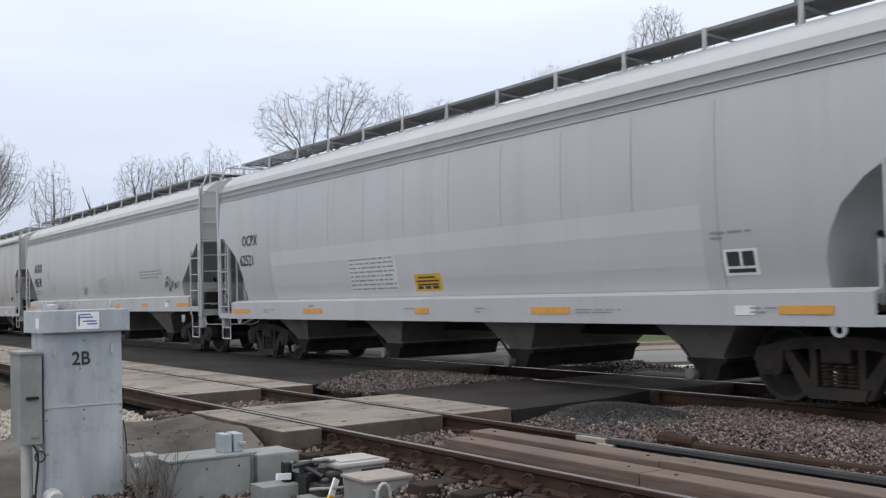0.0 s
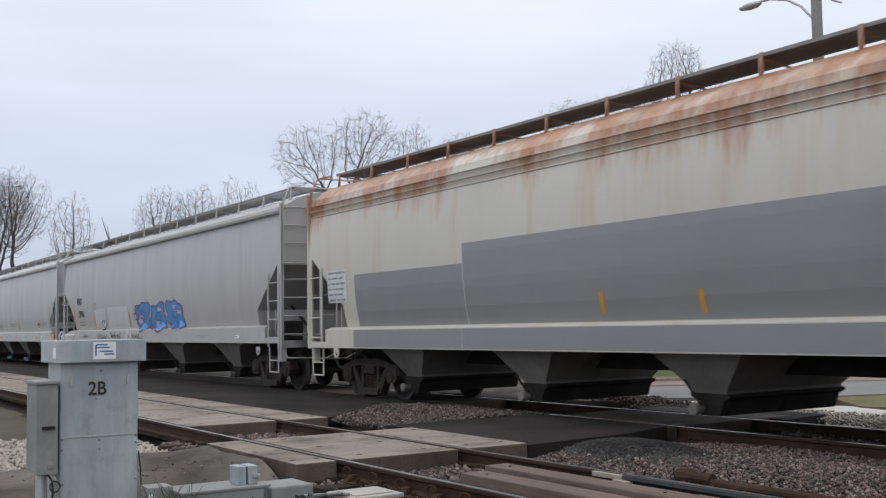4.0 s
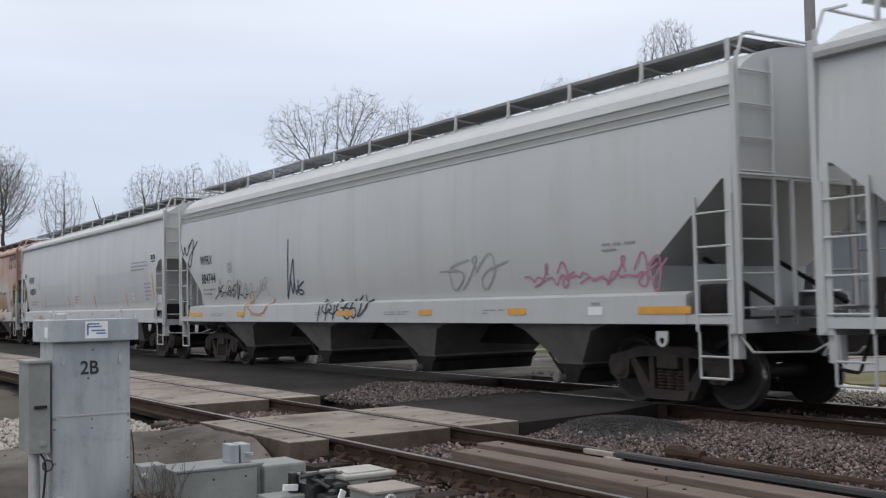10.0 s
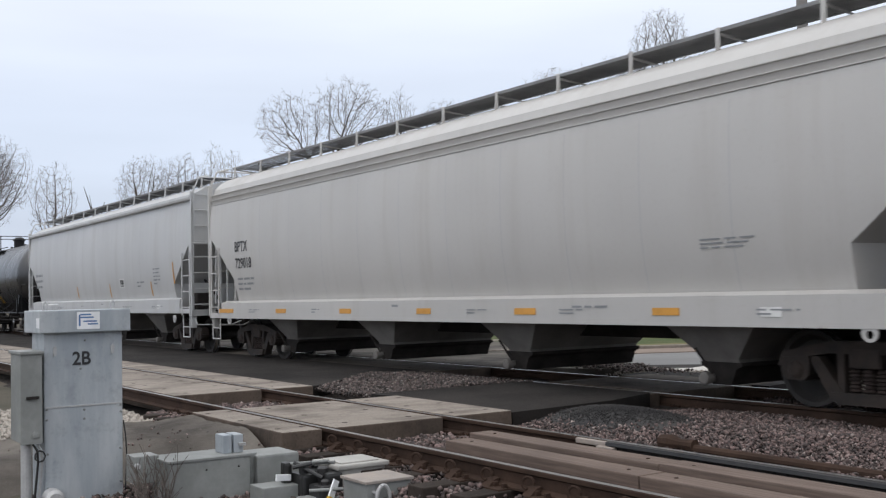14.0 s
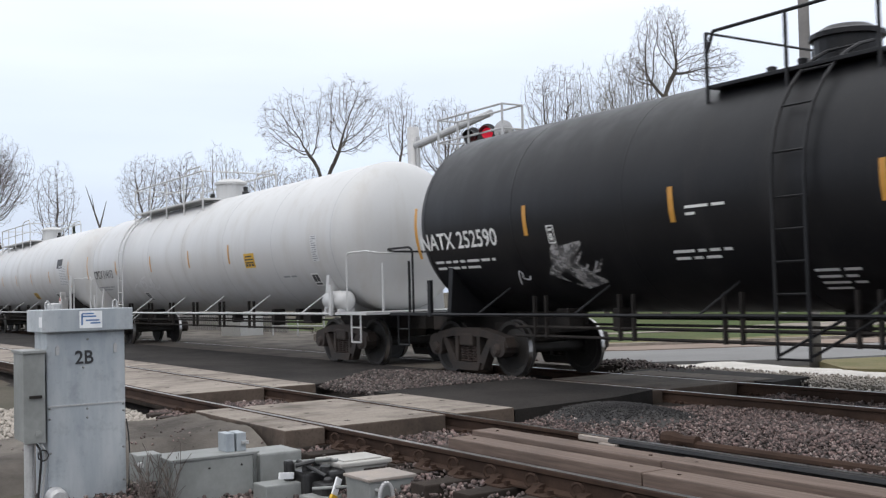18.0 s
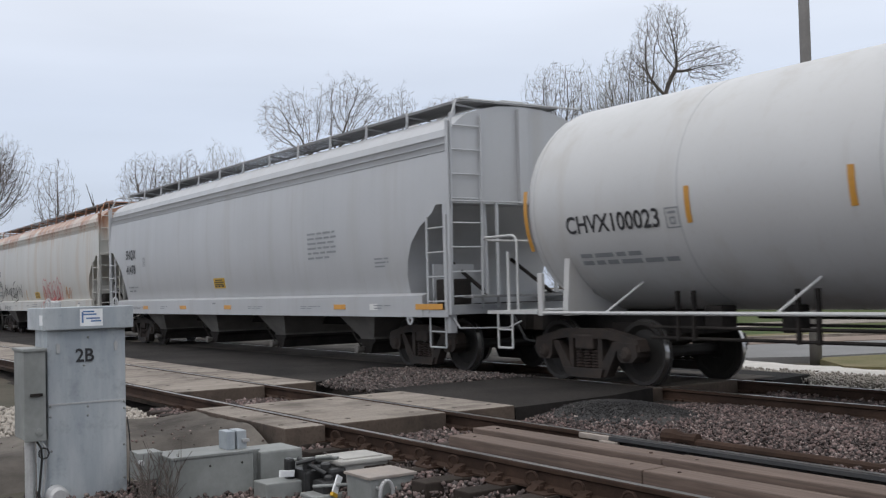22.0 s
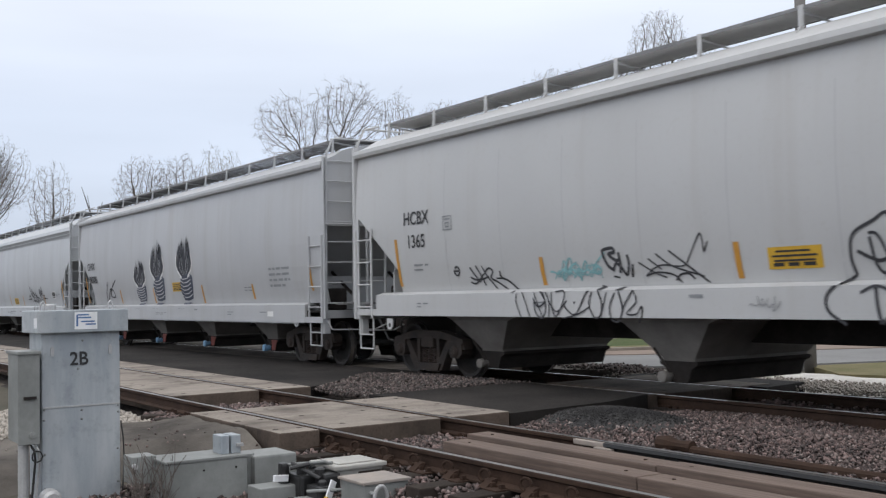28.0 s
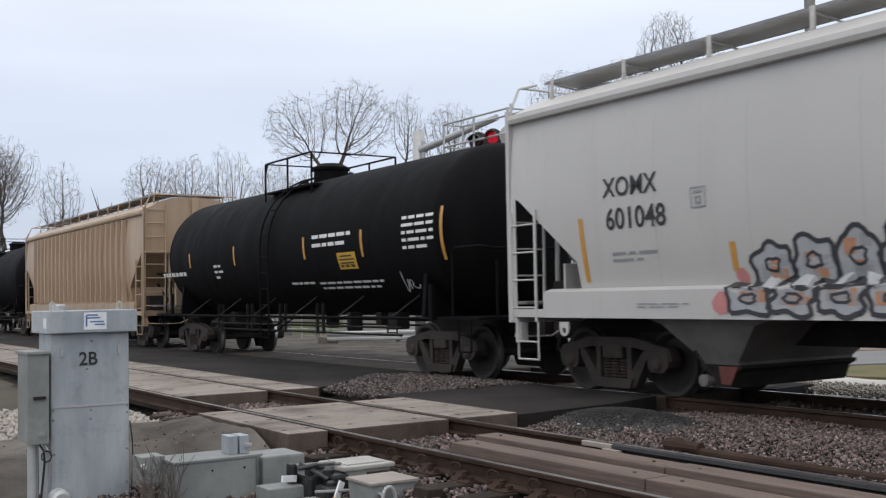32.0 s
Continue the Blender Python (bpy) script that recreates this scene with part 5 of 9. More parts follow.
    def end(self, e, H, cut_z, hole):
        ob, paint, x = self.ob, self.paint, e * H
        # corner angles, end sill, platform, slanting braces
        for sg in (-1, 1):
            bm = box(min(x, x - e * 0.12), max(x, x - e * 0.12), min(sg * 1.59, sg * 1.575), max(sg * 1.59, sg * 1.575), 1.0, cut_z + 0.02, more=((min(x, x - e * 0.012), max(x, x - e * 0.012), min(sg * 1.575, sg * 1.50), max(sg * 1.575, sg * 1.50), 1.0, cut_z + 0.02),))
            part("corner_post", bm, paint, ob)
            part("corner_tab", box(min(x - e * 0.02, x - e * 0.16), max(x - e * 0.02, x - e * 0.16), min(sg * 1.55, sg * 1.42), max(sg * 1.55, sg * 1.42), 0.70, 1.0, bevel=0.006), paint, ob)
            bm = bmesh.new()
            tube(bm, (x - e * 0.06, sg * 0.75, 1.32), (x - e * 0.10, sg * 0.75, cut_z), 0.035)
            part("end_post", bm, paint, ob)
            bm = bmesh.new()
            tube(bm, (x - e * 0.15, sg * 0.7, 1.34), (x - e * 1.3, sg * 0.7, 1.95), 0.035)
            part("end_brace", bm, under_iron, ob)
        part("end_sill", box(min(x, x - e * 0.12), max(x, x - e * 0.12), -1.56, 1.56, 1.0, 1.16, bevel=0.01), paint, ob)
        part("end_platform", box(min(x - e * 0.1, x - e * 1.5), max(x - e * 0.1, x - e * 1.5), -1.5, 1.5, 1.12, 1.16), under_iron, ob)
        part("side_shelf", box(min(x, x - e * 0.80), max(x, x - e * 0.80), -1.60, -1.50, 1.02 + self.sill - 1.43, 1.14 + self.sill - 1.43, bevel=0.008), paint, ob)
        if hole:
            bm = bmesh.new()
            prism(bm, [(x - e * 0.07, 1.42), (x - e * 0.84, 1.42), (x - e * 0.84, 2.05), (x - e * 0.76, 2.0), (x - e * 0.55, 1.86), (x - e * 0.07, 1.86)], -1.562, -1.545)
            part("end_side_panel", bm, paint, ob, "side plate below the end opening")
        # ladders: on the side near the corner, and on the end up to the roof
        ladder(ob, "side_ladder", (x - e * 0.60, -1.60, 1.02), (x - e * 0.60, -1.60, 2.66), (e, 0, 0), 0.58, 0.38, paint)
        ladder(ob, "end_ladder", (x + e * 0.05, -1.55, 1.10), (x + e * 0.05, -1.50, 4.35), (0, 1, 0), 0.62, 0.38, paint)
        ladder(ob, "side_ladder", (x - e * 0.60, 1.60, 1.02), (x - e * 0.60, 1.60, 2.66), (e, 0, 0), 0.58, 0.38, paint)
        part("corner_stile", box(min(x + e * 0.012, x + e * 0.09), max(x + e * 0.012, x + e * 0.09), -1.592, -1.574, 1.0, 4.22, bevel=0.003, more=((min(x + e * 0.012, x + e * 0.03), max(x + e * 0.012, x + e * 0.03), -1.574, -1.50, 1.0, 4.22),)), paint, ob)
        part("end_centre_post", box(min(x, x + e * 0.09), max(x, x + e * 0.09), -0.10, 0.10, 2.84, 4.50, bevel=0.01), paint, ob)
        part("slope_gusset", box(x - e * 0.9 - 0.02, x - e * 0.9 + 0.02, -1.30, -0.45, 1.16, 1.86), paint, ob)
        bm = bmesh.new()
        tube(bm, (x + e * 0.10, -1.58, 2.88), (x + e * 0.10, 0.30, 2.88), 0.016)
        tube(bm, (x + e * 0.08, -0.62, 1.10), (x + e * 0.08, -0.62, 2.88), 0.03)
        part("end_grab", bm, paint, ob)
        # sill step, hand rail over the end, brake wheel and pipes
        bm = bmesh.new()
        pipe(bm, [(x - e * 0.60, -1.57, 1.02), (x - e * 0.60, -1.57, 0.46), (x - e * 0.12, -1.57, 0.46), (x - e * 0.12, -1.57, 1.02)], 0.016)
        tube(bm, (x - e * 0.60, -1.57, 0.72), (x - e * 0.12, -1.57, 0.72), 0.014)
        part("sill_step", bm, paint, ob)
        bm = bmesh.new()
        pipe(bm, [(x + e * 0.05, -1.50, 4.25), (x + e * 0.03, -1.36, 4.58), (x - e * 0.05, -1.06, 4.66)], 0.02)
        pipe(bm, [(x + e * 0.04, -1.3, 4.60), (x + e * 0.04, 1.3, 4.60)], 0.02)
        part("roof_grab", bm, paint, ob)
        part("cross_board", box(min(x, x + e * 0.3), max(x, x + e * 0.3), -1.3, 1.3, 1.27, 1.31), roof_board, ob)
        bm = bmesh.new()
        revolve(bm, [(0.26, -0.015), (0.28, 0.0), (0.26, 0.015)], 18, "x", (x + e * 0.12, 0.55, 2.2))
        for k in range(3):
            w = 2 * math.pi * k / 3
            tube(bm, (x + e * 0.12, 0.55, 2.2), (x + e * 0.12, 0.55 + 0.26 * math.cos(w), 2.2 + 0.26 * math.sin(w)), 0.012)
        if e < 0:
            part("brake_wheel", bm, under_iron, ob)
            bm = bmesh.new()
            revolve(bm, [(0.0, -0.30), (0.12, -0.28), (0.20, -0.14), (0.20, 0.14), (0.12, 0.22), (0.0, 0.24)], 16, "y", (x + 0.55, -0.55, 2.05))
            part("brake_cylinder", bm, bay_paint, ob, smooth=True)
            bm = bmesh.new()
            tube(bm, (x + 0.35, -0.2, 1.5), (x + 0.85, -0.9, 2.45), 0.10, 10)
            part("brake_strut", bm, bay_paint, ob)
            part("valve_bracket", box(x + 0.2, x + 0.9, -0.95, -0.85, 1.16, 1.62, bevel=0.02), under_iron, ob)
        else:
            bm.free()
            part("valve_box", box(x - 0.9, x - 0.45, -1.25, -0.8, 1.16, 1.60, bevel=0.04), under_iron, ob)
        bm = bmesh.new()
        pipe(bm, [(x - e * 0.1, -0.5, 1.0), (x + e * 0.25, -0.45, 0.95), (x + e * 0.45, -0.35, 0.55), (x + e * 0.6, -0.2, 0.5)], 0.022)
        part("air_hose", bm, black_part, ob)
        bm = bmesh.new()
        pipe(bm, [(x - e * 0.05, -1.5, 1.0), (x + e * 0.12, -1.45, 0.78), (x + e * 0.3, -0.6, 0.76), (x + e * 0.34, -0.35, 0.86)], 0.014)
        part("uncoupling_lever", bm, paint, ob)
        bm = bmesh.new()
        eye = [(x - e * 1.22 + 0.10 * math.cos(w), 0.92 + 0.10 * math.sin(w)) for w in (2 * math.pi * k / 12 for k in range(12))]
        inn = [(x - e * 1.22 + 0.045 * math.cos(w), 0.90 + 0.045 * math.sin(w)) for w in (2 * math.pi * k / 12 for k in range(12))]
        for k in range(12):
            j = (k + 1) % 12
            prism(bm, [eye[k], eye[j], inn[j], inn[k]], -1.60, -1.575)
        bmesh.ops.remove_doubles(bm, verts=bm.verts, dist=1e-4)
        part("jacking_eye", bm, paint, ob)
        part("jacking_lug", box(x - e * 1.22 - 0.10, x - e * 1.22 + 0.10, -1.598, -1.577, 0.95, 1.02), paint, ob)


def coupler_pair(ob, H):
    for e in (-1, 1):
        bm = box(min(e * H, e * (H + 0.5)), max(e * H, e * (H + 0.5)), -0.09, 0.09, 0.76, 0.94, bevel=0.02, more=((min(e * (H + 0.42), e * (H + 0.68)), max(e * (H + 0.42), e * (H + 0.68)), -0.17, 0.17, 0.70, 1.0),))
        part("coupler", bm, truck_iron, ob, "rusty knuckle coupler")


class tank_car(Marks):
    flat = False
    R, ZC = 1.55, 2.59

    def __init__(self, L, u, ladder, paint, rail_mat, strut_mat, label, long_walk=False, manway="tall", jack_post=False):
        self.L, self.u, self.paint = L, u, paint
        self.ob = ob = thing("tank_car", label, "railway car", "cars of the passing train", at=pose(u, TRACK, 0))
        train.append(self)
        self.strips, self.dashes = [], []
        H, R, Z = L / 2, self.R, self.ZC
        hb = H - 1.15
        prof = [(0.0, -hb - 0.72)] + [(R * math.sin(w), -hb - 0.72 * math.cos(w)) for w in (radians(k) for k in (12, 24, 36, 48, 60, 72, 82))]
        prof += [(R, -hb), (R, -hb * 0.5), (R, 0), (R, hb * 0.5), (R, hb)] + [(R * math.sin(w), hb + 0.72 * math.cos(w)) for w in (radians(k) for k in (82, 72, 60, 48, 36, 24, 12))] + [(0.0, hb + 0.72)]
        bm = bmesh.new()
        revolve(bm, prof, 56, "x", (0, 0, Z))
        part("tank_shell", bm, paint, ob, smooth=True)
        n = 7
        for k in range(n):
            bm = bmesh.new()
            x = -hb + 2 * hb * k / (n - 1)
            revolve(bm, [(R - 0.01, -0.016), (R + 0.003, -0.008), (R + 0.003, 0.008), (R - 0.01, 0.016)], 56, "x", (x, 0, Z))
            part("weld_ring", bm, seam_paint if paint is white_paint else paint, ob, smooth=True)
        # stub sills, bolsters, saddles
        for e in (-1, 1):
            part("stub_sill", box(min(e * (H - 3.2), e * (H + 0.3)), max(e * (H - 3.2), e * (H + 0.3)), -0.28, 0.28, 0.72, 1.06), under_iron, ob)
            x = e * (H - 1.65)
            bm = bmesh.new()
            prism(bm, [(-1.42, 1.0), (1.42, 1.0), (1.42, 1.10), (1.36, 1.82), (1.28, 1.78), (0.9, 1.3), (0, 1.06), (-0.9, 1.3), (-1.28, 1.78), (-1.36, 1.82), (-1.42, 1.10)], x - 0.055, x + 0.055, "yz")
            # white saddle coloured dark on this car to stand for shade beneath the tank
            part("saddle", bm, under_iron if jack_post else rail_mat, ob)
            bm = box(min(e * (H + 0.16), e * (H - 1.1)), max(e * (H + 0.16), e * (H - 1.1)), -1.5, 1.5, 1.02, 1.07)
            part("end_platform", bm, rail_mat, ob)
            bm = bmesh.new()
            for sg in (-1, 1):
                pipe(bm, [(e * (H - 0.62), sg * 1.48, 1.05), (e * (H - 0.62), sg * 1.48, 2.10), (e * (H - 0.59), sg * 1.48, 2.18), (e * (H - 0.51), sg * 1.48, 2.22), (e * (H + 0.20), sg * 1.48, 2.22), (e * (H + 0.28), sg * 1.44, 2.20), (e * (H + 0.30), sg * 1.30, 2.18)], 0.02)
            tube(bm, (e * (H + 0.30), -1.30, 2.18), (e * (H + 0.30), 1.30, 2.18), 0.02)
            part("end_hand_rail", bm, rail_mat, ob)
            for sg in (-1, 1):
                bm = bmesh.new()
                pipe(bm, [(e * (H - 0.46), sg * 1.48, 1.05), (e * (H - 0.46), sg * 1.48, 0.50), (e * (H - 0.10), sg * 1.48, 0.50), (e * (H - 0.10), sg * 1.48, 1.05)], 0.018)
                tube(bm, (e * (H - 0.46), sg * 1.48, 0.78), (e * (H - 0.10), sg * 1.48, 0.78), 0.015)
                part("end_step", bm, rail_mat, ob)
                bm = bmesh.new()
                tube(bm, (e * (H + 0.12), sg * 1.1, 1.05), (e * (H + 0.12), sg * 1.1, 2.0), 0.025)
                part("end_pipe", bm, rail_mat, ob)
            if jack_post and e > 0:
                truck_under(ob, pose(H - 1.65, 0, 0))
                continue
            bm = box(min(e * (H - 1.28), e * (H - 1.18)), max(e * (H - 1.28), e * (H - 1.18)), -1.55, -1.49, 1.0, 1.62, bevel=0.01)
            part("stanchion", bm, rail_mat, ob)
            truck_under(ob, pose(e * (H - 1.65), 0, 0))
        if jack_post:
            x = H - 1.88
            bm = bmesh.new()
            prism(bm, [(x - 0.08, 0.98), (x + 0.05, 0.98), (x + 0.045, 1.42), (x + 0.03, 1.48), (x + 0.03, 1.64), (x - 0.02, 1.64), (x - 0.02, 1.48), (x - 0.05, 1.42)], -1.60, -1.56, "xz")
            post = part("jacking_post", bm, paint, ob, "white tapering post over the truck")
            part("post_cap", box(x - 0.10, x + 0.10, -1.64, -1.48, 1.64, 1.78, bevel=0.012), paint, post)
            part("post_web", box(x - 0.02, x + 0.02, -1.56, -1.25, 1.05, 1.64), paint, post)
            bm = bmesh.new()
            pipe(bm, [(x + 0.07, -1.50, 1.65), (x + 0.12, -1.50, 1.54), (x + 0.18, -1.48, 1.46)], 0.016)
            part("hanging_strap", bm, paint, post)
            part("corner_post", box(H - 0.78, H - 0.68, -1.60, -1.54, 1.02, 2.34, bevel=0.01), paint, ob, "tall white post at the end ladder")
        elif paint is white_paint:
            bm = bmesh.new()
            revolve(bm, [(0.0, -0.46), (0.12, -0.44), (0.19, -0.36), (0.20, 0.0), (0.19, 0.36), (0.12, 0.44), (0.0, 0.46)], 18, "x", (H - 1.35, -1.28, 1.30))
            part("air_tank", bm, paint, ob, "white horizontal air reservoir", smooth=True)
            for d in (-0.28, 0.28):
                part("tank_bracket", box(H - 1.39 + d, H - 1.31 + d, -1.45, -1.10, 1.04, 1.14), rail_mat, ob)
        coupler_pair(ob, H)
        # running rails with slanting struts
        for sg in (-1, 1):
            bm = bmesh.new()
            tube(bm, (-H + 1.2, sg * 1.52, 1.04), (H - 1.2, sg * 1.52, 1.04), 0.026, 8)
            part("running_rail", bm, rail_mat, ob)
            for k in range(6):
                x = -H + 2.6 + (L - 5.2) * k / 5
                bm = bmesh.new()
                tube(bm, (x, sg * 1.52, 1.04), (x + 0.28, sg * 1.06, 1.45), 0.017)
                part("strut", bm, strut_mat, ob)
        # side ladder and top platform
        x = ladder - H
        for sg in (-1, 1):
            bm = bmesh.new()
            arc = [(x, sg * (R + 0.10) * math.cos(w), Z + (R + 0.10) * math.sin(w)) for w in (radians(k) for k in range(0, 81, 10))]
            pipe(bm, [(x - 0.22, sg * 1.64, 0.55), (x - 0.22, sg * 1.65, 1.6)] + [(p[0] - 0.22, p[1], p[2]) for p in arc], 0.022)
            lad = part("side_ladder", bm, rail_mat, ob)
            bm = bmesh.new()
            pipe(bm, [(x + 0.22, sg * 1.64, 0.55), (x + 0.22, sg * 1.65, 1.6)] + [(p[0] + 0.22, p[1], p[2]) for p in arc], 0.022)
            part("stile", bm, rail_mat, lad)
            rung = bmesh.new()
            tube(rung, (-0.22, 0, 0), (0.22, 0, 0), 0.014)
            rung = meshed("rung", rung, rail_mat)
            for k in range(6):
                part("rung", rung, None, lad, at=pose(x, sg * 1.645, 0.57 + 0.36 * k))
            for k in range(1, 8, 2):
                part("rung", rung, None, lad, at=pose(*arc[k]))
            bm = bmesh.new()
            tube(bm, (x - 0.22, sg * 1.64, 0.6), (x + 0.5, sg * 1.3, 1.05), 0.018)
            tube(bm, (x + 0.22, sg * 1.64, 0.6), (x + 0.9, sg * 1.3, 1.05), 0.018)
            part("ladder_brace", bm, rail_mat, ob)
        self.platform(x, H, long_walk, rail_mat, manway)
        part("bottom_outlet", box(-0.12, 0.12, -0.12, 0.12, 0.74, 1.06, bevel=0.03), under_iron, ob)
        bm = bmesh.new()
        tube(bm, (-H + 3.3, 0.75, 0.92), (H - 3.3, 0.75, 0.92), 0.03)
        tube(bm, (-H + 3.3, -0.35, 0.86), (H - 3.3, -0.35, 0.86), 0.02)
        part("brake_rod", bm, under_iron, ob)
        bm = bmesh.new()
        for y, z in ((-1.05, 0.84), (-1.05, 0.70)):
            tube(bm, (-H + 3.0, y, z), (H - 3.0, y, z), 0.022, 8)
        train_pipe = part("train_pipe", bm, under_iron, ob, "dark brake pipes hung under the tank")
        hanger = meshed("pipe_hanger", box(-0.02, 0.02, -1.09, -1.03, 0.67, 1.32), under_iron)
        for k in range(int((L - 7) / 1.9)):
            for d in (0.0, 0.28):
                part("pipe_hanger", hanger, None, train_pipe, at=pose(-H + 3.5 + 1.9 * k + d, 0, 0))
        for d, y, z0, w in ((3.7, -0.7, 0.80, 0.35), (4.6, -0.5, 0.86, 0.22), (5.3, -0.8, 0.74, 0.16), (-3.9, -0.7, 0.82, 0.3), (-5.0, -0.6, 0.78, 0.2)):
            x = (H - d) if d > 0 else (-H - d)
            part("brake_gear", box(x - w / 2, x + w / 2, y - 0.15, y + 0.15, z0, 1.12, bevel=0.03), under_iron, ob)

    def platform(self, xl, H, long_walk, mat, manway):
        ob, top = self.ob, self.ZC + self.R
        w0, w1 = (xl - 0.3, xl + 5.5) if xl < -1 else ((xl - 5.5, xl + 0.3) if xl > 1 else (-1.3, 2.0))
        xm = w1 - 0.65 if xl < -1 else (w0 + 0.65 if xl > 1 else 0.35)
        if not long_walk:
            w0, w1, xm = -1.3, 1.15, 0.0
        hi, drop = (0.66, 0.0) if long_walk else (0.62, 0.15)
        top -= drop
        for sg in (-1, 1):
            bm = box(w0, w1, min(sg * 0.55, sg * 1.05), max(sg * 0.55, sg * 1.05), top - 0.10, top - 0.05, bevel=0.008)
            part("walkway", bm, mat, ob, "flat walkway beside the manway")
            n = max(2, int((w1 - w0) / 1.35)) if long_walk else 2
            post = bmesh.new()
            tube(post, (0, 0, -0.40), (0, 0, hi), 0.024)
            post = meshed("rail_post", post, mat)
            bm = bmesh.new()
            pipe(bm, [(w0, sg * 1.06, top + hi * 0.55), (w0 + 0.12, sg * 1.06, top + hi), (w1, sg * 1.06, top + hi)], 0.022)
            hr = part("hand_rail", bm, mat, ob)
            if long_walk:
                bm = bmesh.new()
                tube(bm, (w0, sg * 1.06, top + hi * 0.45), (w1, sg * 1.06, top + hi * 0.45), 0.015)
                part("mid_rail", bm, mat, hr)
            for k in range(n + 1):
                part("rail_post", post, None, hr, at=pose(w0 + (w1 - w0) * k / n, sg * 1.06, top))
            if long_walk:
                bm = bmesh.new()
                pipe(bm, [(xm - 0.75, sg * 1.06, top + hi), (xm - 0.6, sg * 1.06, top + 0.74), (xm - 0.35, sg * 1.06, top + 0.80), (xm + 0.5, sg * 1.06, top + 0.80), (xm + 0.6, sg * 1.06, top + hi)], 0.02)
                part("raised_rail", bm, mat, hr)
        for x in (w0, w1):
            bm = bmesh.new()
            tube(bm, (x, -1.06, top + hi), (x, 1.06, top + hi), 0.018)
            part("cross_rail", bm, mat, ob)
        r, h = (0.40, 0.50) if manway == "tall" else (0.24, 0.60)
        bm = bmesh.new()
        revolve(bm, [(r, -0.25), (r, h - 0.12), (r + 0.05, h - 0.12), (r + 0.05, h - 0.06), (r * 0.95, h - 0.03), (r * 0.7, h + 0.03), (0.0, h + 0.06)], 20, "z", (xm, 0, top))
        part("manway", bm, mat, ob)
        for k, (dx, hh) in enumerate(((-0.75, 0.30), (-1.05, 0.22), (0.75, 0.26))):
            bm = bmesh.new()
            revolve(bm, [(0.10, -0.2), (0.10, hh * 0.5), (0.06, hh * 0.6), (0.07, hh), (0.0, hh + 0.03)], 10, "z", (xm + dx, 0.12 * (-1) ** k, top))
            part("valve", bm, black_part if k else mat, ob)

    def on(self, s, v, off):
        w = v / self.R
        r = self.R + off
        return (s - self.L / 2, -r * math.cos(w), self.ZC + r * math.sin(w))

    def dash(self, s0, s1):
        pass


# ---- the train, car by car, from the first to the last ----
car = hopper_car(18.56, -15.13, 'ribbed', lt_grey, sill=1.35, label='light grey curved-side covered hopper car with orange sill marks', seamed=True, round_a=True, round_b=True)
car.word('OCPX', 1.44, 2.60, 0.23, 'black')
car.word('62521', 1.29, 2.15, 0.24, 'black')
car.placard(8.78, 1.45, 9.62, 1.74)
car.dash(0.87, 1.86)
car.dash(4.61, 5.44)
car.dash(8.93, 9.36)
car.dash(12.14, 13.00)
car.dash(16.59, 17.30)
car.data_panel(15.74, 1.52, 16.25, 1.83)
car.white_block(6.48, 1.48, 8.23, 2.11, 4)
car.bars(15.57, 1.94, 16.20, 2.07, 2)
car.patch(3.00, 1.31, 15.44, 2.39, 'light')
car = hopper_car(19.35, -35.40, 'ribbed', pale_grey, sill=1.52, label='pale grey ribbed-roof covered hopper car with faint graffiti')
car.word('AOKX', 1.45, 2.60, 0.32, 'black')
car.word('90530', 1.45, 2.06, 0.32, 'black')
car.bars(1.51, 1.72, 2.45, 1.94, 2)
car.code_box(3.52, 2.31, 3.74, 2.55)
car.spray(3.96, 1.75, 4.6, 2.15, 'tag', 'green')
car.dash(0.72, 1.64)
car.dash(3.96, 4.41)
car.spray(3.68, 1.06, 4.62, 1.47, 'tag', 'black')
car.word('DO NOT HAMMER ON CAR', 4.81, 1.17, 0.08, 'black')
car.dash(12.17, 12.68)
car.dash(14.81, 15.29)
car.dash(17.69, 18.64)
car.bars(14.47, 2.02, 16.53, 2.28, 3)
car.spray(16.60, 1.58, 17.55, 2.07, 'tag', 'black')
car.spray(8.3, 1.68, 13.08, 2.18, 'words', 'moss')
car.spray(3.79, 1.11, 7.53, 1.51, 'tag', 'grey')
car = hopper_car(18.46, -55.71, 'eave', tan_grey, sill=1.32, hole_b=True, hole_a=True, label='warm grey covered hopper car with thin rust streaks')
car.word('IARX', 0.98, 2.24, 0.24, 'black')
car.word('59150', 1.20, 1.84, 0.24, 'black')
car.code_box(2.56, 1.99, 2.83, 2.22)
car.bars(1.38, 1.41, 3.03, 1.60, 2)
car.stripe(0.76, 1.32, 2.20)
car.stripe(3.96, 1.33, 1.77)
car.stripe(6.68, 1.32, 1.77)
car.stripe(9.25, 1.34, 1.78)
car.dash(9.07, 9.51)
car.stripe(17.51, 1.35, 2.23)
car.stripe(14.67, 1.37, 1.76)
car.stripe(12.20, 1.39, 1.75)
car.stripe(9.37, 1.38, 1.75)
car.data_panel(16.38, 1.48, 16.91, 1.76)
car = hopper_car(17.75, -75.11, 'ribbed', cream_rust, label='cream covered hopper car with rusty eaves and repainted side')
car.white_block(0.85, 1.92, 1.66, 2.57, 3)
car.stripe(9.10, 1.54, 1.85)
car.stripe(10.95, 1.52, 1.82)
car.stripe(14.21, 1.46, 1.84)
car.stripe(16.27, 1.43, 2.35)
car.patch(2.00, 1.36, 5.78, 2.44, 'grey')
car.patch(5.80, 1.30, 16.85, 2.77, 'grey')
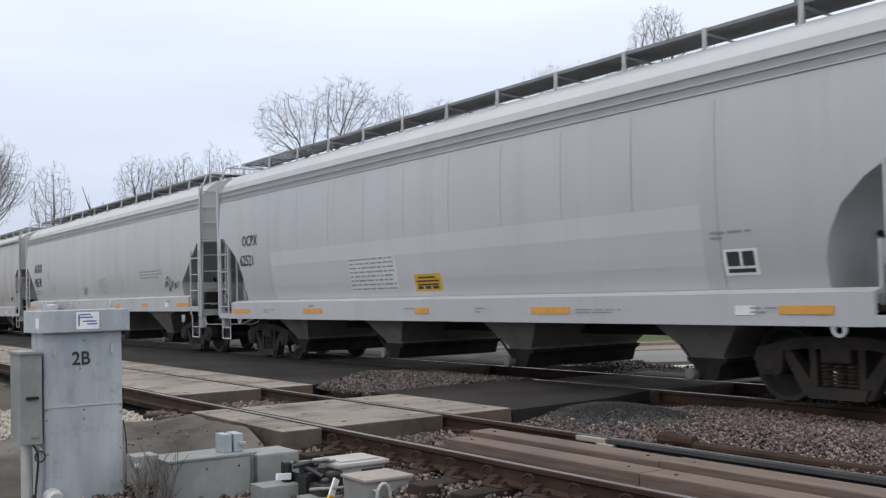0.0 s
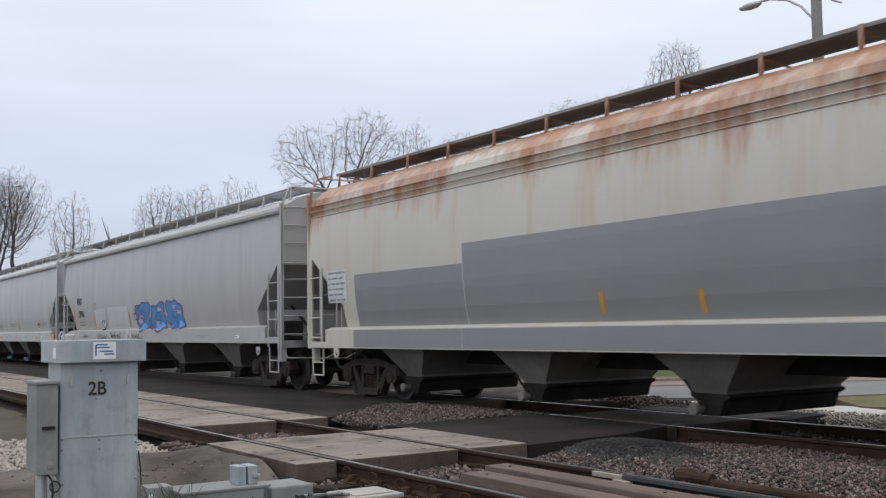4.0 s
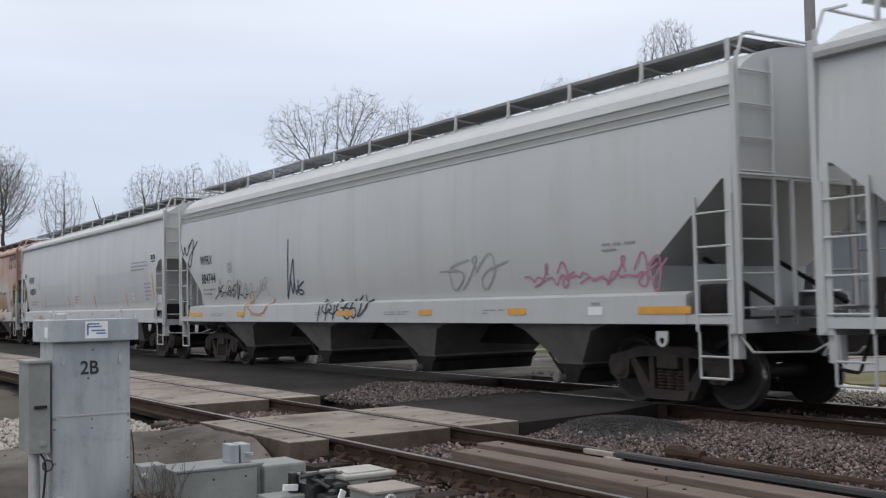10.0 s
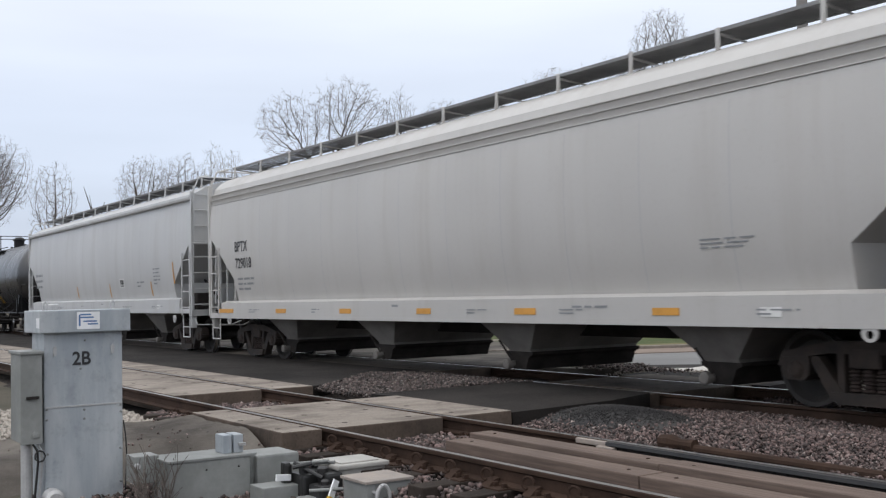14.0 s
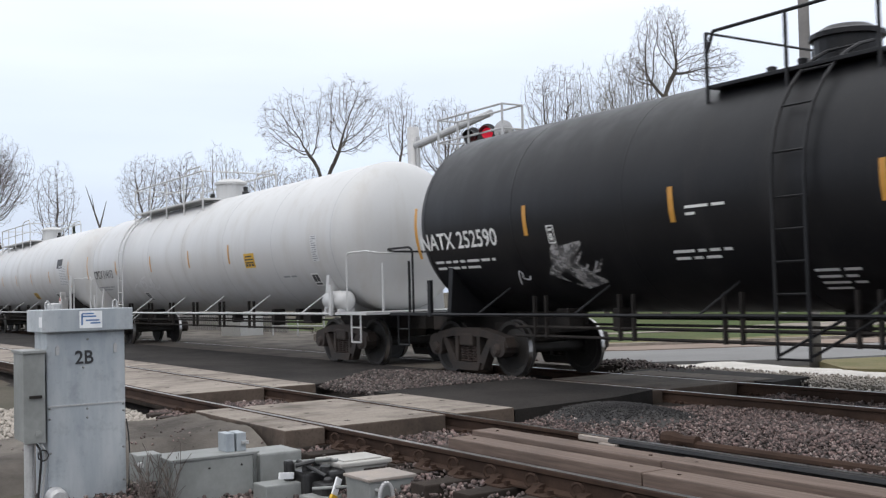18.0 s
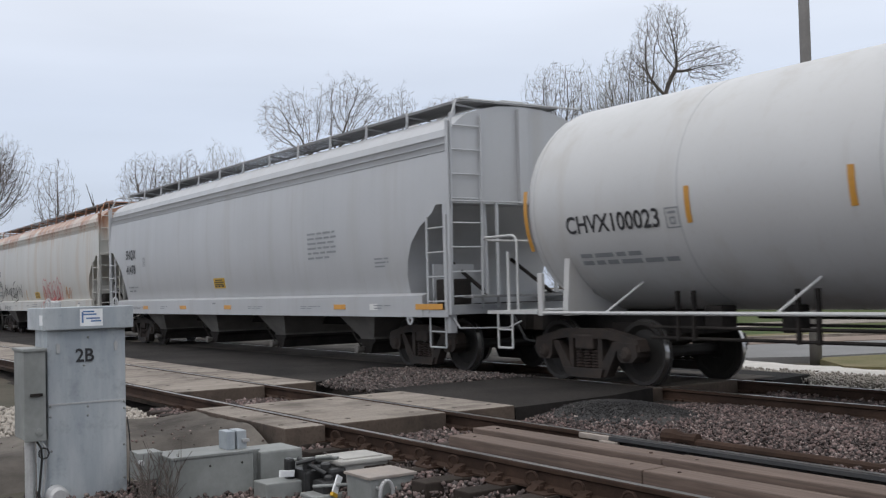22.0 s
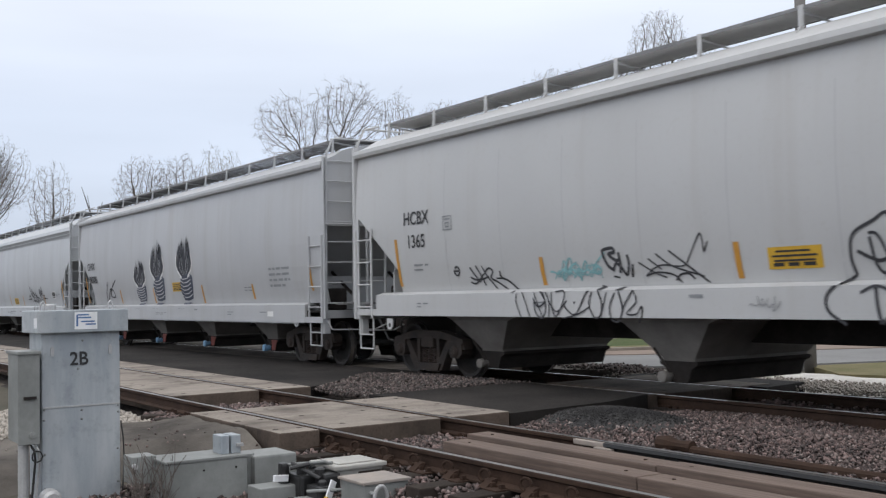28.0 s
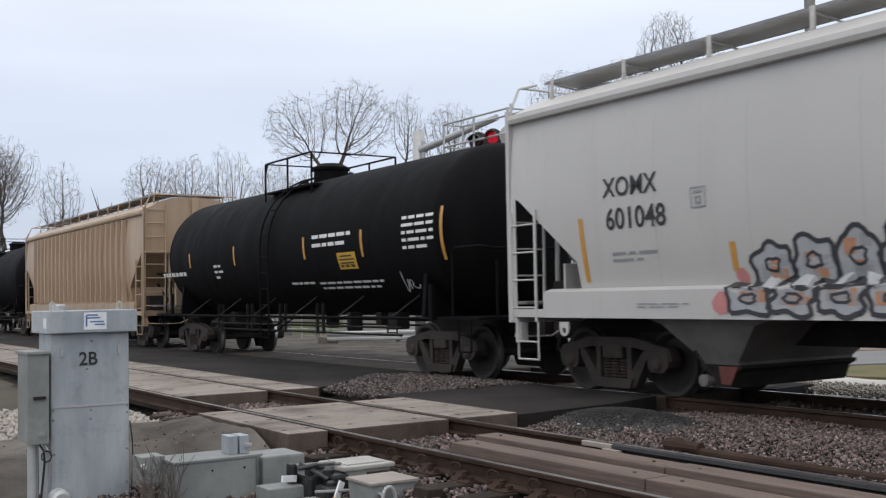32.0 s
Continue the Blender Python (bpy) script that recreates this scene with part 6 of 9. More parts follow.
car = hopper_car(19.97, -95.50, 'eave', mauve_grey, sill=1.51, label='mauve grey covered hopper car with blue graffiti')
car.word('FINX', 1.93, 2.42, 0.24, 'black')
car.word('10760', 2.03, 1.97, 0.24, 'black')
car.bars(2.12, 1.63, 3.05, 1.85, 2)
car.code_box(4.22, 2.20, 4.47, 2.42)
car.stripe(1.40, 1.58, 2.45)
car.stripe(4.18, 1.56, 2.01)
car.stripe(8.30, 1.57, 2.01)
car.patch(4.25, 1.59, 5.60, 2.22, 'light')
car.patch(5.89, 1.53, 8.20, 2.24, 'light')
car.spray(5.09, 1.50, 5.69, 1.87, 'heart', 'black')
car.spray(4.85, 1.14, 5.99, 1.39, 'tag', 'black')
car.spray(6.38, 1.14, 7.62, 1.43, 'tag', 'black')
car.spray(8.72, 1.11, 9.97, 1.36, 'tag', 'black')
car.spray(3.02, 1.21, 3.62, 1.39, 'tag', 'black')
car.spray(8.76, 1.68, 9.56, 2.21, 'tag', 'purple')
car.spray(8.99, 1.37, 13.44, 2.44, 'blue', 'blue')
car = hopper_car(18.35, -115.93, 'eave', pale_grey, sill=1.5, label='pale grey flat-eave covered hopper car with scrawled sides')
car.patch(1.76, 2.17, 2.68, 2.51, 'white')
car.patch(1.81, 1.90, 2.67, 2.22, 'white')
car.word('AEQX', 1.79, 2.26, 0.23, 'black')
car.word('75187', 1.84, 1.96, 0.23, 'black')
car.code_box(3.14, 1.95, 3.42, 2.21)
car.stripe(1.23, 1.59, 2.52)
car.stripe(3.40, 1.77, 2.22)
car.spray(3.84, 1.56, 7.00, 2.07, 'tag', 'grey')
car.dash(3.21, 3.70)
car.orange_square(0.03, 1.20, 0.40, 1.41)
car.spray(3.96, 1.14, 6.00, 1.44, 'tag', 'grey')
car.stripe(16.93, 1.63, 2.52)
car.stripe(15.17, 1.59, 1.99)
car.stripe(10.88, 1.54, 1.99)
car.stripe(7.20, 1.57, 1.92)
car.data_panel(14.69, 1.63, 15.16, 1.91)
car.bars(8.93, 1.74, 10.50, 1.91, 2)
car.dash(14.81, 15.19)
car.dash(10.79, 11.14)
car.dash(7.03, 7.44)
car.orange_square(17.97, 1.21, 18.31, 1.40)
car.bars(15.65, 1.74, 16.48, 1.89, 2)
car = hopper_car(19.40, -136.21, 'ribbed', blue_grey, sill=1.28, label='clean bluish grey covered hopper car with yellow reflective strips')
car.word('FINX', 1.77, 2.41, 0.23, 'black')
car.word('50280', 1.90, 1.95, 0.24, 'black')
car.bars(2.09, 1.43, 2.85, 1.63, 2)
car.code_box(3.61, 2.25, 3.82, 2.48)
car.stripe(1.28, 1.32, 2.20)
car.stripe(3.98, 1.32, 1.74)
car.stripe(6.80, 1.30, 1.75)
car.stripe(9.80, 1.31, 1.75)
car.stripe(17.95, 1.32, 2.18)
car.stripe(15.54, 1.28, 1.73)
car.stripe(12.62, 1.29, 1.73)
car.stripe(9.73, 1.28, 1.75)
car.stripe(6.73, 1.29, 1.70)
car.bars(15.73, 1.93, 16.82, 2.35, 5)
car = hopper_car(19.41, -156.96, 'eave', pale_grey, sill=1.48, label='clean pale grey covered hopper car with yellow reflective strips')
car.word('GPLX', 1.75, 2.70, 0.22, 'black')
car.word('76725', 1.86, 2.24, 0.22, 'black')
car.bars(2.03, 1.70, 2.88, 1.94, 2)
car.code_box(3.39, 2.46, 3.57, 2.69)
car.stripe(1.29, 1.59, 2.44)
car.stripe(4.07, 1.57, 1.98)
car.stripe(6.55, 1.54, 1.98)
car.stripe(9.81, 1.55, 1.98)
car.stripe(13.24, 1.55, 1.98)
car.stripe(15.48, 1.56, 1.98)
car.bars(16.14, 2.15, 16.71, 2.61, 7)
car.bars(14.43, 1.64, 14.85, 1.78, 2)
car.bars(13.53, 1.27, 14.54, 1.33, 1)
car.stripe(17.83, 1.59, 2.42)
car = hopper_car(19.22, -177.49, 'ribbed', pale_grey, sill=1.52, label='pale grey ribbed-roof covered hopper car with black and purple tags')
car.word('WFRX', 1.53, 2.55, 0.22, 'black')
car.word('884744', 1.59, 2.07, 0.24, 'black')
car.spray(0.05, 2.55, 1.15, 3.43, 'tag', 'black')
car.spray(2.42, 1.61, 4.33, 2.06, 'tag', 'black')
car.spray(4.17, 1.09, 5.11, 2.14, 'tag', 'orange')
car.code_box(3.37, 2.29, 3.63, 2.53)
car.dash(0.75, 1.69)
car.dash(4.02, 4.46)
car.bars(1.67, 1.75, 2.50, 1.97, 2)
car.spray(6.60, 1.62, 7.05, 2.56, 'tag', 'navy')
car.spray(6.85, 1.55, 7.45, 2.10, 'tag', 'navy')
car.spray(8.29, 1.12, 10.28, 1.67, 'tag', 'black')
car.spray(12.86, 1.58, 14.44, 2.35, 'tag', 'grey')
car.spray(15.11, 1.60, 18.04, 2.03, 'tag', 'magenta')
car.dash(12.19, 12.61)
car.dash(14.77, 15.22)
car.dash(17.61, 18.53)
car.dash(9.14, 9.79)
car.bars(16.89, 2.07, 17.60, 2.22, 2)
car.spray(2.48, 1.64, 5.59, 2.17, 'tag', 'grey')
car = hopper_car(18.49, -197.76, 'eave', white_grey, sill=1.48, hole_b=True, hole_a=True, label='whitish grey covered hopper car with a grey repainted band')
car.word('WLPX', 1.41, 2.62, 0.24, 'black')
car.word('458074', 1.52, 2.15, 0.24, 'black')
car.data_panel(0.55, 2.80, 0.99, 3.07)
car.bars(1.60, 1.69, 2.78, 1.91, 2)
car.stripe(0.80, 1.59, 2.45)
car.stripe(3.98, 1.56, 1.99)
car.stripe(7.62, 1.55, 2.00)
car.patch(3.38, 1.58, 8.28, 2.45, 'dim')
car.bars_red(8.55, 1.71, 9.15, 2.00, 3)
car.orange_square(3.42, 1.18, 3.91, 1.32)
car.code_box(3.07, 2.32, 3.26, 2.58)
car.data_panel(17.31, 2.78, 17.82, 3.06)
car.stripe(17.40, 1.57, 2.45)
car.stripe(14.74, 1.55, 1.96)
car.stripe(11.11, 1.55, 1.97)
car.stripe(7.46, 1.56, 1.97)
car.white_block(15.16, 1.69, 15.58, 1.96, 3)
car.bars(15.45, 2.59, 17.12, 2.90, 3)
car.bars(16.68, 1.70, 17.26, 2.26, 5)
car.patch(11.41, 1.70, 17.17, 2.61, 'dim')
car = hopper_car(19.23, -217.86, 'eave', rust_white, sill=1.48, label='rust-stained white covered hopper car with large graffiti')
car.patch(1.64, 2.42, 5.14, 4.31, 'clean')
car.word('GPLX', 1.71, 2.46, 0.22, 'black')
car.word('76713', 1.86, 1.99, 0.22, 'black')
car.bars(1.97, 1.63, 2.86, 1.81, 2)
car.spray(3.73, 1.09, 10.53, 2.35, 'bubble', 'teal')
car.spray(10.57, 1.62, 11.44, 2.00, 'tag', 'purple')
car.spray(11.90, 1.56, 12.28, 2.14, 'tag', 'black')
car.spray(10.55, 1.10, 11.77, 1.48, 'tag', 'grey')
car.spray(12.23, 1.06, 16.95, 2.50, 'piece', 'tan')
car.spray(11.95, 1.62, 12.35, 2.20, 'tag', 'black')
car.stripe(17.67, 1.61, 2.43)
car.logo(17.52, 3.39, 19.03, 3.94)
car.bars(16.23, 2.02, 16.79, 2.34, 3)
car = hopper_car(19.58, -238.49, 'ribbed', warm_white, sill=1.37, label='warm white curved-side covered hopper car with orange sill marks')
car.word('BPTX', 1.59, 2.52, 0.23, 'black')
car.word('729018', 1.61, 2.13, 0.23, 'black')
car.bars(1.66, 1.59, 2.60, 1.94, 3)
car.dash(0.66, 1.52)
car.dash(3.90, 4.40)
car.dash(6.82, 7.28)
car.dash(9.63, 10.07)
car.dash(6.65, 7.06)
car.dash(9.51, 9.96)
car.dash(12.39, 12.89)
car.dash(15.27, 15.73)
car.bars(16.05, 1.88, 16.89, 2.03, 3)
car.bars(13.71, 1.17, 14.49, 1.24, 1)
car = hopper_car(18.29, -258.79, 'eave', white_grey, sill=1.48, label='whitish grey covered hopper car with vertical weld seams')
car.bars(1.12, 1.94, 2.21, 2.59, 3)
car.data_panel(12.04, 1.84, 12.46, 2.10)
car.stripe(16.84, 1.87, 2.45)
car.stripe(14.91, 1.55, 1.96)
car.stripe(10.88, 1.54, 1.97)
car.stripe(7.01, 1.56, 1.95)
car.bars(15.23, 1.85, 15.79, 2.36, 5)
car.bars(13.71, 1.80, 14.35, 2.02, 2)
car = tank_car(16.20, -277.40, ladder=6.70, paint=black_gloss, rail_mat=black_paint, label='glossy black tank car with orange lettering', strut_mat=black_paint, manway='low')
car.word('UTLX 224316', 1.39, -0.62, 0.29, 'orange')
car.bars_orange(1.47, -0.85, 2.64, -0.73, 1)
car.bars_orange(1.42, -1.26, 3.00, -0.96, 2)
car.stripe(0.61, -0.64, 0.26)
car.stripe(3.92, -0.40, 0.07)
car.stripe(6.36, -0.38, 0.07)
car.stripe(9.26, -0.39, 0.07)
car.bars_orange(5.37, 0.01, 5.75, 0.11, 2)
car.placard(9.97, -1.22, 10.54, -0.86)
car.bars_orange(7.74, -1.06, 8.55, -0.97, 1)
car.bars_orange(4.27, -1.08, 4.49, -0.88, 3)
car = tank_car(16.90, -295.25, ladder=8.79, paint=black_paint, rail_mat=black_paint, label='worn black tank car with white lettering and scrawls', strut_mat=black_paint)
car.word('NATX 252590', 0.97, -0.47, 0.27, 'white')
car.bars_white(1.26, -0.87, 2.97, -0.64, 2)
car.stripe(0.83, -0.61, 0.28)
car.stripe(3.87, -0.37, 0.08)
car.stripe(6.87, -0.38, 0.07)
car.stripe(9.86, -0.36, 0.08)
car.bars_white(6.77, -0.92, 7.73, -0.72, 2)
car.bars_white(7.14, -0.33, 7.78, -0.16, 2)
car.spray(4.10, -1.34, 5.25, -0.30, 'smear', 'white')
car.code_box_white(4.40, -0.52, 4.56, -0.25)
car.spray(3.26, -1.23, 3.53, -0.78, 'tag', 'white')
car.stripe(15.83, -0.58, 0.28)
car.stripe(13.69, -0.39, 0.06)
car.stripe(9.70, -0.39, 0.07)
car.bars_white(14.32, -0.40, 15.33, 0.17, 5)
car.bars_white(8.73, -1.49, 9.34, -1.08, 4)
car.spray(15.19, -1.13, 15.61, -0.56, 'tag', 'white')
car = tank_car(19.40, -314.60, ladder=4.53, paint=white_paint, rail_mat=white_paint, label='white insulated tank car with a long top walkway', strut_mat=white_paint, long_walk=True)
car.word('CPCX 114113', 1.21, -0.46, 0.26, 'black')
car.bars(1.34, -0.90, 2.97, -0.71, 2)
car.stripe(0.37, -0.45, 0.32)
car.stripe(3.62, -0.36, 0.05)
car.stripe(7.01, -0.38, 0.06)
car.stripe(10.13, -0.37, 0.07)
car.stripe(12.89, -0.37, 0.09)
car.spray(5.15, -1.11, 7.00, -0.28, 'tag', 'white')
car.placard(13.84, -0.51, 14.42, -0.17)
car.code_box(3.74, -0.50, 3.90, -0.26)
car.data_panel(5.55, -1.36, 5.91, -1.00)
car.data_panel(17.00, -1.05, 17.34, -0.74)
car.white_block(17.35, -0.49, 17.64, 0.05, 6)
car.bars(15.66, -0.83, 16.31, -0.73, 1)
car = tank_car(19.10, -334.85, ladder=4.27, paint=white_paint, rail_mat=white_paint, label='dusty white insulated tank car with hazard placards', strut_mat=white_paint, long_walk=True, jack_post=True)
car.word('CPCX 115057', 1.15, -0.75, 0.28, 'black')
car.stripe(0.35, -0.62, 0.30)
car.stripe(2.83, -0.36, -0.01)
car.stripe(6.41, -0.41, 0.03)
car.stripe(9.23, -0.46, -0.01)
car.stripe(12.03, -0.47, -0.02)
car.stripe(15.02, -0.46, -0.00)
car.stripe(17.91, -0.65, 0.28)
car.black_plate(16.32, 0.06, 17.10, 0.40)
car.white_block(16.64, -0.57, 17.67, 0.14, 6)
car.data_panel(15.19, -1.24, 15.57, -0.88)
car.placard(11.59, -1.12, 12.23, -0.82)
car.diamond(16.17, -1.96, 15.96, -1.10)
car = tank_car(19.50, -355.05, ladder=13.39, paint=white_paint, rail_mat=white_paint, label='clean white pressure tank car with an air reservoir', strut_mat=white_paint, long_walk=True)
car.word('CHVX100023', 1.83, -0.44, 0.24, 'black')
car.code_box(3.78, -0.48, 4.02, -0.21)
car.bars(1.96, -0.86, 3.23, -0.70, 1)
car.bars(1.95, -0.98, 3.86, -0.81, 1)
car.stripe(0.91, -0.66, 0.25)
car.stripe(4.14, -0.43, 0.03)
car.stripe(6.48, -0.41, 0.03)
car.stripe(18.41, -0.56, 0.35)
car.stripe(15.33, -0.44, 0.04)
car.stripe(12.30, -0.41, 0.01)
car.bars(17.23, -0.51, 18.24, 0.09, 6)
car.black_plate(15.43, -1.13, 16.41, -0.90)
car.placard(11.30, -0.45, 11.90, -0.15)
car.diamond(16.97, -1.93, 16.55, -1.04)
car.black_plate(16.92, -0.81, 17.15, -0.67)
car.bars(14.87, -0.58, 15.62, -0.46, 2)
car = hopper_car(19.28, -375.56, 'ribbed', lt_grey, sill=1.37, label='light grey curved-side covered hopper car with black lettering', round_a=True, round_b=True)
car.word('SHQX', 1.69, 2.58, 0.26, 'black')
car.word('41478', 1.70, 2.13, 0.26, 'black')
car.bars(1.78, 1.57, 2.66, 1.79, 2)
car.code_box(3.28, 2.33, 3.51, 2.57)
car.placard(8.70, 1.60, 9.42, 1.85)
car.dash(3.38, 3.77)
car.dash(6.46, 6.92)
car.dash(9.56, 9.98)
car.dash(-0.01, 0.77)
car.bars(14.09, 2.08, 15.36, 2.67, 6)
car.dash(18.29, 19.14)
car.dash(15.26, 15.73)
car.bars(16.81, 1.84, 17.31, 2.05, 3)
car = hopper_car(18.09, -395.58, 'ribbed', cream_rust_eave, label='white covered hopper car with rust along the eaves and red graffiti', round_a=True, round_b=True)
car.word('CHVX', 1.49, 2.52, 0.23, 'black')
car.word('896876', 1.56, 2.09, 0.23, 'black')
car.bars(1.61, 1.62, 2.59, 1.90, 2)
car.spray(2.00, 1.43, 6.17, 2.26, 'tag', 'black')
car.placard(8.70, 1.51, 9.51, 1.75)
car.spray(10.15, 0.97, 13.06, 2.31, 'piece', 'red')
car.stripe(7.19, 1.45, 1.86)
car.stripe(10.19, 1.45, 1.90)
car.stripe(13.75, 1.46, 1.90)
car.stripe(1.22, 1.63, 2.34)
car.bars(8.65, 1.02, 9.49, 1.30, 4)
car.spray(0.79, 0.99, 2.46, 1.28, 'tag', 'black')
car.spray(3.17, 1.01, 4.46, 1.27, 'tag', 'black')
car.spray(13.41, 1.46, 14.39, 1.89, 'tag', 'orange')
car = hopper_car(18.04, -415.06, 'ribbed', white_blue, label='clean light grey covered hopper car with yellow strips', round_a=True)
car.word('CHVX', 1.70, 2.53, 0.25, 'black')
car.word('896615', 1.68, 2.11, 0.27, 'black')
car.bars(1.79, 1.59, 2.61, 1.80, 2)
car.code_box(3.31, 2.27, 3.52, 2.50)
car.stripe(1.55, 1.53, 2.32)
car.stripe(4.19, 1.49, 1.89)
car.stripe(6.63, 1.47, 1.88)
car.stripe(9.14, 1.46, 1.89)
car.placard(8.35, 2.18, 9.07, 2.46)
car.stripe(16.52, 1.47, 2.35)
car.stripe(13.93, 1.46, 1.87)
car.stripe(11.57, 1.48, 1.87)
car.stripe(9.03, 1.49, 1.87)
car.bars(14.94, 2.17, 16.14, 2.49, 5)
car.bars(14.09, 1.52, 14.71, 1.68, 3)
car.bars(15.90, 1.50, 16.43, 1.67, 3)
car = hopper_car(18.69, -434.95, 'eave', white_grey, sill=1.48, label='whitish grey covered hopper car with short yellow strips')
car.stripe(17.14, 1.64, 2.43)
car.stripe(14.13, 1.57, 1.93)
car.stripe(10.89, 1.54, 1.95)
car.stripe(7.58, 1.55, 1.90)
car.data_panel(15.46, 1.74, 15.83, 1.94)
car.placard(8.80, 1.57, 9.63, 1.82)
car.bars(1.38, 2.39, 2.16, 2.76, 2)
car = hopper_car(19.50, -455.35, 'eave', white_grey, sill=1.48, label='whitish grey covered hopper car with black scrawled tags')
car.word('HCBX', 1.73, 2.64, 0.22, 'black')
car.word('1365', 1.81, 2.24, 0.22, 'black')
car.code_box(2.96, 2.48, 3.22, 2.72)
car.stripe(1.39, 1.58, 2.41)
car.stripe(5.40, 1.53, 1.94)
car.stripe(9.03, 1.54, 1.97)
car.placard(9.52, 1.63, 10.25, 1.88)
car.stroke('black', 0.030, (3.20, 1.84), (3.27, 1.87), (3.34, 1.81), (3.29, 1.73), (3.20, 1.76), (3.18, 1.82))
car.stroke('black', 0.025, (3.20, 1.80), (3.34, 1.80))
car.stroke('black', 0.030, (3.63, 1.85), (3.76, 1.72), (3.89, 1.61))
car.stroke('black', 0.030, (3.79, 1.87), (3.91, 1.73), (4.01, 1.55))
car.stroke('black', 0.030, (3.96, 1.86), (4.08, 1.70), (4.29, 1.50))
car.stroke('black', 0.030, (3.61, 1.62), (3.76, 1.59), (4.01, 1.74), (4.13, 1.82), (4.24, 1.77), (4.18, 1.67), (4.33, 1.60), (4.55, 1.49))
car.stroke('black', 0.030, (3.63, 1.69), (3.84, 1.64), (4.13, 1.69))
car.stroke('black', 0.035, (4.42, 1.77), (4.45, 1.67), (4.64, 1.60), (4.87, 1.43))
car.stroke('black', 0.025, (4.31, 1.66), (4.48, 1.65))
car.spray(5.67, 1.55, 6.20, 1.97, 'tag', 'teal')
car.spray(5.85, 1.58, 6.73, 1.93, 'tag', 'teal')
car.spray(5.75, 1.60, 6.70, 1.80, 'tag', 'teal')
car.stroke('black', 0.045, (6.77, 1.99), (6.79, 1.88), (6.87, 1.76), (6.98, 1.70))
car.stroke('black', 0.045, (6.78, 1.98), (6.96, 2.00), (7.00, 1.94), (6.89, 1.92), (7.02, 1.83), (7.10, 1.85))
car.stroke('black', 0.040, (6.96, 1.72), (7.02, 1.79), (7.12, 1.73), (7.20, 1.63), (7.26, 1.77), (7.24, 1.90))
car.stroke('black', 0.040, (7.08, 1.94), (7.10, 1.78), (7.08, 1.66))
car.stroke('black', 0.040, (7.33, 1.77), (7.30, 1.60))
car.stroke('black', 0.025, (6.94, 1.62), (7.06, 1.60))
car.stroke('black', 0.022, (7.44, 1.79), (7.71, 1.65), (7.91, 1.58))
car.stroke('black', 0.022, (7.62, 1.83), (7.84, 1.69))
car.stroke('black', 0.022, (7.76, 1.89), (8.04, 1.72), (8.54, 1.58))
car.stroke('black', 0.026, (7.99, 1.92), (8.29, 1.72), (8.61, 1.50))
car.stroke('black', 0.020, (7.55, 1.61), (7.71, 1.70), (7.87, 1.74), (8.22, 1.72), (8.36, 1.87), (8.53, 2.10), (8.57, 2.01), (8.58, 1.88), (8.65, 2.00))
car.stroke('black', 0.024, (7.55, 1.61), (7.78, 1.65), (8.04, 1.61), (8.15, 1.51))
car.stroke('black', 0.028, (8.06, 1.54), (8.15, 1.61), (8.29, 1.62), (8.38, 1.55))
car.stroke('black', 0.022, (4.96, 1.42), (4.94, 1.31), (5.00, 1.17), (5.07, 1.06))
car.stroke('black', 0.022, (5.09, 1.44), (5.16, 1.30), (5.27, 1.07))
car.stroke('black', 0.022, (5.37, 1.43), (5.44, 1.29), (5.57, 1.06))
car.stroke('black', 0.022, (5.64, 1.43), (5.71, 1.29), (5.71, 1.06))
car.stroke('black', 0.030, (5.35, 1.35), (5.46, 1.22), (5.62, 1.30), (5.51, 1.45))
car.stroke('black', 0.024, (5.37, 1.29), (5.41, 1.13), (5.57, 1.06), (5.64, 1.23), (5.57, 1.43))
car.stroke('black', 0.022, (5.77, 1.43), (5.77, 1.23), (5.86, 1.08), (5.99, 1.23), (6.06, 1.43), (5.86, 1.43))
car.stroke('black', 0.022, (5.71, 1.30), (5.88, 1.15), (6.10, 1.30))
car.stroke('black', 0.026, (6.10, 1.30), (6.06, 1.22), (6.28, 1.11), (6.49, 1.38), (6.57, 1.43))
car.stroke('black', 0.022, (6.04, 1.06), (6.32, 1.11), (6.57, 1.21))
car.stroke('black', 0.030, (6.25, 1.28), (6.28, 1.27))
car.stroke('black', 0.026, (6.63, 1.42), (6.57, 1.25), (6.68, 1.07), (6.80, 1.11), (6.82, 1.28), (6.74, 1.44))
car.stroke('black', 0.045, (6.68, 1.49), (6.82, 1.45))
car.stroke('black', 0.022, (6.92, 1.41), (6.80, 1.08))
car.stroke('black', 0.026, (7.08, 1.40), (6.98, 1.22), (7.02, 1.05), (7.16, 1.03), (7.22, 1.21), (7.14, 1.44))
car.stroke('black', 0.040, (7.10, 1.46), (7.20, 1.46))
car.stroke('black', 0.022, (7.42, 1.43), (7.26, 1.24), (7.22, 1.13))
car.stroke('black', 0.022, (7.42, 1.43), (7.48, 1.28), (7.30, 1.13), (7.48, 1.12), (7.58, 1.22), (7.58, 1.10), (7.53, 1.01))
car.spray(9.32, 1.17, 9.74, 1.33, 'tag', 'grey')
car.bars(1.98, 1.82, 2.43, 1.98, 2)
car.stroke('black', 0.035, (11.08, 2.17), (11.01, 2.16), (10.91, 2.10), (10.65, 1.97), (10.60, 1.74), (10.64, 1.54))
car.stroke('black', 0.035, (10.64, 1.54), (10.45, 1.42), (10.35, 1.30), (10.39, 1.15), (10.60, 1.02))
car.stroke('black', 0.035, (10.83, 1.97), (10.93, 1.95), (11.02, 1.77), (11.05, 1.62), (10.97, 1.55), (10.89, 1.65), (10.84, 1.93))
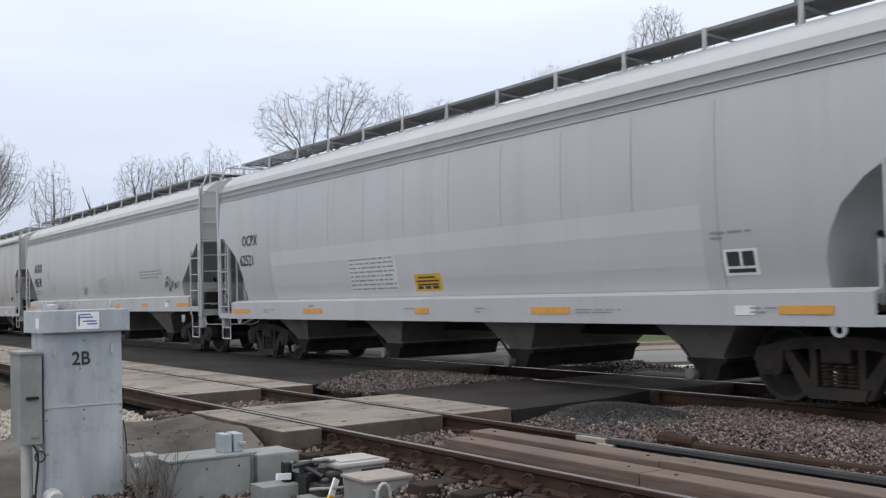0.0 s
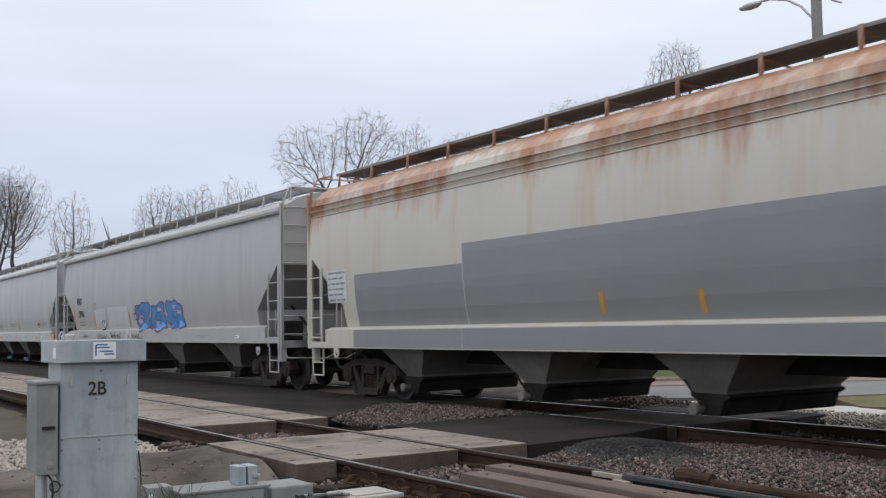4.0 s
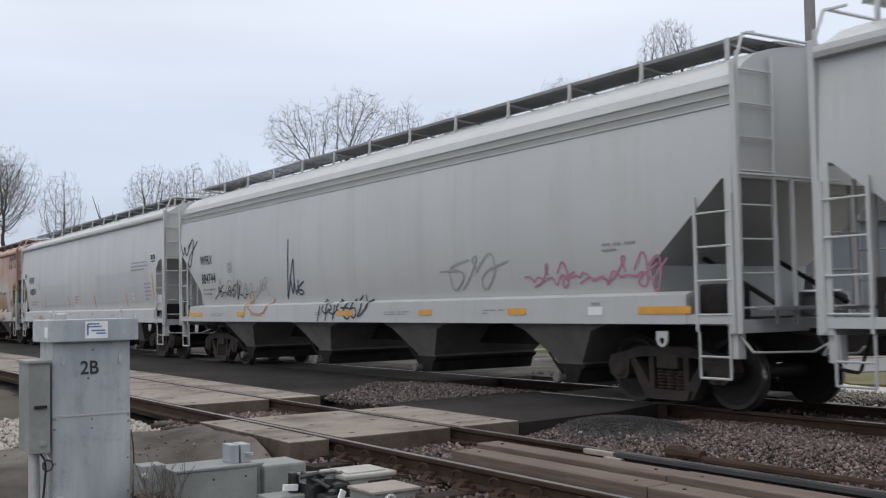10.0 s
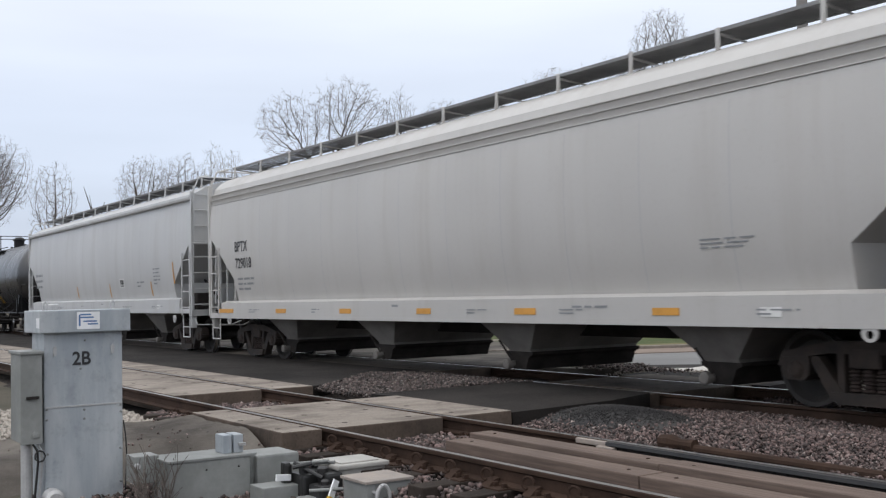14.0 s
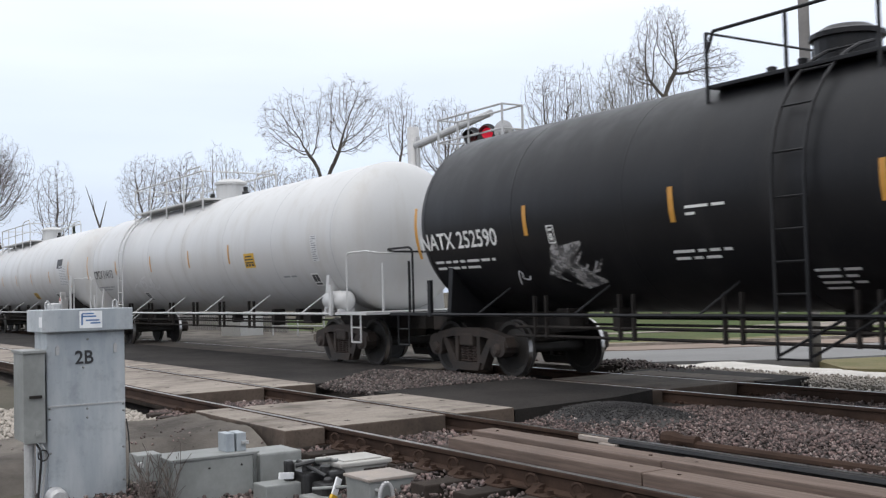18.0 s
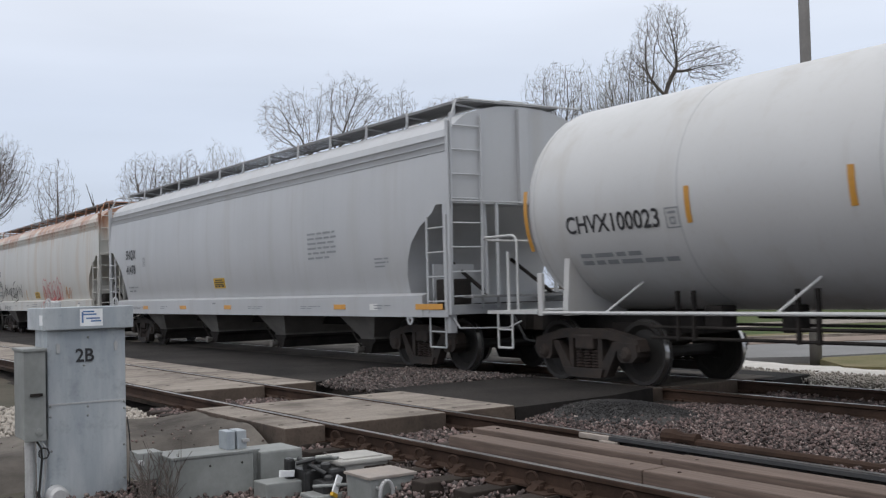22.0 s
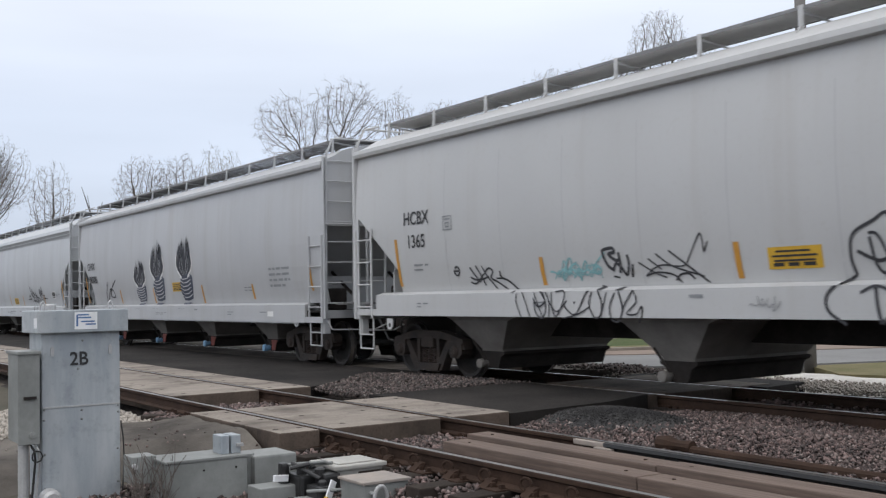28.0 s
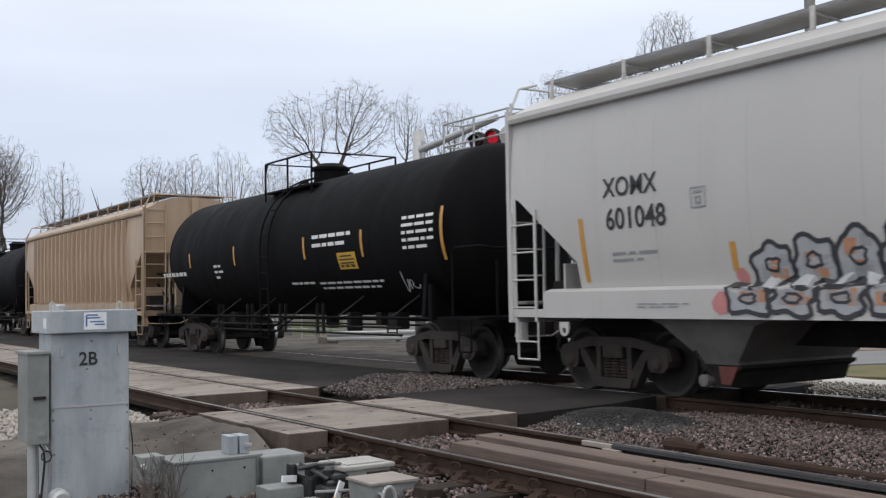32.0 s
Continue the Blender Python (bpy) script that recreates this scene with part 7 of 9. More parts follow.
car.stroke('black', 0.040, (10.68, 1.79), (10.84, 1.71), (10.96, 1.68), (11.07, 1.75), (11.13, 1.91), (11.08, 2.17))
car.stroke('black', 0.030, (10.77, 1.35), (10.93, 1.42), (11.08, 1.38), (11.17, 1.24), (11.01, 1.03))
car.stroke('black', 0.040, (10.95, 1.41), (10.97, 1.19), (11.01, 1.03))
car.spray(12.01, 1.08, 14.02, 1.96, 'outline', 'black')
car.spray(15.20, 1.49, 16.05, 1.93, 'tag', 'black')
car.spray(15.86, 1.10, 17.36, 1.48, 'tag', 'black')
car.data_panel(16.15, 1.65, 16.55, 1.93)
car.stripe(17.96, 1.54, 2.45)
car.stripe(14.36, 1.56, 1.97)
car.stripe(11.62, 1.54, 1.97)
car.bars(16.85, 1.80, 17.35, 1.92, 2)
car = hopper_car(18.00, -475.46, 'eave', lt_grey, sill=1.32, label='light grey covered hopper car painted with three light bulbs', plate_a=True)
car.sill_pipe()
car.word('CHVX', 0.99, 2.46, 0.23, 'black')
car.word('890086', 1.11, 2.03, 0.23, 'black')
car.stripe(0.72, 1.39, 2.22)
car.stripe(4.31, 1.36, 1.77)
car.stripe(7.40, 1.36, 1.78)
car.stripe(11.15, 1.34, 1.79)
car.spray(5.79, 1.35, 6.91, 2.60, 'bulb', 'navy')
car.spray(7.33, 1.35, 8.51, 3.05, 'bulb', 'navy')
car.spray(9.47, 1.35, 10.67, 3.07, 'bulb', 'navy')
car.placard(9.05, 1.66, 9.78, 1.90)
car.spray(2.75, 1.27, 3.88, 2.11, 'tag', 'black')
car.bars(13.89, 1.52, 14.28, 1.72, 3)
car.stripe(17.27, 1.56, 2.22)
car.stripe(14.29, 1.41, 1.76)
car.bars(15.32, 1.64, 16.37, 2.13, 4)
car = hopper_car(17.89, -494.70, 'ribbed', white_blue, sill=1.31, band=True, round_b=True, label='white covered hopper car with a grey band under the roof')
car.word('CHVX', 1.18, 2.45, 0.21, 'black')
car.word('889457', 1.27, 2.01, 0.21, 'black')
car.stripe(4.25, 1.33, 1.75)
car.stripe(7.83, 1.33, 1.75)
car.stripe(10.27, 1.33, 1.75)
car.stripe(13.82, 1.32, 1.75)
car.stripe(16.67, 1.31, 2.21)
car.placard(8.66, 1.40, 9.40, 1.65)
car.stroke('black', 0.050, (11.69, 2.11), (11.76, 1.97), (11.88, 1.81), (12.18, 1.67), (12.31, 1.61))
car.stroke('black', 0.040, (11.88, 1.99), (11.96, 1.88), (12.05, 1.90), (12.10, 2.00))
car.stroke('black', 0.040, (12.05, 1.81), (12.18, 1.84), (12.28, 1.73), (12.26, 1.61), (12.11, 1.74), (12.05, 1.81))
car.stroke('black', 0.045, (12.18, 1.92), (12.28, 1.82), (12.35, 1.72), (12.31, 1.54), (12.53, 1.53))
car.stroke('black', 0.040, (12.34, 1.76), (12.49, 1.76), (12.55, 1.68), (12.49, 1.54))
car.stroke('black', 0.050, (12.57, 1.87), (12.63, 1.75), (12.71, 1.58), (12.67, 1.48), (12.57, 1.48), (12.52, 1.56), (12.57, 1.68))
car.stroke('black', 0.040, (12.69, 1.67), (12.72, 1.73), (12.83, 1.70), (12.83, 1.64), (12.69, 1.65))
car.stroke('black', 0.045, (12.83, 1.65), (13.11, 1.60), (13.31, 1.50), (13.48, 1.36))
car.stroke('black', 0.045, (12.00, 1.38), (12.04, 1.50), (12.18, 1.54), (12.42, 1.44))
car.stroke('black', 0.045, (12.83, 1.36), (12.81, 1.49), (12.91, 1.57), (13.01, 1.47), (13.06, 1.36))
car.stroke('black', 0.070, (13.18, 1.94), (13.25, 1.85), (13.32, 1.72), (13.40, 1.73))
car.stroke('black', 0.055, (13.32, 1.97), (13.37, 1.85), (13.44, 1.73), (13.46, 1.61))
car.stroke('black', 0.065, (13.46, 1.93), (13.50, 1.82), (13.57, 1.74))
car.stroke('black', 0.075, (13.55, 2.05), (13.60, 1.94), (13.64, 1.85))
car.stroke('black', 0.045, (13.72, 1.89), (13.58, 1.79), (13.49, 1.75))
car.stroke('black', 0.035, (13.64, 1.85), (13.71, 1.68), (13.79, 1.44))
car.stroke('black', 0.040, (13.42, 1.54), (13.55, 1.57))
car.stroke('black', 0.030, (11.23, 1.58), (11.51, 1.59))
car.stroke('black', 0.060, (11.51, 1.59), (11.82, 1.60))
car.stroke('black', 0.040, (11.51, 1.68), (11.67, 1.75), (11.72, 1.70), (11.56, 1.69))
car.stroke('black', 0.055, (13.91, 1.61), (14.12, 1.59))
car.stroke('black', 0.030, (14.12, 1.59), (14.45, 1.59))
car.stroke('black', 0.035, (13.88, 1.74), (13.96, 1.70), (14.03, 1.71))
car.stroke('black', 0.035, (12.71, 1.29), (12.79, 1.15), (12.97, 1.08), (13.16, 1.13), (13.26, 1.29))
car.data_panel(15.18, 1.58, 15.62, 1.84)
car.bars(15.77, 1.66, 16.28, 1.76, 2)
car.bars(8.52, 1.00, 9.42, 1.15, 2)
car = hopper_car(19.79, -514.84, 'eave', warm_white, sill=1.49, label='cream white covered hopper car with silver graffiti')
car.word('XOMX', 2.09, 2.71, 0.25, 'black')
car.word('601048', 2.12, 2.27, 0.28, 'black')
car.code_box(3.68, 2.44, 3.93, 2.70)
car.bars(2.20, 1.81, 3.09, 1.99, 2)
car.stripe(1.55, 1.57, 2.46)
car.stripe(4.24, 1.65, 2.00)
car.spray(4.22, 1.11, 8.51, 2.16, 'piece', 'silver')
car.stripe(18.30, 1.58, 2.48)
car.stripe(15.75, 1.59, 2.01)
car.stripe(12.98, 1.57, 2.00)
car.stripe(10.09, 1.57, 1.99)
car.bars(16.43, 2.82, 17.05, 3.05, 3)
car.bars(16.44, 2.08, 17.31, 2.48, 6)
car.bars_red(10.57, 1.72, 12.42, 1.81, 1)
car = tank_car(15.70, -533.75, ladder=7.75, paint=black_matt, rail_mat=black_matt, label='matt black tank car with white stencilled blocks', strut_mat=black_paint)
car.stripe(14.82, -0.57, 0.35)
car.stripe(12.02, -0.40, 0.12)
car.stripe(9.52, -0.35, 0.12)
car.stripe(5.69, -0.34, 0.11)
car.stripe(2.64, -0.31, 0.07)
car.bars_white(13.57, -0.36, 14.61, 0.30, 5)
car.bars_white(9.97, -0.17, 11.75, 0.18, 2)
car.placard(11.01, -0.62, 11.76, -0.28)
car.bars_white(0.43, -0.58, 2.37, -0.32, 1)
car.bars_white(4.34, -0.68, 4.88, -0.25, 3)
car.spray(13.12, -1.18, 13.52, -0.78, 'tag', 'white')
car.bars_white(8.51, -0.95, 9.60, -0.81, 1)
car.bars_white(9.85, -1.09, 12.52, -0.84, 2)
car = hopper_car(15.70, -550.65, 'eave', tan_paint, old=True, label='older tan covered hopper car with ribbed sides')
car = tank_car(16.20, -567.90, ladder=8.00, paint=black_matt, rail_mat=black_matt, label='black tank car at the end of the visible train', strut_mat=black_paint)


# ---- beside the near track: relay cabinet, meter box, switch machine ----
def tx(bm, m):
    bmesh.ops.transform(bm, matrix=m, verts=bm.verts)
    return bm


def relay_cabinet():
    x = -9.8
    top = thing("relay_cabinet", "grey painted steel relay cabinet stencilled 2B with an overhanging lid", "cabinet", at=pose(x, 2.585, -0.42))
    part("body", box(-0.46, 0.0, -0.345, 0.345, 0.0, 1.58, bevel=0.006), cabinet_paint, top)
    part("lid", box(-0.54, 0.065, -0.395, 0.405, 1.565, 1.765, bevel=0.008), cabinet_paint, top, "overhanging grey steel lid")
    part("lower_front", box(0.0, 0.006, -0.338, 0.338, 0.03, 0.905, bevel=0.002), cabinet_paint, top)
    part("upper_front", box(0.0, 0.004, -0.338, 0.338, 0.912, 1.55, bevel=0.002), cabinet_paint, top)
    part("seam_strip", box(0.004, 0.012, -0.338, 0.338, 0.902, 0.915), galv, top, "pale bent seam")
    rv = bmesh.new()
    revolve(rv, [(0.011, 0.0), (0.011, 0.006), (0.006, 0.011), (0.0, 0.012)], 10, "x")
    rv = meshed("bolt", rv, box_paint)
    for y, z in ((-0.325, 0.89), (0.325, 0.89), (-0.325, 0.80), (0.325, 0.83), (0.0, 0.87), (0.0, 0.79), (0.01, 1.49), (-0.03, 1.24), (-0.32, 0.5), (0.32, 0.5), (-0.32, 0.2), (0.32, 0.2)):
        part("bolt", rv, None, top, at=pose(0.005, y, z))
    for y in (-0.255, 0.255):
        bm = bmesh.new()
        prism(bm, [(y - 0.012, 1.36), (y + 0.012, 1.36), (y + 0.016, 1.43), (y, 1.45), (y - 0.016, 1.43)], 0.004, 0.02, "yz")
        part("latch", bm, galv, top)
    part("number", word_mesh("2B", 0.115, stencil["black"], 0.03), None, top, "black stencilled number", at=pose(0.011, -0.105, 1.275, 0, 0, 90))
    s = part("sticker", box(0.066, 0.069, -0.075, 0.125, 1.592, 1.745), sticker_white, top, "white and blue owner's sticker")
    bm = bmesh.new()
    for a, b, z in ((-0.05, 0.05, 1.715), (-0.055, 0.07, 1.69), (-0.02, 0.10, 1.655), (0.02, 0.11, 1.63)):
        quad_box(bm, 0.0692, 0.0702, a, b, z, z + 0.013)
    quad_box(bm, 0.0692, 0.0702, -0.06, -0.045, 1.62, 1.72)
    part("sticker_print", bm, sticker_blue, s)
    bm = box(-0.05, 0.066, -0.398, -0.396, 1.61, 1.70)
    part("side_label", bm, sticker_white, top)
    for y in (0.29, -0.31):
        bm = bmesh.new()
        pipe(bm, [(-0.1, y - 0.02, 1.75), (-0.1, y - 0.02, 1.82), (-0.1, y, 1.845), (-0.1, y + 0.02, 1.82), (-0.1, y + 0.02, 1.75)], 0.008)
        part("lifting_eye", bm, galv, top)
    bm = bmesh.new()
    revolve(bm, [(0.0, 0.0), (0.06, 0.0), (0.062, 0.05), (0.055, 0.06), (0.0, 0.065)], 16, "z", (-0.25, -0.22, 1.76))
    part("vent_cap", bm, galv, top)
    bm = bmesh.new()
    revolve(bm, [(0.0, 0.15), (0.06, 0.15), (0.085, 0.12), (0.09, 0.0)], 18, "x", (0.02, -0.29, 0.12))
    part("cable_bell", bm, galv, top, "round pipe end at the foot")
    bm = bmesh.new()
    pipe(bm, [(0.02, 0.345, 0.75), (0.03, 0.362, 0.6), (0.03, 0.37, 0.4), (0.03, 0.36, 0.2), (0.02, 0.35, 0.05)], 0.007)
    part("cable", bm, black_part, top)
    return top


relay_cabinet()


def meter_box():
    top = thing("meter_box", "grey hinged meter box on a pipe post with loose cables", "box", at=pose(-9.72, 2.115, -0.42))
    part("body", box(-0.42, -0.01, -0.085, 0.085, 0.62, 1.39, bevel=0.008), box_paint, top)
    part("door", box(-0.01, 0.012, -0.09, 0.09, 0.61, 1.395, bevel=0.005), box_paint, top)
    part("hood", box(-0.44, 0.03, -0.10, 0.10, 1.39, 1.415, bevel=0.004), box_paint, top)
    part("hasp", box(0.012, 0.035, -0.045, 0.06, 1.0, 1.025, bevel=0.003), under_iron, top)
    bm = bmesh.new()
    revolve(bm, [(0.03, 0.0), (0.03, 0.012), (0.0, 0.016)], 14, "x", (0.012, 0.03, 0.69))
    part("knockout", bm, box_paint, top)
    bm = bmesh.new()
    tube(bm, (-0.12, -0.02, 0.0), (-0.12, -0.02, 0.63), 0.045, 12)
    part("post", bm, galv, top)
    for dy in (0.05, 0.085):
        bm = bmesh.new()
        pipe(bm, [(-0.05, dy - 0.04, 0.62), (-0.02, dy, 0.55), (-0.03, dy + 0.01, 0.45), (-0.08, dy - 0.02, 0.0)], 0.011)
        part("conduit", bm, galv if dy > 0.06 else black_part, top)
    bm = bmesh.new()
    pts = [(0.0, 0.07 + 0.045 * math.cos(k * 0.9), 0.5 + 0.05 * math.sin(k * 0.9)) for k in range(12)]
    pipe(bm, pts, 0.007)
    bmesh.ops.remove_doubles(bm, verts=bm.verts, dist=0.004)
    part("cable_coil", bm, black_part, top)


meter_box()


def switch_machine():
    top = thing("switch_machine", "grey cast switch machine with junction boxes beside the near track", "switch machine", at=pose(-9.0, 0, -0.36))
    part("motor_case", box(-0.46, 0.0, 3.09, 3.83, 0.0, 0.36, bevel=0.012), box_paint, top)
    part("motor_lid", box(-0.48, 0.01, 3.07, 3.85, 0.36, 0.385, bevel=0.006), box_paint, top)
    bm = bmesh.new()
    for y in (3.42, 3.72):
        revolve(bm, [(0.009, 0.0), (0.009, 0.008), (0.0, 0.01)], 8, "x", (0.0, y, 0.28))
    part("case_bolts", bm, under_iron, top)
    tb = part("terminal_box", box(-0.30, -0.10, 3.62, 3.70, 0.385, 0.55, bevel=0.008, more=((-0.30, -0.10, 3.72, 3.81, 0.385, 0.55),)), cabinet_paint, top)
    part("bolt", box(-0.1, -0.06, 3.76, 3.82, 0.45, 0.475), galv, tb)
    part("side_box", box(-0.55, -0.3, 2.88, 3.10, 0.17, 0.41, bevel=0.01), box_paint, top)
    bm = bmesh.new()
    revolve(bm, [(0.0, 0.05), (0.022, 0.05), (0.026, 0.0)], 12, "x", (-0.3, 2.90, 0.33))
    part("conduit_fitting", bm, galv, top)
    bm = bmesh.new()
    tube(bm, (-0.20, 3.90, 0.03), (-0.20, 3.90, 0.36), 0.075, 14)
    part("gear_column", bm, box_paint, top)
    part("gear_case", box(-0.50, -0.05, 3.92, 4.34, 0.02, 0.345, bevel=0.02), box_paint, top)
    part("footing", box(0.22, 0.5, 3.73, 4.10, 0.0, 0.15, bevel=0.012), box_paint, top)
    part("rear_footing", box(0.62, 0.92, 3.98, 4.30, -0.04, 0.07, bevel=0.012), box_paint, top)
    # circuit controller with its pale lid
    part("controller", box(0.30, 0.74, 4.34, 4.80, 0.02, 0.27, bevel=0.012), pale_box, top)
    lid = part("controller_lid", box(0.27, 0.77, 4.31, 4.83, 0.27, 0.31, bevel=0.012), pale_box, top, "pale dusty aluminium lid")
    part("lid_rib", box(0.34, 0.70, 4.38, 4.76, 0.31, 0.322, bevel=0.004), pale_box, lid)
    fc = part("front_case", box(1.00, 1.40, 4.24, 4.66, -0.12, 0.245, bevel=0.010), box_paint, top)
    part("front_lid", box(0.98, 1.42, 4.22, 4.68, 0.245, 0.27, bevel=0.006), dusty_lid, fc, "rust-stained grey lid")
    bm = bmesh.new()
    loop = [(1.46, 4.36 + 0.062 * math.cos(w), 0.12 + 0.115 * math.sin(w)) for w in (2 * math.pi * k / 20 for k in range(21))]
    pipe(bm, loop, 0.017, 10)
    for z in (0.18, 0.06):
        tube(bm, (1.40, 4.30, z), (1.46, 4.30, z), 0.014, 8)
    part("carry_handle", bm, galv, fc, "bright steel carrying handle")
    bm = bmesh.new()
    revolve(bm, [(0.05, -0.006), (0.062, -0.008), (0.062, 0.0)], 16, "x", (1.41, 4.27, -0.01))
    part("round_plate", bm, under_iron, fc)
    # black oily throw gear with its levers, locks and tags
    gear = part("throw_gear", box(0.34, 0.60, 4.06, 4.30, 0.02, 0.24, bevel=0.03, more=((0.40, 0.78, 4.20, 4.36, 0.10, 0.26), (0.30, 0.40, 3.98, 4.06, 0.0, 0.33), (0.62, 0.86, 4.10, 4.24, 0.02, 0.17))), black_part, top, "black oily hand-throw gear")
    for x, y, z, r in ((0.50, 4.12, 0.27, 0.045), (0.66, 4.22, 0.27, 0.05), (0.42, 4.26, 0.26, 0.035), (0.78, 4.18, 0.18, 0.04)):
        bm = bmesh.new()
        revolve(bm, [(r, -0.06), (r, 0.02), (r * 0.6, 0.035), (0.0, 0.04)], 12, "z", (x, y, z))
        part("gear_knob", bm, black_part, gear)
    for k, (p, q, r, m) in enumerate((((0.36, 4.02, 0.31), (0.62, 4.30, 0.34), 0.013, box_paint), ((0.44, 4.06, 0.33), (0.74, 4.18, 0.22), 0.018, black_part), ((0.40, 4.20, 0.30), (0.66, 4.34, 0.33), 0.014, box_paint), ((0.80, 4.02, 0.14), (0.98, 4.30, 0.15), 0.014, box_paint), ((0.52, 4.00, 0.30), (0.58, 4.16, 0.33), 0.02, black_part))):
        bm = bmesh.new()
        tube(bm, p, q, r, 8)
        part("lever", bm, m, gear)
    bm = tx(box(-0.008, 0.008, -0.035, 0.035, -0.075, 0.075, bevel=0.004), pose(0.90, 4.20, 0.15, -28, 0, 20))
    tag = part("padlock_tag", bm, sticker_white, top, "white tag on a lock")
    bm = tx(box(-0.016, 0.016, -0.036, 0.036, -0.11, -0.076, bevel=0.006), pose(0.90, 4.20, 0.15, -28, 0, 20))
    part("brass_lock", bm, placard_yellow, tag, "small brass padlock")
    bm = tx(box(-0.012, 0.012, -0.075, 0.075, -0.028, 0.028, bevel=0.004), pose(0.44, 3.95, 0.21, -6, 0, 10))
    part("white_lever_end", bm, sticker_white, top, "white painted lever end")
    bm = bmesh.new()
    tube(bm, (1.05, 4.98, 0.03), (1.05, 5.30, 0.09), 0.075, 14)
    part("rod_sleeve", bm, under_iron, top, "dark steel rod sleeve")
    for x, y in ((0.86, 5.02), (1.22, 5.08)):
        part("rod_bracket", box(x, x + 0.14, y, y + 0.16, -0.06, 0.14, bevel=0.02), rail_side, top)
    for k, (x, r) in enumerate(((0.62, 0.034), (0.90, 0.045), (0.30, 0.022))):
        bm = bmesh.new()
        tube(bm, (x, 4.75, 0.10), (x + 0.1, 5.75, 0.10), r, 10)
        part("switch_rod", bm, rail_side, top)


switch_machine()


def rail_fittings():
    """Spring clips and rail braces along the near side of the near rail."""
    ring = bmesh.new()
    n = 12
    pts = [(0.048 * math.cos(w), 0.0, 0.048 * math.sin(w)) for w in (2 * math.pi * k / n for k in range(n - 2))]
    pipe(ring, pts, 0.014)
    ring = meshed("spring_clip", ring, rail_side)
    brace = bmesh.new()
    prism(brace, [(-0.12, -0.17), (-0.02, -0.17), (0.0, -0.105), (-0.05, -0.115)], -0.05, 0.05, "yz")
    brace = meshed("rail_brace", brace, rail_side)
    x = -9.55
    while x < -2.0:
        part("rail_brace", brace, None, near_track, at=pose(x, -0.79, 0))
        part("spring_clip", ring, None, near_track, at=pose(x - 0.03, -0.86, -0.085, 0, 15, 25))
        part("rail_brace", brace, None, near_track, at=pose(x, 0.79, 0, 0, 0, 180))
        x += 0.53
    bm = box(-7.75, -7.15, 0.79, 0.815, -0.13, -0.045, bevel=0.006)
    part("joint_bar", bm, rail_side, near_track)
    bm = bmesh.new()
    for k in range(4):
        revolve(bm, [(0.018, -0.02), (0.018, 0.0), (0.0, 0.0)], 8, "y", (-7.65 + 0.14 * k, 0.705, -0.09))
    part("joint_bolts", bm, rail_side, near_track)


rail_fittings()


def switch_point():
    """The black greased switch rail that lies against the stock rail, with its bright ground tip."""
    bm = bmesh.new()
    prism(bm, [(0.0, -0.165), (0.0, 0.0), (-0.012, 0.004), (-0.055, 0.0), (-0.062, -0.03), (-0.022, -0.045), (-0.02, -0.13), (-0.075, -0.15), (-0.075, -0.165)], -7.2, 4.0, "yz")
    top = part("switch_point", bm, grease, near_track, "black greased switch rail", at=pose(0, 0.70, 0.002))
    part("ground_tip", box(-7.62, -7.18, -0.05, 0.0, -0.05, -0.002, bevel=0.01, more=((-7.30, -7.08, -0.09, -0.03, -0.10, -0.04),)), dusty_lid, top, "bright ground tip of the switch rail")
    for k in range(9):
        bm = bmesh.new()
        revolve(bm, [(0.026, 0.0), (0.026, -0.03), (0.0, -0.032)], 8, "y", (-6.9 + 0.55 * k, -0.022, -0.09))
        part("point_bolt", bm, rail_side, top)


switch_point()


def rusty_rod():
    ob = thing("rusty_pipe", "rusty iron pipe lying along the near track", "pipe", at=pose(-7.48, 7.47, -0.09))
    bm = bmesh.new()
    tube(bm, (0.3, 0, 0), (11, 0.02, 0.0), 0.045, 10)
    part("pipe", bm, rail_side, ob)
    bm = bmesh.new()
    revolve(bm, [(0.0, -0.16), (0.07, -0.13), (0.085, 0.0), (0.05, 0.12), (0.06, 0.3)], 10, "x", (0.1, 0, 0.03))
    part("end_fitting", bm, rail_side, ob)


rusty_rod()


def bare_twigs():
    """A leafless bush in front of the cabinet."""
    rng = random.Random(5)
    top = thing("bare_bush", "small leafless bush of thin grey twigs by the cabinet", "bush", at=pose(-9.0, 2.93, -0.42))
    for k in range(14):
        bm = bmesh.new()
        p, d = Vector((rng.uniform(-0.1, 0.1), rng.uniform(-0.12, 0.12), 0)), Vector((rng.uniform(-0.2, 0.3), rng.uniform(-0.5, 0.6), 1)).normalized()
        for s in range(4):
            q = p + d * rng.uniform(0.07, 0.12)
            tube(bm, p, q, 0.006 - 0.001 * s, 4)
            for side in range(2):
                sd = (d + Vector((rng.uniform(-0.8, 0.8), rng.uniform(-0.8, 0.8), 0.2))).normalized()
                tube(bm, q, q + sd * rng.uniform(0.08, 0.24), 0.0028, 3)
            p, d = q, (d + Vector((rng.uniform(-0.3, 0.3), rng.uniform(-0.3, 0.3), 0.1))).normalized()
        part("stem", bm, twig, top)


bare_twigs()


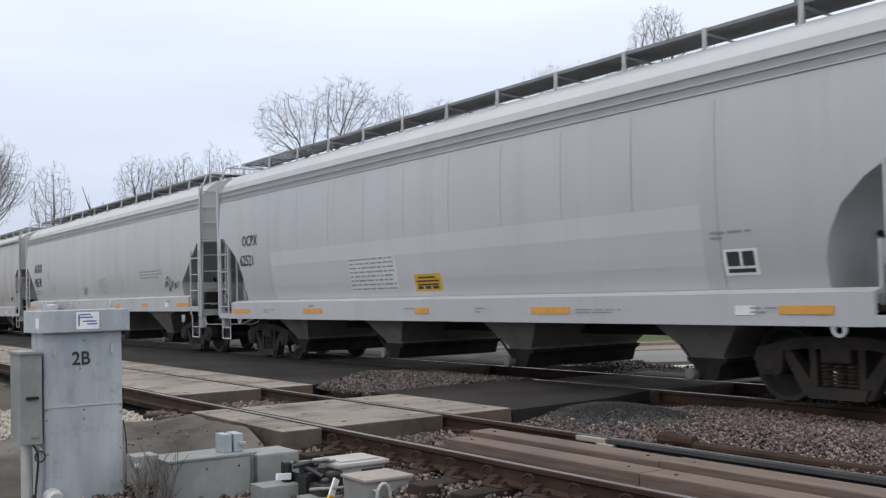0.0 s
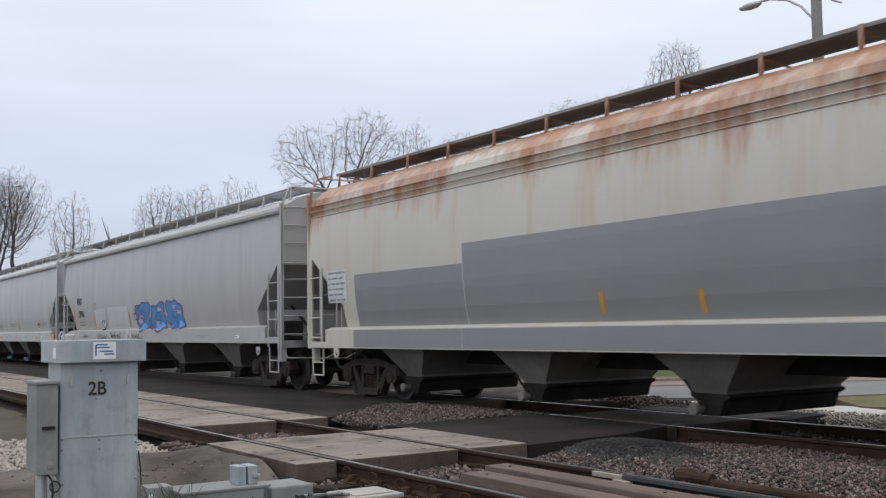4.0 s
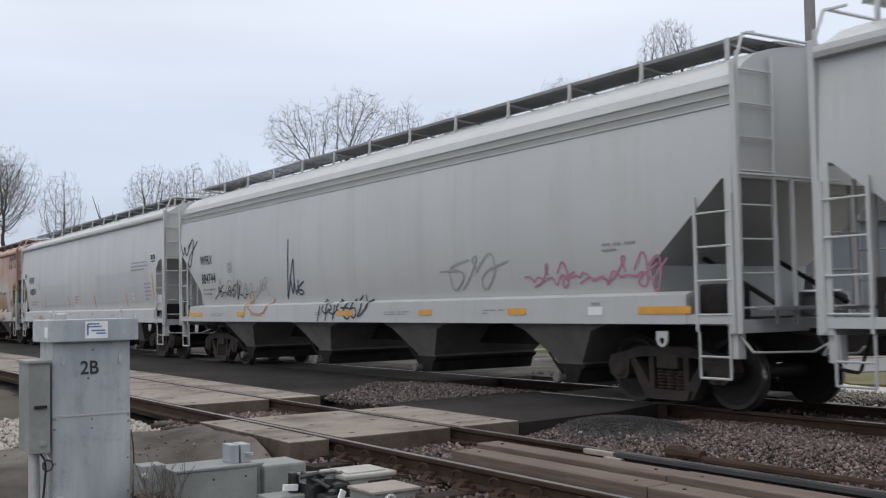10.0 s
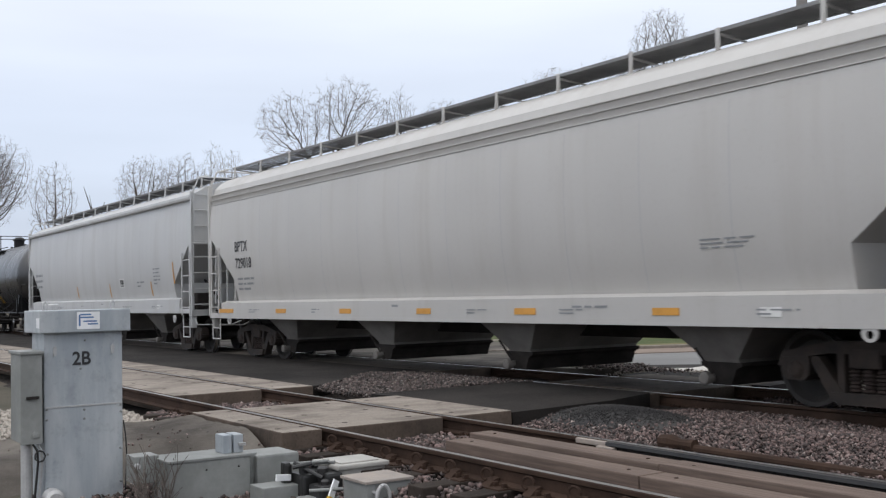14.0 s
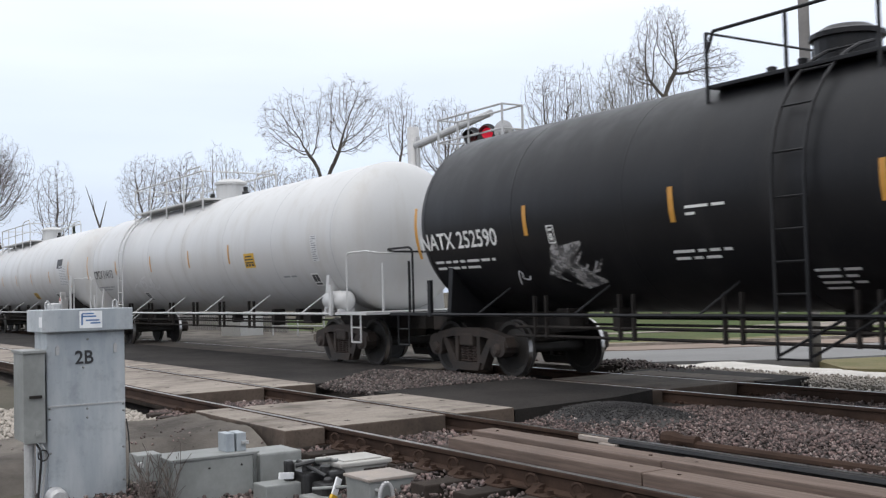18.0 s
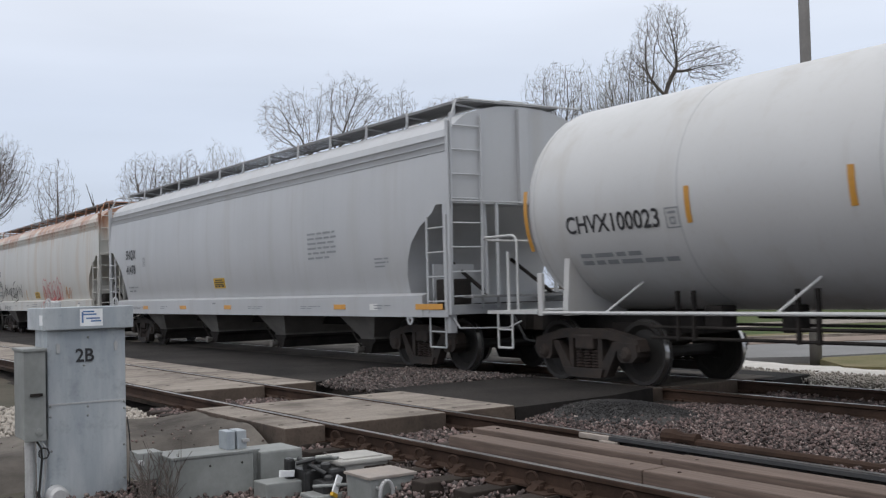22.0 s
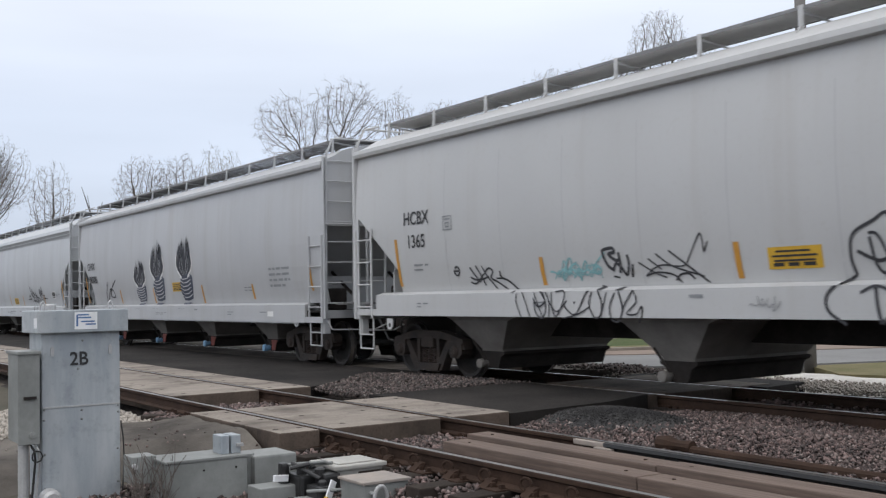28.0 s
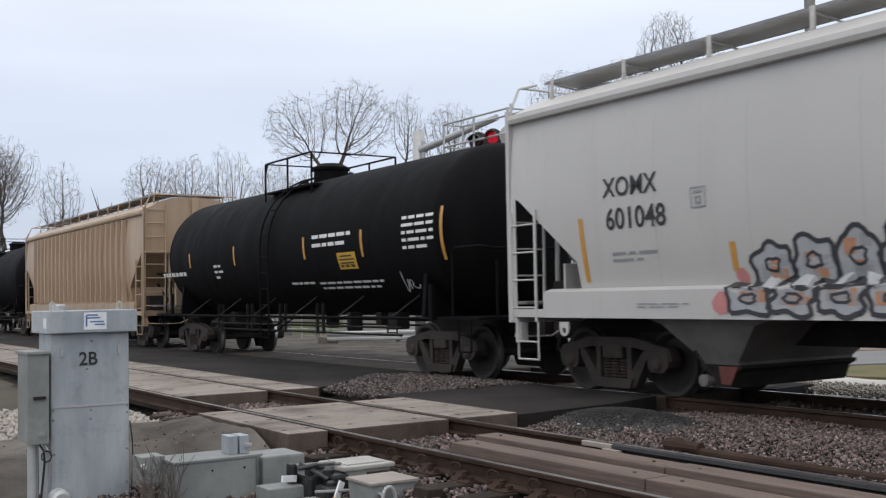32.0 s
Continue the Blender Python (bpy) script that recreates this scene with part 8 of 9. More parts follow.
# ---- beyond the tracks ----
def utility_pole():
    top = thing("utility_pole", "weathered grey wooden utility pole with a curved street-lamp arm", "utility pole", at=pose(-13.10, 17.08, -0.2, 0, 0.35, 0))
    bm = bmesh.new()
    revolve(bm, [(0.115, 0.0), (0.11, 1.5), (0.105, 6.0), (0.095, 11.0), (0.0, 11.02)], 16, "z")
    part("pole", bm, pole_wood, top, smooth=True)
    bm = bmesh.new()
    pts = [(-0.1, 0, 7.45), (-0.35, 0, 7.75), (-0.7, 0, 7.98), (-1.1, 0, 8.10), (-1.4, 0, 8.12)]
    pipe(bm, pts, 0.025, 8)
    part("lamp_arm", bm, galv, top)
    bm = bmesh.new()
    revolve(bm, [(0.0, -0.28), (0.07, -0.24), (0.12, -0.05), (0.11, 0.14), (0.05, 0.26), (0.0, 0.28)], 14, "x", (0, 0, 0))
    tx(bm, pose(-1.62, 0, 8.09) @ Matrix.Diagonal((1, 1, 0.6, 1)))
    part("lamp_head", bm, galv, top, "grey cobra-head street lamp", smooth=True)
    bm = bmesh.new()
    pipe(bm, [(0.1, 0, 7.9), (0.35, 0, 7.7), (0.5, 0.1, 7.62)], 0.02)
    part("wire_bracket", bm, galv, top)


utility_pole()


def wire():
    top = bmesh.new()
    a, b = Vector((-12.8, 16.9, 9.1)), Vector((-4.0, 70.0, 13.0))
    pts = [a.lerp(b, k / 20) - Vector((0, 0, 1.6 * math.sin(math.pi * k / 20))) for k in range(21)]
    pipe(top, pts, 0.012, 4)
    tagged(part("overhead_wire", top, black_part, None), "thin black overhead wire sagging from the pole", "wire")


wire()


def crossing_signal():
    top = thing("crossing_signal", "white cantilever crossing signal with a caged walkway and red lights", "crossing signal", at=pose(-25.45, 15.87, -0.2))
    bm = bmesh.new()
    revolve(bm, [(0.19, 0.0), (0.17, 6.3), (0.0, 6.32)], 18, "z")
    part("mast", bm, galv, top, smooth=True)
    bm = bmesh.new()
    tube(bm, (0, 0, 5.75), (3.7, 0.05, 6.15), 0.11, 12, 0.085)
    part("arm", bm, galv, top)
    bm = bmesh.new()
    tube(bm, (0.25, 0, 0.3), (0.25, 0, 6.0), 0.06, 10)
    tube(bm, (-0.3, 0.1, 4.9), (-0.3, 0.1, 6.4), 0.03, 8)
    part("conduit", bm, galv, top)
    part("walkway", box(2.75, 5.5, -0.95, -0.35, 4.86, 4.94), galv, top)
    cr = ((2.75, -0.95), (5.5, -0.95), (5.5, -0.35), (2.75, -0.35))
    for x, y in cr + ((4.1, -0.95),):
        rail = bmesh.new()
        tube(rail, (x, y, 4.9), (x, y, 6.02), 0.03)
        part("cage_post", rail, galv, top)
    for z in (5.44, 6.02):
        for (x0, y0), (x1, y1) in zip(cr, cr[1:] + cr[:1]):
            rail = bmesh.new()
            tube(rail, (x0, y0, z), (x1, y1, z), 0.025)
            part("cage_rail", rail, galv, top)
    for k, (x, y, turn, lens) in enumerate(((4.0, -0.75, 30, lens_dark), (4.62, -0.75, 42, lens_lit), (5.2, -0.7, 212, lens_dark))):
        m = pose(x, y, 5.44, 0, 0, turn)
        bm = bmesh.new()
        revolve(bm, [(0.0, 0.12), (0.10, 0.12), (0.14, 0.02), (0.24, 0.01), (0.24, -0.01), (0.145, -0.02)], 22, "y")
        lamp = part("light_target", bm, black_part if k < 2 else galv, top, "round black light target", at=m)
        bm = bmesh.new()
        revolve(bm, [(0.14, -0.021), (0.10, -0.045), (0.0, -0.06)], 18, "y")
        part("lens", bm, lens, lamp, "red signal lens" if k == 1 else "")
        bm = bmesh.new()
        hood = [[bm.verts.new((0.15 * math.cos(w), yy, 0.15 * math.sin(w))) for w in (radians(a) for a in range(0, 181, 15))] for yy in (-0.02, -0.30)]
        for a in range(12):
            bm.faces.new((hood[0][a], hood[0][a + 1], hood[1][a + 1], hood[1][a]))
        part("visor", bm, black_part, lamp)


crossing_signal()


def guard_rail():
    top = thing("guard_rail", "galvanised W-beam guard rail on short posts", "guard rail", at=pose(-30.0, 15.2, -0.2, 0, 0, 62.3))
    bm = bmesh.new()
    prism(bm, [(0.0, 0.45), (0.04, 0.48), (0.04, 0.54), (0.0, 0.58), (0.0, 0.62), (0.04, 0.66), (0.04, 0.72), (0.0, 0.76), (0.012, 0.76), (0.052, 0.72), (0.052, 0.66), (0.012, 0.62), (0.012, 0.58), (0.052, 0.54), (0.052, 0.48), (0.012, 0.45)], 0, 6.4, "yz")
    tx(bm, pose(0, 0, -0.18) @ Matrix.Diagonal((1, -1, 1, 1)))
    part("beam", bm, galv, top)
    for k in range(4):
        part("post", box(0.2 + 1.95 * k, 0.35 + 1.95 * k, 0.02, 0.17, 0.0, 0.58, bevel=0.006), pole_wood, top)
    part("end_block", box(-0.3, 0.25, 0.0, 0.25, 0.0, 0.42, bevel=0.02), concrete, top)


guard_rail()


def equipment_hut(x, y, w, d, h, turn, label):
    top = thing("equipment_hut", label, "hut", "trackside huts", at=pose(x, y, -0.2, 0, 0, turn))
    part("wall", box(0, w, 0, d, 0, h, bevel=0.015), silver_hut, top)
    part("roof", box(-0.06, w + 0.06, -0.06, d + 0.06, h, h + 0.06, bevel=0.01), silver_hut, top)
    part("door", box(w * 0.35, w * 0.65, -0.012, 0.0, 0.1, h - 0.12, bevel=0.004), silver_hut, top)
    part("plinth", box(-0.05, w + 0.05, -0.05, d + 0.05, -0.05, 0.08), concrete, top)


equipment_hut(-31.6, 16.6, 2.4, 1.3, 1.25, 18, "pale grey metal equipment hut beyond the tracks")
equipment_hut(-38.0, 15.0, 1.3, 1.0, 1.3, 10, "small pale metal equipment hut by the line")


def hand_fence(x0, y0, x1, y1, n, label):
    d = Vector((x1 - x0, y1 - y0, 0))
    top = thing("pipe_fence", label, "fence", "fences by the crossing", at=pose(x0, y0, -0.2))
    post = bmesh.new()
    tube(post, (0, 0, 0), (0, 0, 1.05), 0.03, 8)
    post = meshed("post", post, galv)
    for k in range(n + 1):
        c = d * (k / n)
        part("post", post, None, top, at=pose(c.x, c.y, 0))
    for z in (0.55, 1.0):
        bm = bmesh.new()
        tube(bm, (0, 0, z), (d.x, d.y, z), 0.022, 8)
        part("rail", bm, galv, top)


hand_fence(-36.0, 16.2, -30.2, 17.4, 4, "grey pipe fence beside the equipment hut")
marker = thing("marker_post", "thin dark marker post at the street's edge", "post", at=pose(-20.3, 17.75, -0.2))
part("shaft", box(-0.03, 0.03, -0.02, 0.02, 0, 0.85), rail_side, marker)
part("cap", box(-0.034, 0.034, -0.024, 0.024, 0.85, 0.87), galv, marker)


def paling_fence():
    top = thing("paling_fence", "weathered brown wooden paling fence behind brush", "fence", at=pose(-62, 16.5, -0.25, 0, 0, 3))
    for z in (0.35, 1.1):
        part("rail", box(0, 24, 0.02, 0.07, z, z + 0.08), pole_wood, top)
    pal = meshed("paling", box(-0.06, 0.06, -0.01, 0.015, 0.05, 1.45, bevel=0.004), pole_wood)
    for k in range(110):
        part("paling", pal, None, top, at=pose(0.1 + 0.218 * k, 0, random.uniform(-0.08, 0.05), 0, random.uniform(-1.5, 1.5), 0))


paling_fence()


def house(x, y, turn):
    top = thing("house", "grey two-storey house with white trimmed windows", "house", at=pose(x, y, -0.2, 0, 0, turn))
    w, d, h = 11.0, 8.0, 5.6
    part("wall", box(0, w, 0, d, 0, h), house_grey, top)
    board = meshed("siding", box(0, w, -0.03, 0.0, 0.0, 0.02), house_grey)
    for k in range(28):
        part("siding", board, None, top, at=pose(0, 0, 0.2 * k))
    bm = bmesh.new()
    prism(bm, [(-0.5, h - 0.1), (d + 0.5, h - 0.1), (d / 2, h + 3.0)], -0.4, w + 0.4, "yz")
    part("roof", bm, roof_shingle, top)
    part("porch_roof", box(-0.2, w + 0.2, -1.8, 0, 2.65, 2.85, bevel=0.03), roof_shingle, top)
    for k in range(5):
        part("porch_post", box(0.1 + k * 2.65, 0.28 + k * 2.65, -1.7, -1.52, 0, 2.65, bevel=0.01), house_white, top)
    for k in range(4):
        for z in (0.8, 3.3):
            a = 0.9 + 2.6 * k
            wd = part("window", box(a, a + 1.1, -0.06, -0.031, z, z + 1.5, bevel=0.01), house_white, top)
            part("pane", box(a + 0.12, a + 0.98, -0.07, -0.061, z + 0.12, z + 0.70), window_glass, wd)
            part("pane", box(a + 0.12, a + 0.98, -0.07, -0.061, z + 0.78, z + 1.38), window_glass, wd)


house(-45.5, 47.5, -12)


# ---- bare trees ----
CROWNS = {
    # lobes of the crown (centre, radii), shoots that seek them, stems, reach of a shoot, height of the fork
    "oak": (((-2.3, 0, 5.9), (2.7, 2.7, 2.6), (1.7, 0, 6.5), (3.1, 3.1, 2.9)), 2200, 2, 0.20, 2.4),
    "round": (((0, 0, 5.8), (3.1, 3.1, 3.6)), 1900, 2, 0.20, 1.6),
    "slim": (((0, 0, 6.6), (1.7, 1.7, 3.3)), 1100, 1, 0.19, 3.0),
    "heavy": (((0.3, 0, 7.9), (1.9, 1.9, 2.1), (3.4, 0.3, 5.9), (2.4, 1.6, 1.5), (-1.5, 0, 5.6), (1.4, 1.4, 1.6)), 3200, 1, 0.16, 2.4),
    "willow": (((-1.0, 0, 5.4), (1.5, 1.5, 4.0), (1.0, 0, 5.8), (1.5, 1.5, 4.2)), 3000, 4, 0.19, 1.2),
    "brush": (((-1.8, 0, 4.5), (3.0, 2.4, 4.0), (2.0, 0.5, 4.8), (3.0, 2.4, 4.2)), 2000, 6, 0.28, 0.6),
}


def tree_data(seed, style):
    """Trunk and crown of a leafless tree about 10 m high, grown shoot by shoot into the lobes of its crown."""
    lobes, n, stems, step, fork = CROWNS[style]
    rng = np.random.default_rng(seed)
    buds = []
    vol = [r[0] * r[1] * r[2] for r in lobes[1::2]]
    for (c, r), v in zip(zip(lobes[::2], lobes[1::2]), vol):
        p = rng.normal(size=(int(n * v / sum(vol)), 3))
        p *= (rng.uniform(0, 1, (len(p), 1)) ** 0.36) / np.linalg.norm(p, axis=1, keepdims=True)
        buds.append(p * np.array(r) * rng.uniform(0.86, 1.05, (len(p), 1)) + np.array(c))
    buds = np.concatenate(buds)
    buds = buds[buds[:, 2] > fork]
    pts, par = [], []
    centres = lobes[::2]
    for k in range(stems):
        foot = np.array((rng.uniform(-0.25, 0.25), rng.uniform(-0.25, 0.25), 0.0)) * (stems > 1)
        aim_at = np.array(centres[k % len(centres)]) * np.array((0.35, 0.35, 0)) + np.array((rng.uniform(-0.4, 0.4), rng.uniform(-0.4, 0.4), fork))
        m = max(3, int(fork / step))
        for j in range(m + 1):
            pts.append(foot + (aim_at - foot) * j / m + rng.normal(0, 0.03, 3) * (j > 0))
            par.append(-1 if j == 0 else len(pts) - 2)
    pts, new_from = [np.array(p) for p in pts], 0
    near, owner, born = np.full(len(buds), 1e9), np.zeros(len(buds), int), {}
    for _ in range(130):
        fresh = np.array(pts[new_from:])
        if len(fresh) == 0 or len(buds) == 0:
            break
        d = np.linalg.norm(buds[:, None] - fresh[None], axis=2)
        j = d.argmin(1)
        dm = d[np.arange(len(buds)), j]
        better = dm < near
        near, owner = np.where(better, dm, near), np.where(better, j + new_from, owner)
        keep = near > step * 1.5
        buds, near, owner = buds[keep], near[keep], owner[keep]
        new_from = len(pts)
        for o in np.unique(owner):
            born[o] = born.get(o, 0) + 1
            if born[o] > 3:
                continue
            pull = buds[owner == o] - pts[o]
            pull = (pull / np.linalg.norm(pull, axis=1, keepdims=True)).mean(0)
            back = pts[o] - pts[par[o]] if par[o] >= 0 else np.array((0, 0, 1.0))
            g = pull / (np.linalg.norm(pull) + 1e-9) + 0.5 * back / (np.linalg.norm(back) + 1e-9) + rng.normal(0, 0.15, 3)
            pts.append(pts[o] + g / np.linalg.norm(g) * step)
            par.append(int(o))
    grown = len(pts)
    kids = np.bincount([p for p in par if p >= 0], minlength=grown)
    for k in range(grown):
        # fine twigs beyond every shoot's end, and some along it
        if kids[k] == 0 or (pts[k][2] > fork * 1.3 and rng.uniform() < 0.34):
            for _ in range(3 if kids[k] == 0 else 1):
                back = pts[k] - pts[par[k]]
                d, last = back / (np.linalg.norm(back) + 1e-9) + rng.normal(0, 0.42, 3), k
                for seg in range(2):
                    d = d / np.linalg.norm(d) + rng.normal(0, 0.18, 3)
                    pts.append(pts[last] + d / np.linalg.norm(d) * step * rng.uniform(0.8, 1.3))
                    par.append(last)
                    last = len(pts) - 1
    total = len(pts)
    area = np.zeros(total)
    tip = 0.0046
    for k in range(total - 1, -1, -1):
        area[k] = max(area[k], tip ** 2.1)
        if par[k] >= 0:
            area[par[k]] += area[k]
    rad = area ** (1 / 2.1)
    data = {"trunk": ([], []), "crown": ([], [])}
    for k in range(total):
        if par[k] < 0:
            continue
        key = "trunk" if rad[k] > 0.034 else "crown"
        vs, fs = data[key]
        p, q = Vector(pts[par[k]]), Vector(pts[k])
        r0, r1 = min(rad[par[k]], rad[k] * 1.25), rad[k]
        m = 7 if r1 > 0.08 else 4 if r1 > 0.02 else 3
        d = (q - p).normalized()
        u = d.orthogonal().normalized()
        w = d.cross(u)
        i = len(vs)
        for c, r in ((p, r0), (q, r1)):
            for j in range(m):
                t = 2 * math.pi * j / m
                vs.append(c + (u * math.cos(t) + w * math.sin(t)) * r)
        for j in range(m):
            fs.append((i + j, i + (j + 1) % m, i + m + (j + 1) % m, i + m + j))
    out = []
    for key in ("trunk", "crown"):
        me = bpy.data.meshes.new(key)
        me.from_pydata(data[key][0], [], data[key][1])
        out.append(me)
    xs = sorted(v.x for v in data["crown"][0])
    zs = sorted(v.z for v in data["crown"][0])
    return out, zs[int(len(zs) * 0.997)], xs[int(len(xs) * 0.99)] - xs[int(len(xs) * 0.01)]


KINDS = {}
for key, seed, style, mats in (("oak", 11, "oak", (bark, twig)), ("round", 23, "round", (bark, twig)), ("round_b", 41, "round", (bark, twig)), ("slim", 7, "slim", (bark, twig)), ("slim_b", 31, "slim", (bark, twig)), ("willow", 5, "willow", (bark, willow_twig)), ("heavy", 17, "heavy", (bark, twig)), ("brush", 9, "brush", (twig, twig))):
    (tr, cr), high, broad = tree_data(seed, style)
    tr.materials.append(mats[0])
    cr.materials.append(mats[1])
    KINDS[key] = (tr, cr, high, broad)


def tree(kind, x, y, top_z, turn, width, label="tall leafless tree with fine bare twigs", base=-0.2, cat="tree"):
    tr, cr, high, broad = KINDS[kind]
    w = width / broad
    lift = max(0.0, top_z - base - high * w)
    if lift == 0.0:
        w = (top_z - base) / high
    ob = thing("bare_tree" if kind != "brush" else "bare_thicket", label, cat, "bare trees behind the tracks", at=Matrix.Translation((x, y, base)) @ Matrix.Rotation(radians(turn), 4, "Z"))
    part("trunk", tr, None, ob, at=Matrix.Translation((0, 0, lift)) @ Matrix.Diagonal((w, w, w, 1)))
    part("crown", cr, None, ob, at=Matrix.Translation((0, 0, lift)) @ Matrix.Diagonal((w, w, w, 1)))
    if lift > 0.3:
        bm = bmesh.new()
        tube(bm, (0, 0, 0), (0, 0, lift + 0.3), 0.20 * w, 8, 0.15 * w)
        part("lower_trunk", bm, bark, ob)


tree("oak", -85.4, 43.9, 21.0, 57, 11.2, "spreading leafless tree with dark forking limbs")
tree("slim", -76.9, 46.8, 19.0, 80, 3.0, "slender leafless tree with thin limbs")
tree("round", -78.5, 52.5, 18.6, 120, 6.0)
tree("heavy", -36.6, 36.9, 14.9, 57, 5.6, "large leafless tree with heavy arching limbs")
tree("willow", -39.9, 37.9, 14.0, 20, 3.4, "pale leafless willow with upright twigs")
tree("willow", -42.0, 38.6, 12.2, 130, 3.2, "pale leafless willow with upright twigs")
tree("willow", -38.7, 38.8, 13.2, 75, 3.2, "pale leafless willow with upright twigs")
tree("willow", -41.0, 37.0, 12.8, 250, 3.4, "pale leafless willow with upright twigs")
tree("round_b", -44.6, 37.0, 13.7, 0, 3.6)
tree("round", -77.6, 14.6, 12.9, 140, 4.6, "dense dark leafless tree close to the line")
tree("round_b", -80.7, 14.4, 12.6, 0, 4.4, "dense dark leafless tree close to the line")
tree("oak", -84.5, 14.8, 12.9, 30, 5.6, "dense dark leafless tree close to the line")
tree("slim_b", -92.5, 21.9, 13.3, 200, 3.6, "small leafless tree on its own")
tree("round", -104.7, 33.8, 15.9, 90, 5.4)
tree("round_b", -105.4, 37.9, 16.5, 300, 4.9)
tree("willow", -103.9, 41.8, 17.4, 210, 5.2, "pale leafless tree with fine upright twigs")
tree("round", -104.9, 47.1, 16.2, 60, 5.2)
tree("round_b", -109.0, 53.5, 16.6, 10, 5.4)
for k in range(26):
    random.seed(100 + k)
    u = k / 25
    tree("brush", -128 + 92 * u + random.uniform(-2, 2), 40 + 20 * u + random.uniform(-6, 10), random.uniform(5.0, 8.0) + (2.5 if 0.12 < u < 0.75 else 0), random.uniform(0, 360), random.uniform(5, 9), "thicket of thin leafless stems", cat="thicket")
for k in range(12):
    random.seed(300 + k)
    tree("brush", -70 + 3.0 * k + random.uniform(-1, 1), 17.8 + random.uniform(-0.3, 1.8), random.uniform(1.2, 2.2), random.uniform(0, 360), random.uniform(2.5, 4), "low leafless brush along the fence", cat="thicket")
random.seed(0)


def snag():
    ob = thing("dead_snag", "broken dead trunk with two bare prongs", "dead tree", at=pose(-67.5, 18.6, -0.2))
    bm = bmesh.new()
    tube(bm, (0, 0, 0), (0.1, 0.1, 6.2), 0.16, 8, 0.09)
    tube(bm, (0.1, 0.1, 6.2), (-0.5, -0.6, 8.9), 0.07, 6, 0.015)
    tube(bm, (0.1, 0.1, 6.2), (0.2, 0.5, 7.9), 0.06, 6, 0.02)
    tube(bm, (-0.1, -0.15, 7.2), (0.1, -0.4, 8.3), 0.03, 5, 0.01)
    part("trunk", bm, bark, ob)


snag()


def conifer():
    ob = thing("conifer", "small dark evergreen tree far behind the line", "tree", at=pose(-116.3, 29.5, -0.2))
    rng = random.Random(3)
    bm = bmesh.new()
    tube(bm, (0, 0, 0), (0, 0, 9.6), 0.14, 6, 0.02)
    part("trunk", bm, bark, ob)
    bm = bmesh.new()
    for k in range(420):
        z = rng.uniform(1.0, 9.9)
        r = (10.1 - z) * 0.17 * rng.uniform(0.5, 1.1)
        w = rng.uniform(0, 6.28)
        c, t = Vector((0, 0, z + 0.2)), Vector((r * math.cos(w), r * math.sin(w), z - 0.15))
        s = Vector((-math.sin(w), math.cos(w), 0)) * 0.16
        bm.faces.new([bm.verts.new(v) for v in (c, t - s, t + Vector((0, 0, -0.12)), t + s)])
    part("crown", bm, evergreen, ob)


conifer()


# ---- loose stone: ballast near the camera, limestone beyond the tracks, the asphalt ramp ----
def stones(name, n, seed, where, size, material, label):
    """Crushed stones, all of one size class, as one mesh; where(rng) gives a place (x, y, z)."""
    rng = np.random.default_rng(seed)
    base = np.array([(1, 0, 0), (-1, 0, 0), (0, 1, 0), (0, -1, 0), (0, 0, 1), (0, 0, -1), (0.65, 0.6, 0.5), (-0.6, 0.65, 0.45), (0.6, -0.65, -0.45), (-0.65, -0.55, 0.55)])
    faces = np.array([(4, 6, 7), (4, 7, 9), (4, 9, 6), (6, 0, 2), (6, 2, 7), (7, 2, 1), (7, 1, 9), (9, 1, 3), (9, 3, 6), (6, 3, 8), (6, 8, 0), (5, 2, 0), (5, 0, 8), (5, 8, 3), (5, 3, 1), (5, 1, 2)])
    pts = where(rng, n)
    n = len(pts)
    shape = base[None] * rng.uniform(0.7, 1.25, (n, 10, 1)) * rng.uniform(0.6, 1.25, (n, 1, 3)) * (size * rng.uniform(0.55, 1.25, (n, 1, 1)))
    q = rng.normal(size=(n, 4))
    q /= np.linalg.norm(q, axis=1, keepdims=True)
    w, x, y, z = q.T
    rot = np.stack([1 - 2 * (y * y + z * z), 2 * (x * y - z * w), 2 * (x * z + y * w), 2 * (x * y + z * w), 1 - 2 * (x * x + z * z), 2 * (y * z - x * w), 2 * (x * z - y * w), 2 * (y * z + x * w), 1 - 2 * (x * x + y * y)], 1).reshape(n, 3, 3)
    v = np.einsum("nij,nkj->nki", rot, shape) + pts[:, None]
    f = (faces[None] + 10 * np.arange(n)[:, None, None]).reshape(-1, 3)
    me = bpy.data.meshes.new(name)
    me.vertices.add(n * 10)
    me.vertices.foreach_set("co", v.reshape(-1).astype(np.float32))
    me.loops.add(len(f) * 3)
    me.loops.foreach_set("vertex_index", f.reshape(-1).astype(np.int32))
    me.polygons.add(len(f))
    me.polygons.foreach_set("loop_start", np.arange(0, len(f) * 3, 3, dtype=np.int32))
    me.update(calc_edges=True)
    me.materials.append(material)
    return tagged(part(name, me, None, None), label, "stones", kind="stuff")


def bed_height(x, y):
    """Height of the loose stone between and beside the tracks."""
    z = -0.15 + 0.02 * np.sin(x * 1.7) * np.sin(y * 2.3)
    mid = np.exp(-((y - 8.5) / 0.9) ** 2)
    z = z + 0.09 * mid + 0.09 * np.exp(-((x + 9.0) / 0.9) ** 2 - ((y - 8.3) / 0.7) ** 2)
    z = np.where(y < 4.95, -0.16 - 0.19 * np.clip((4.65 - y) / 0.5, 0, 1), z)
    return z


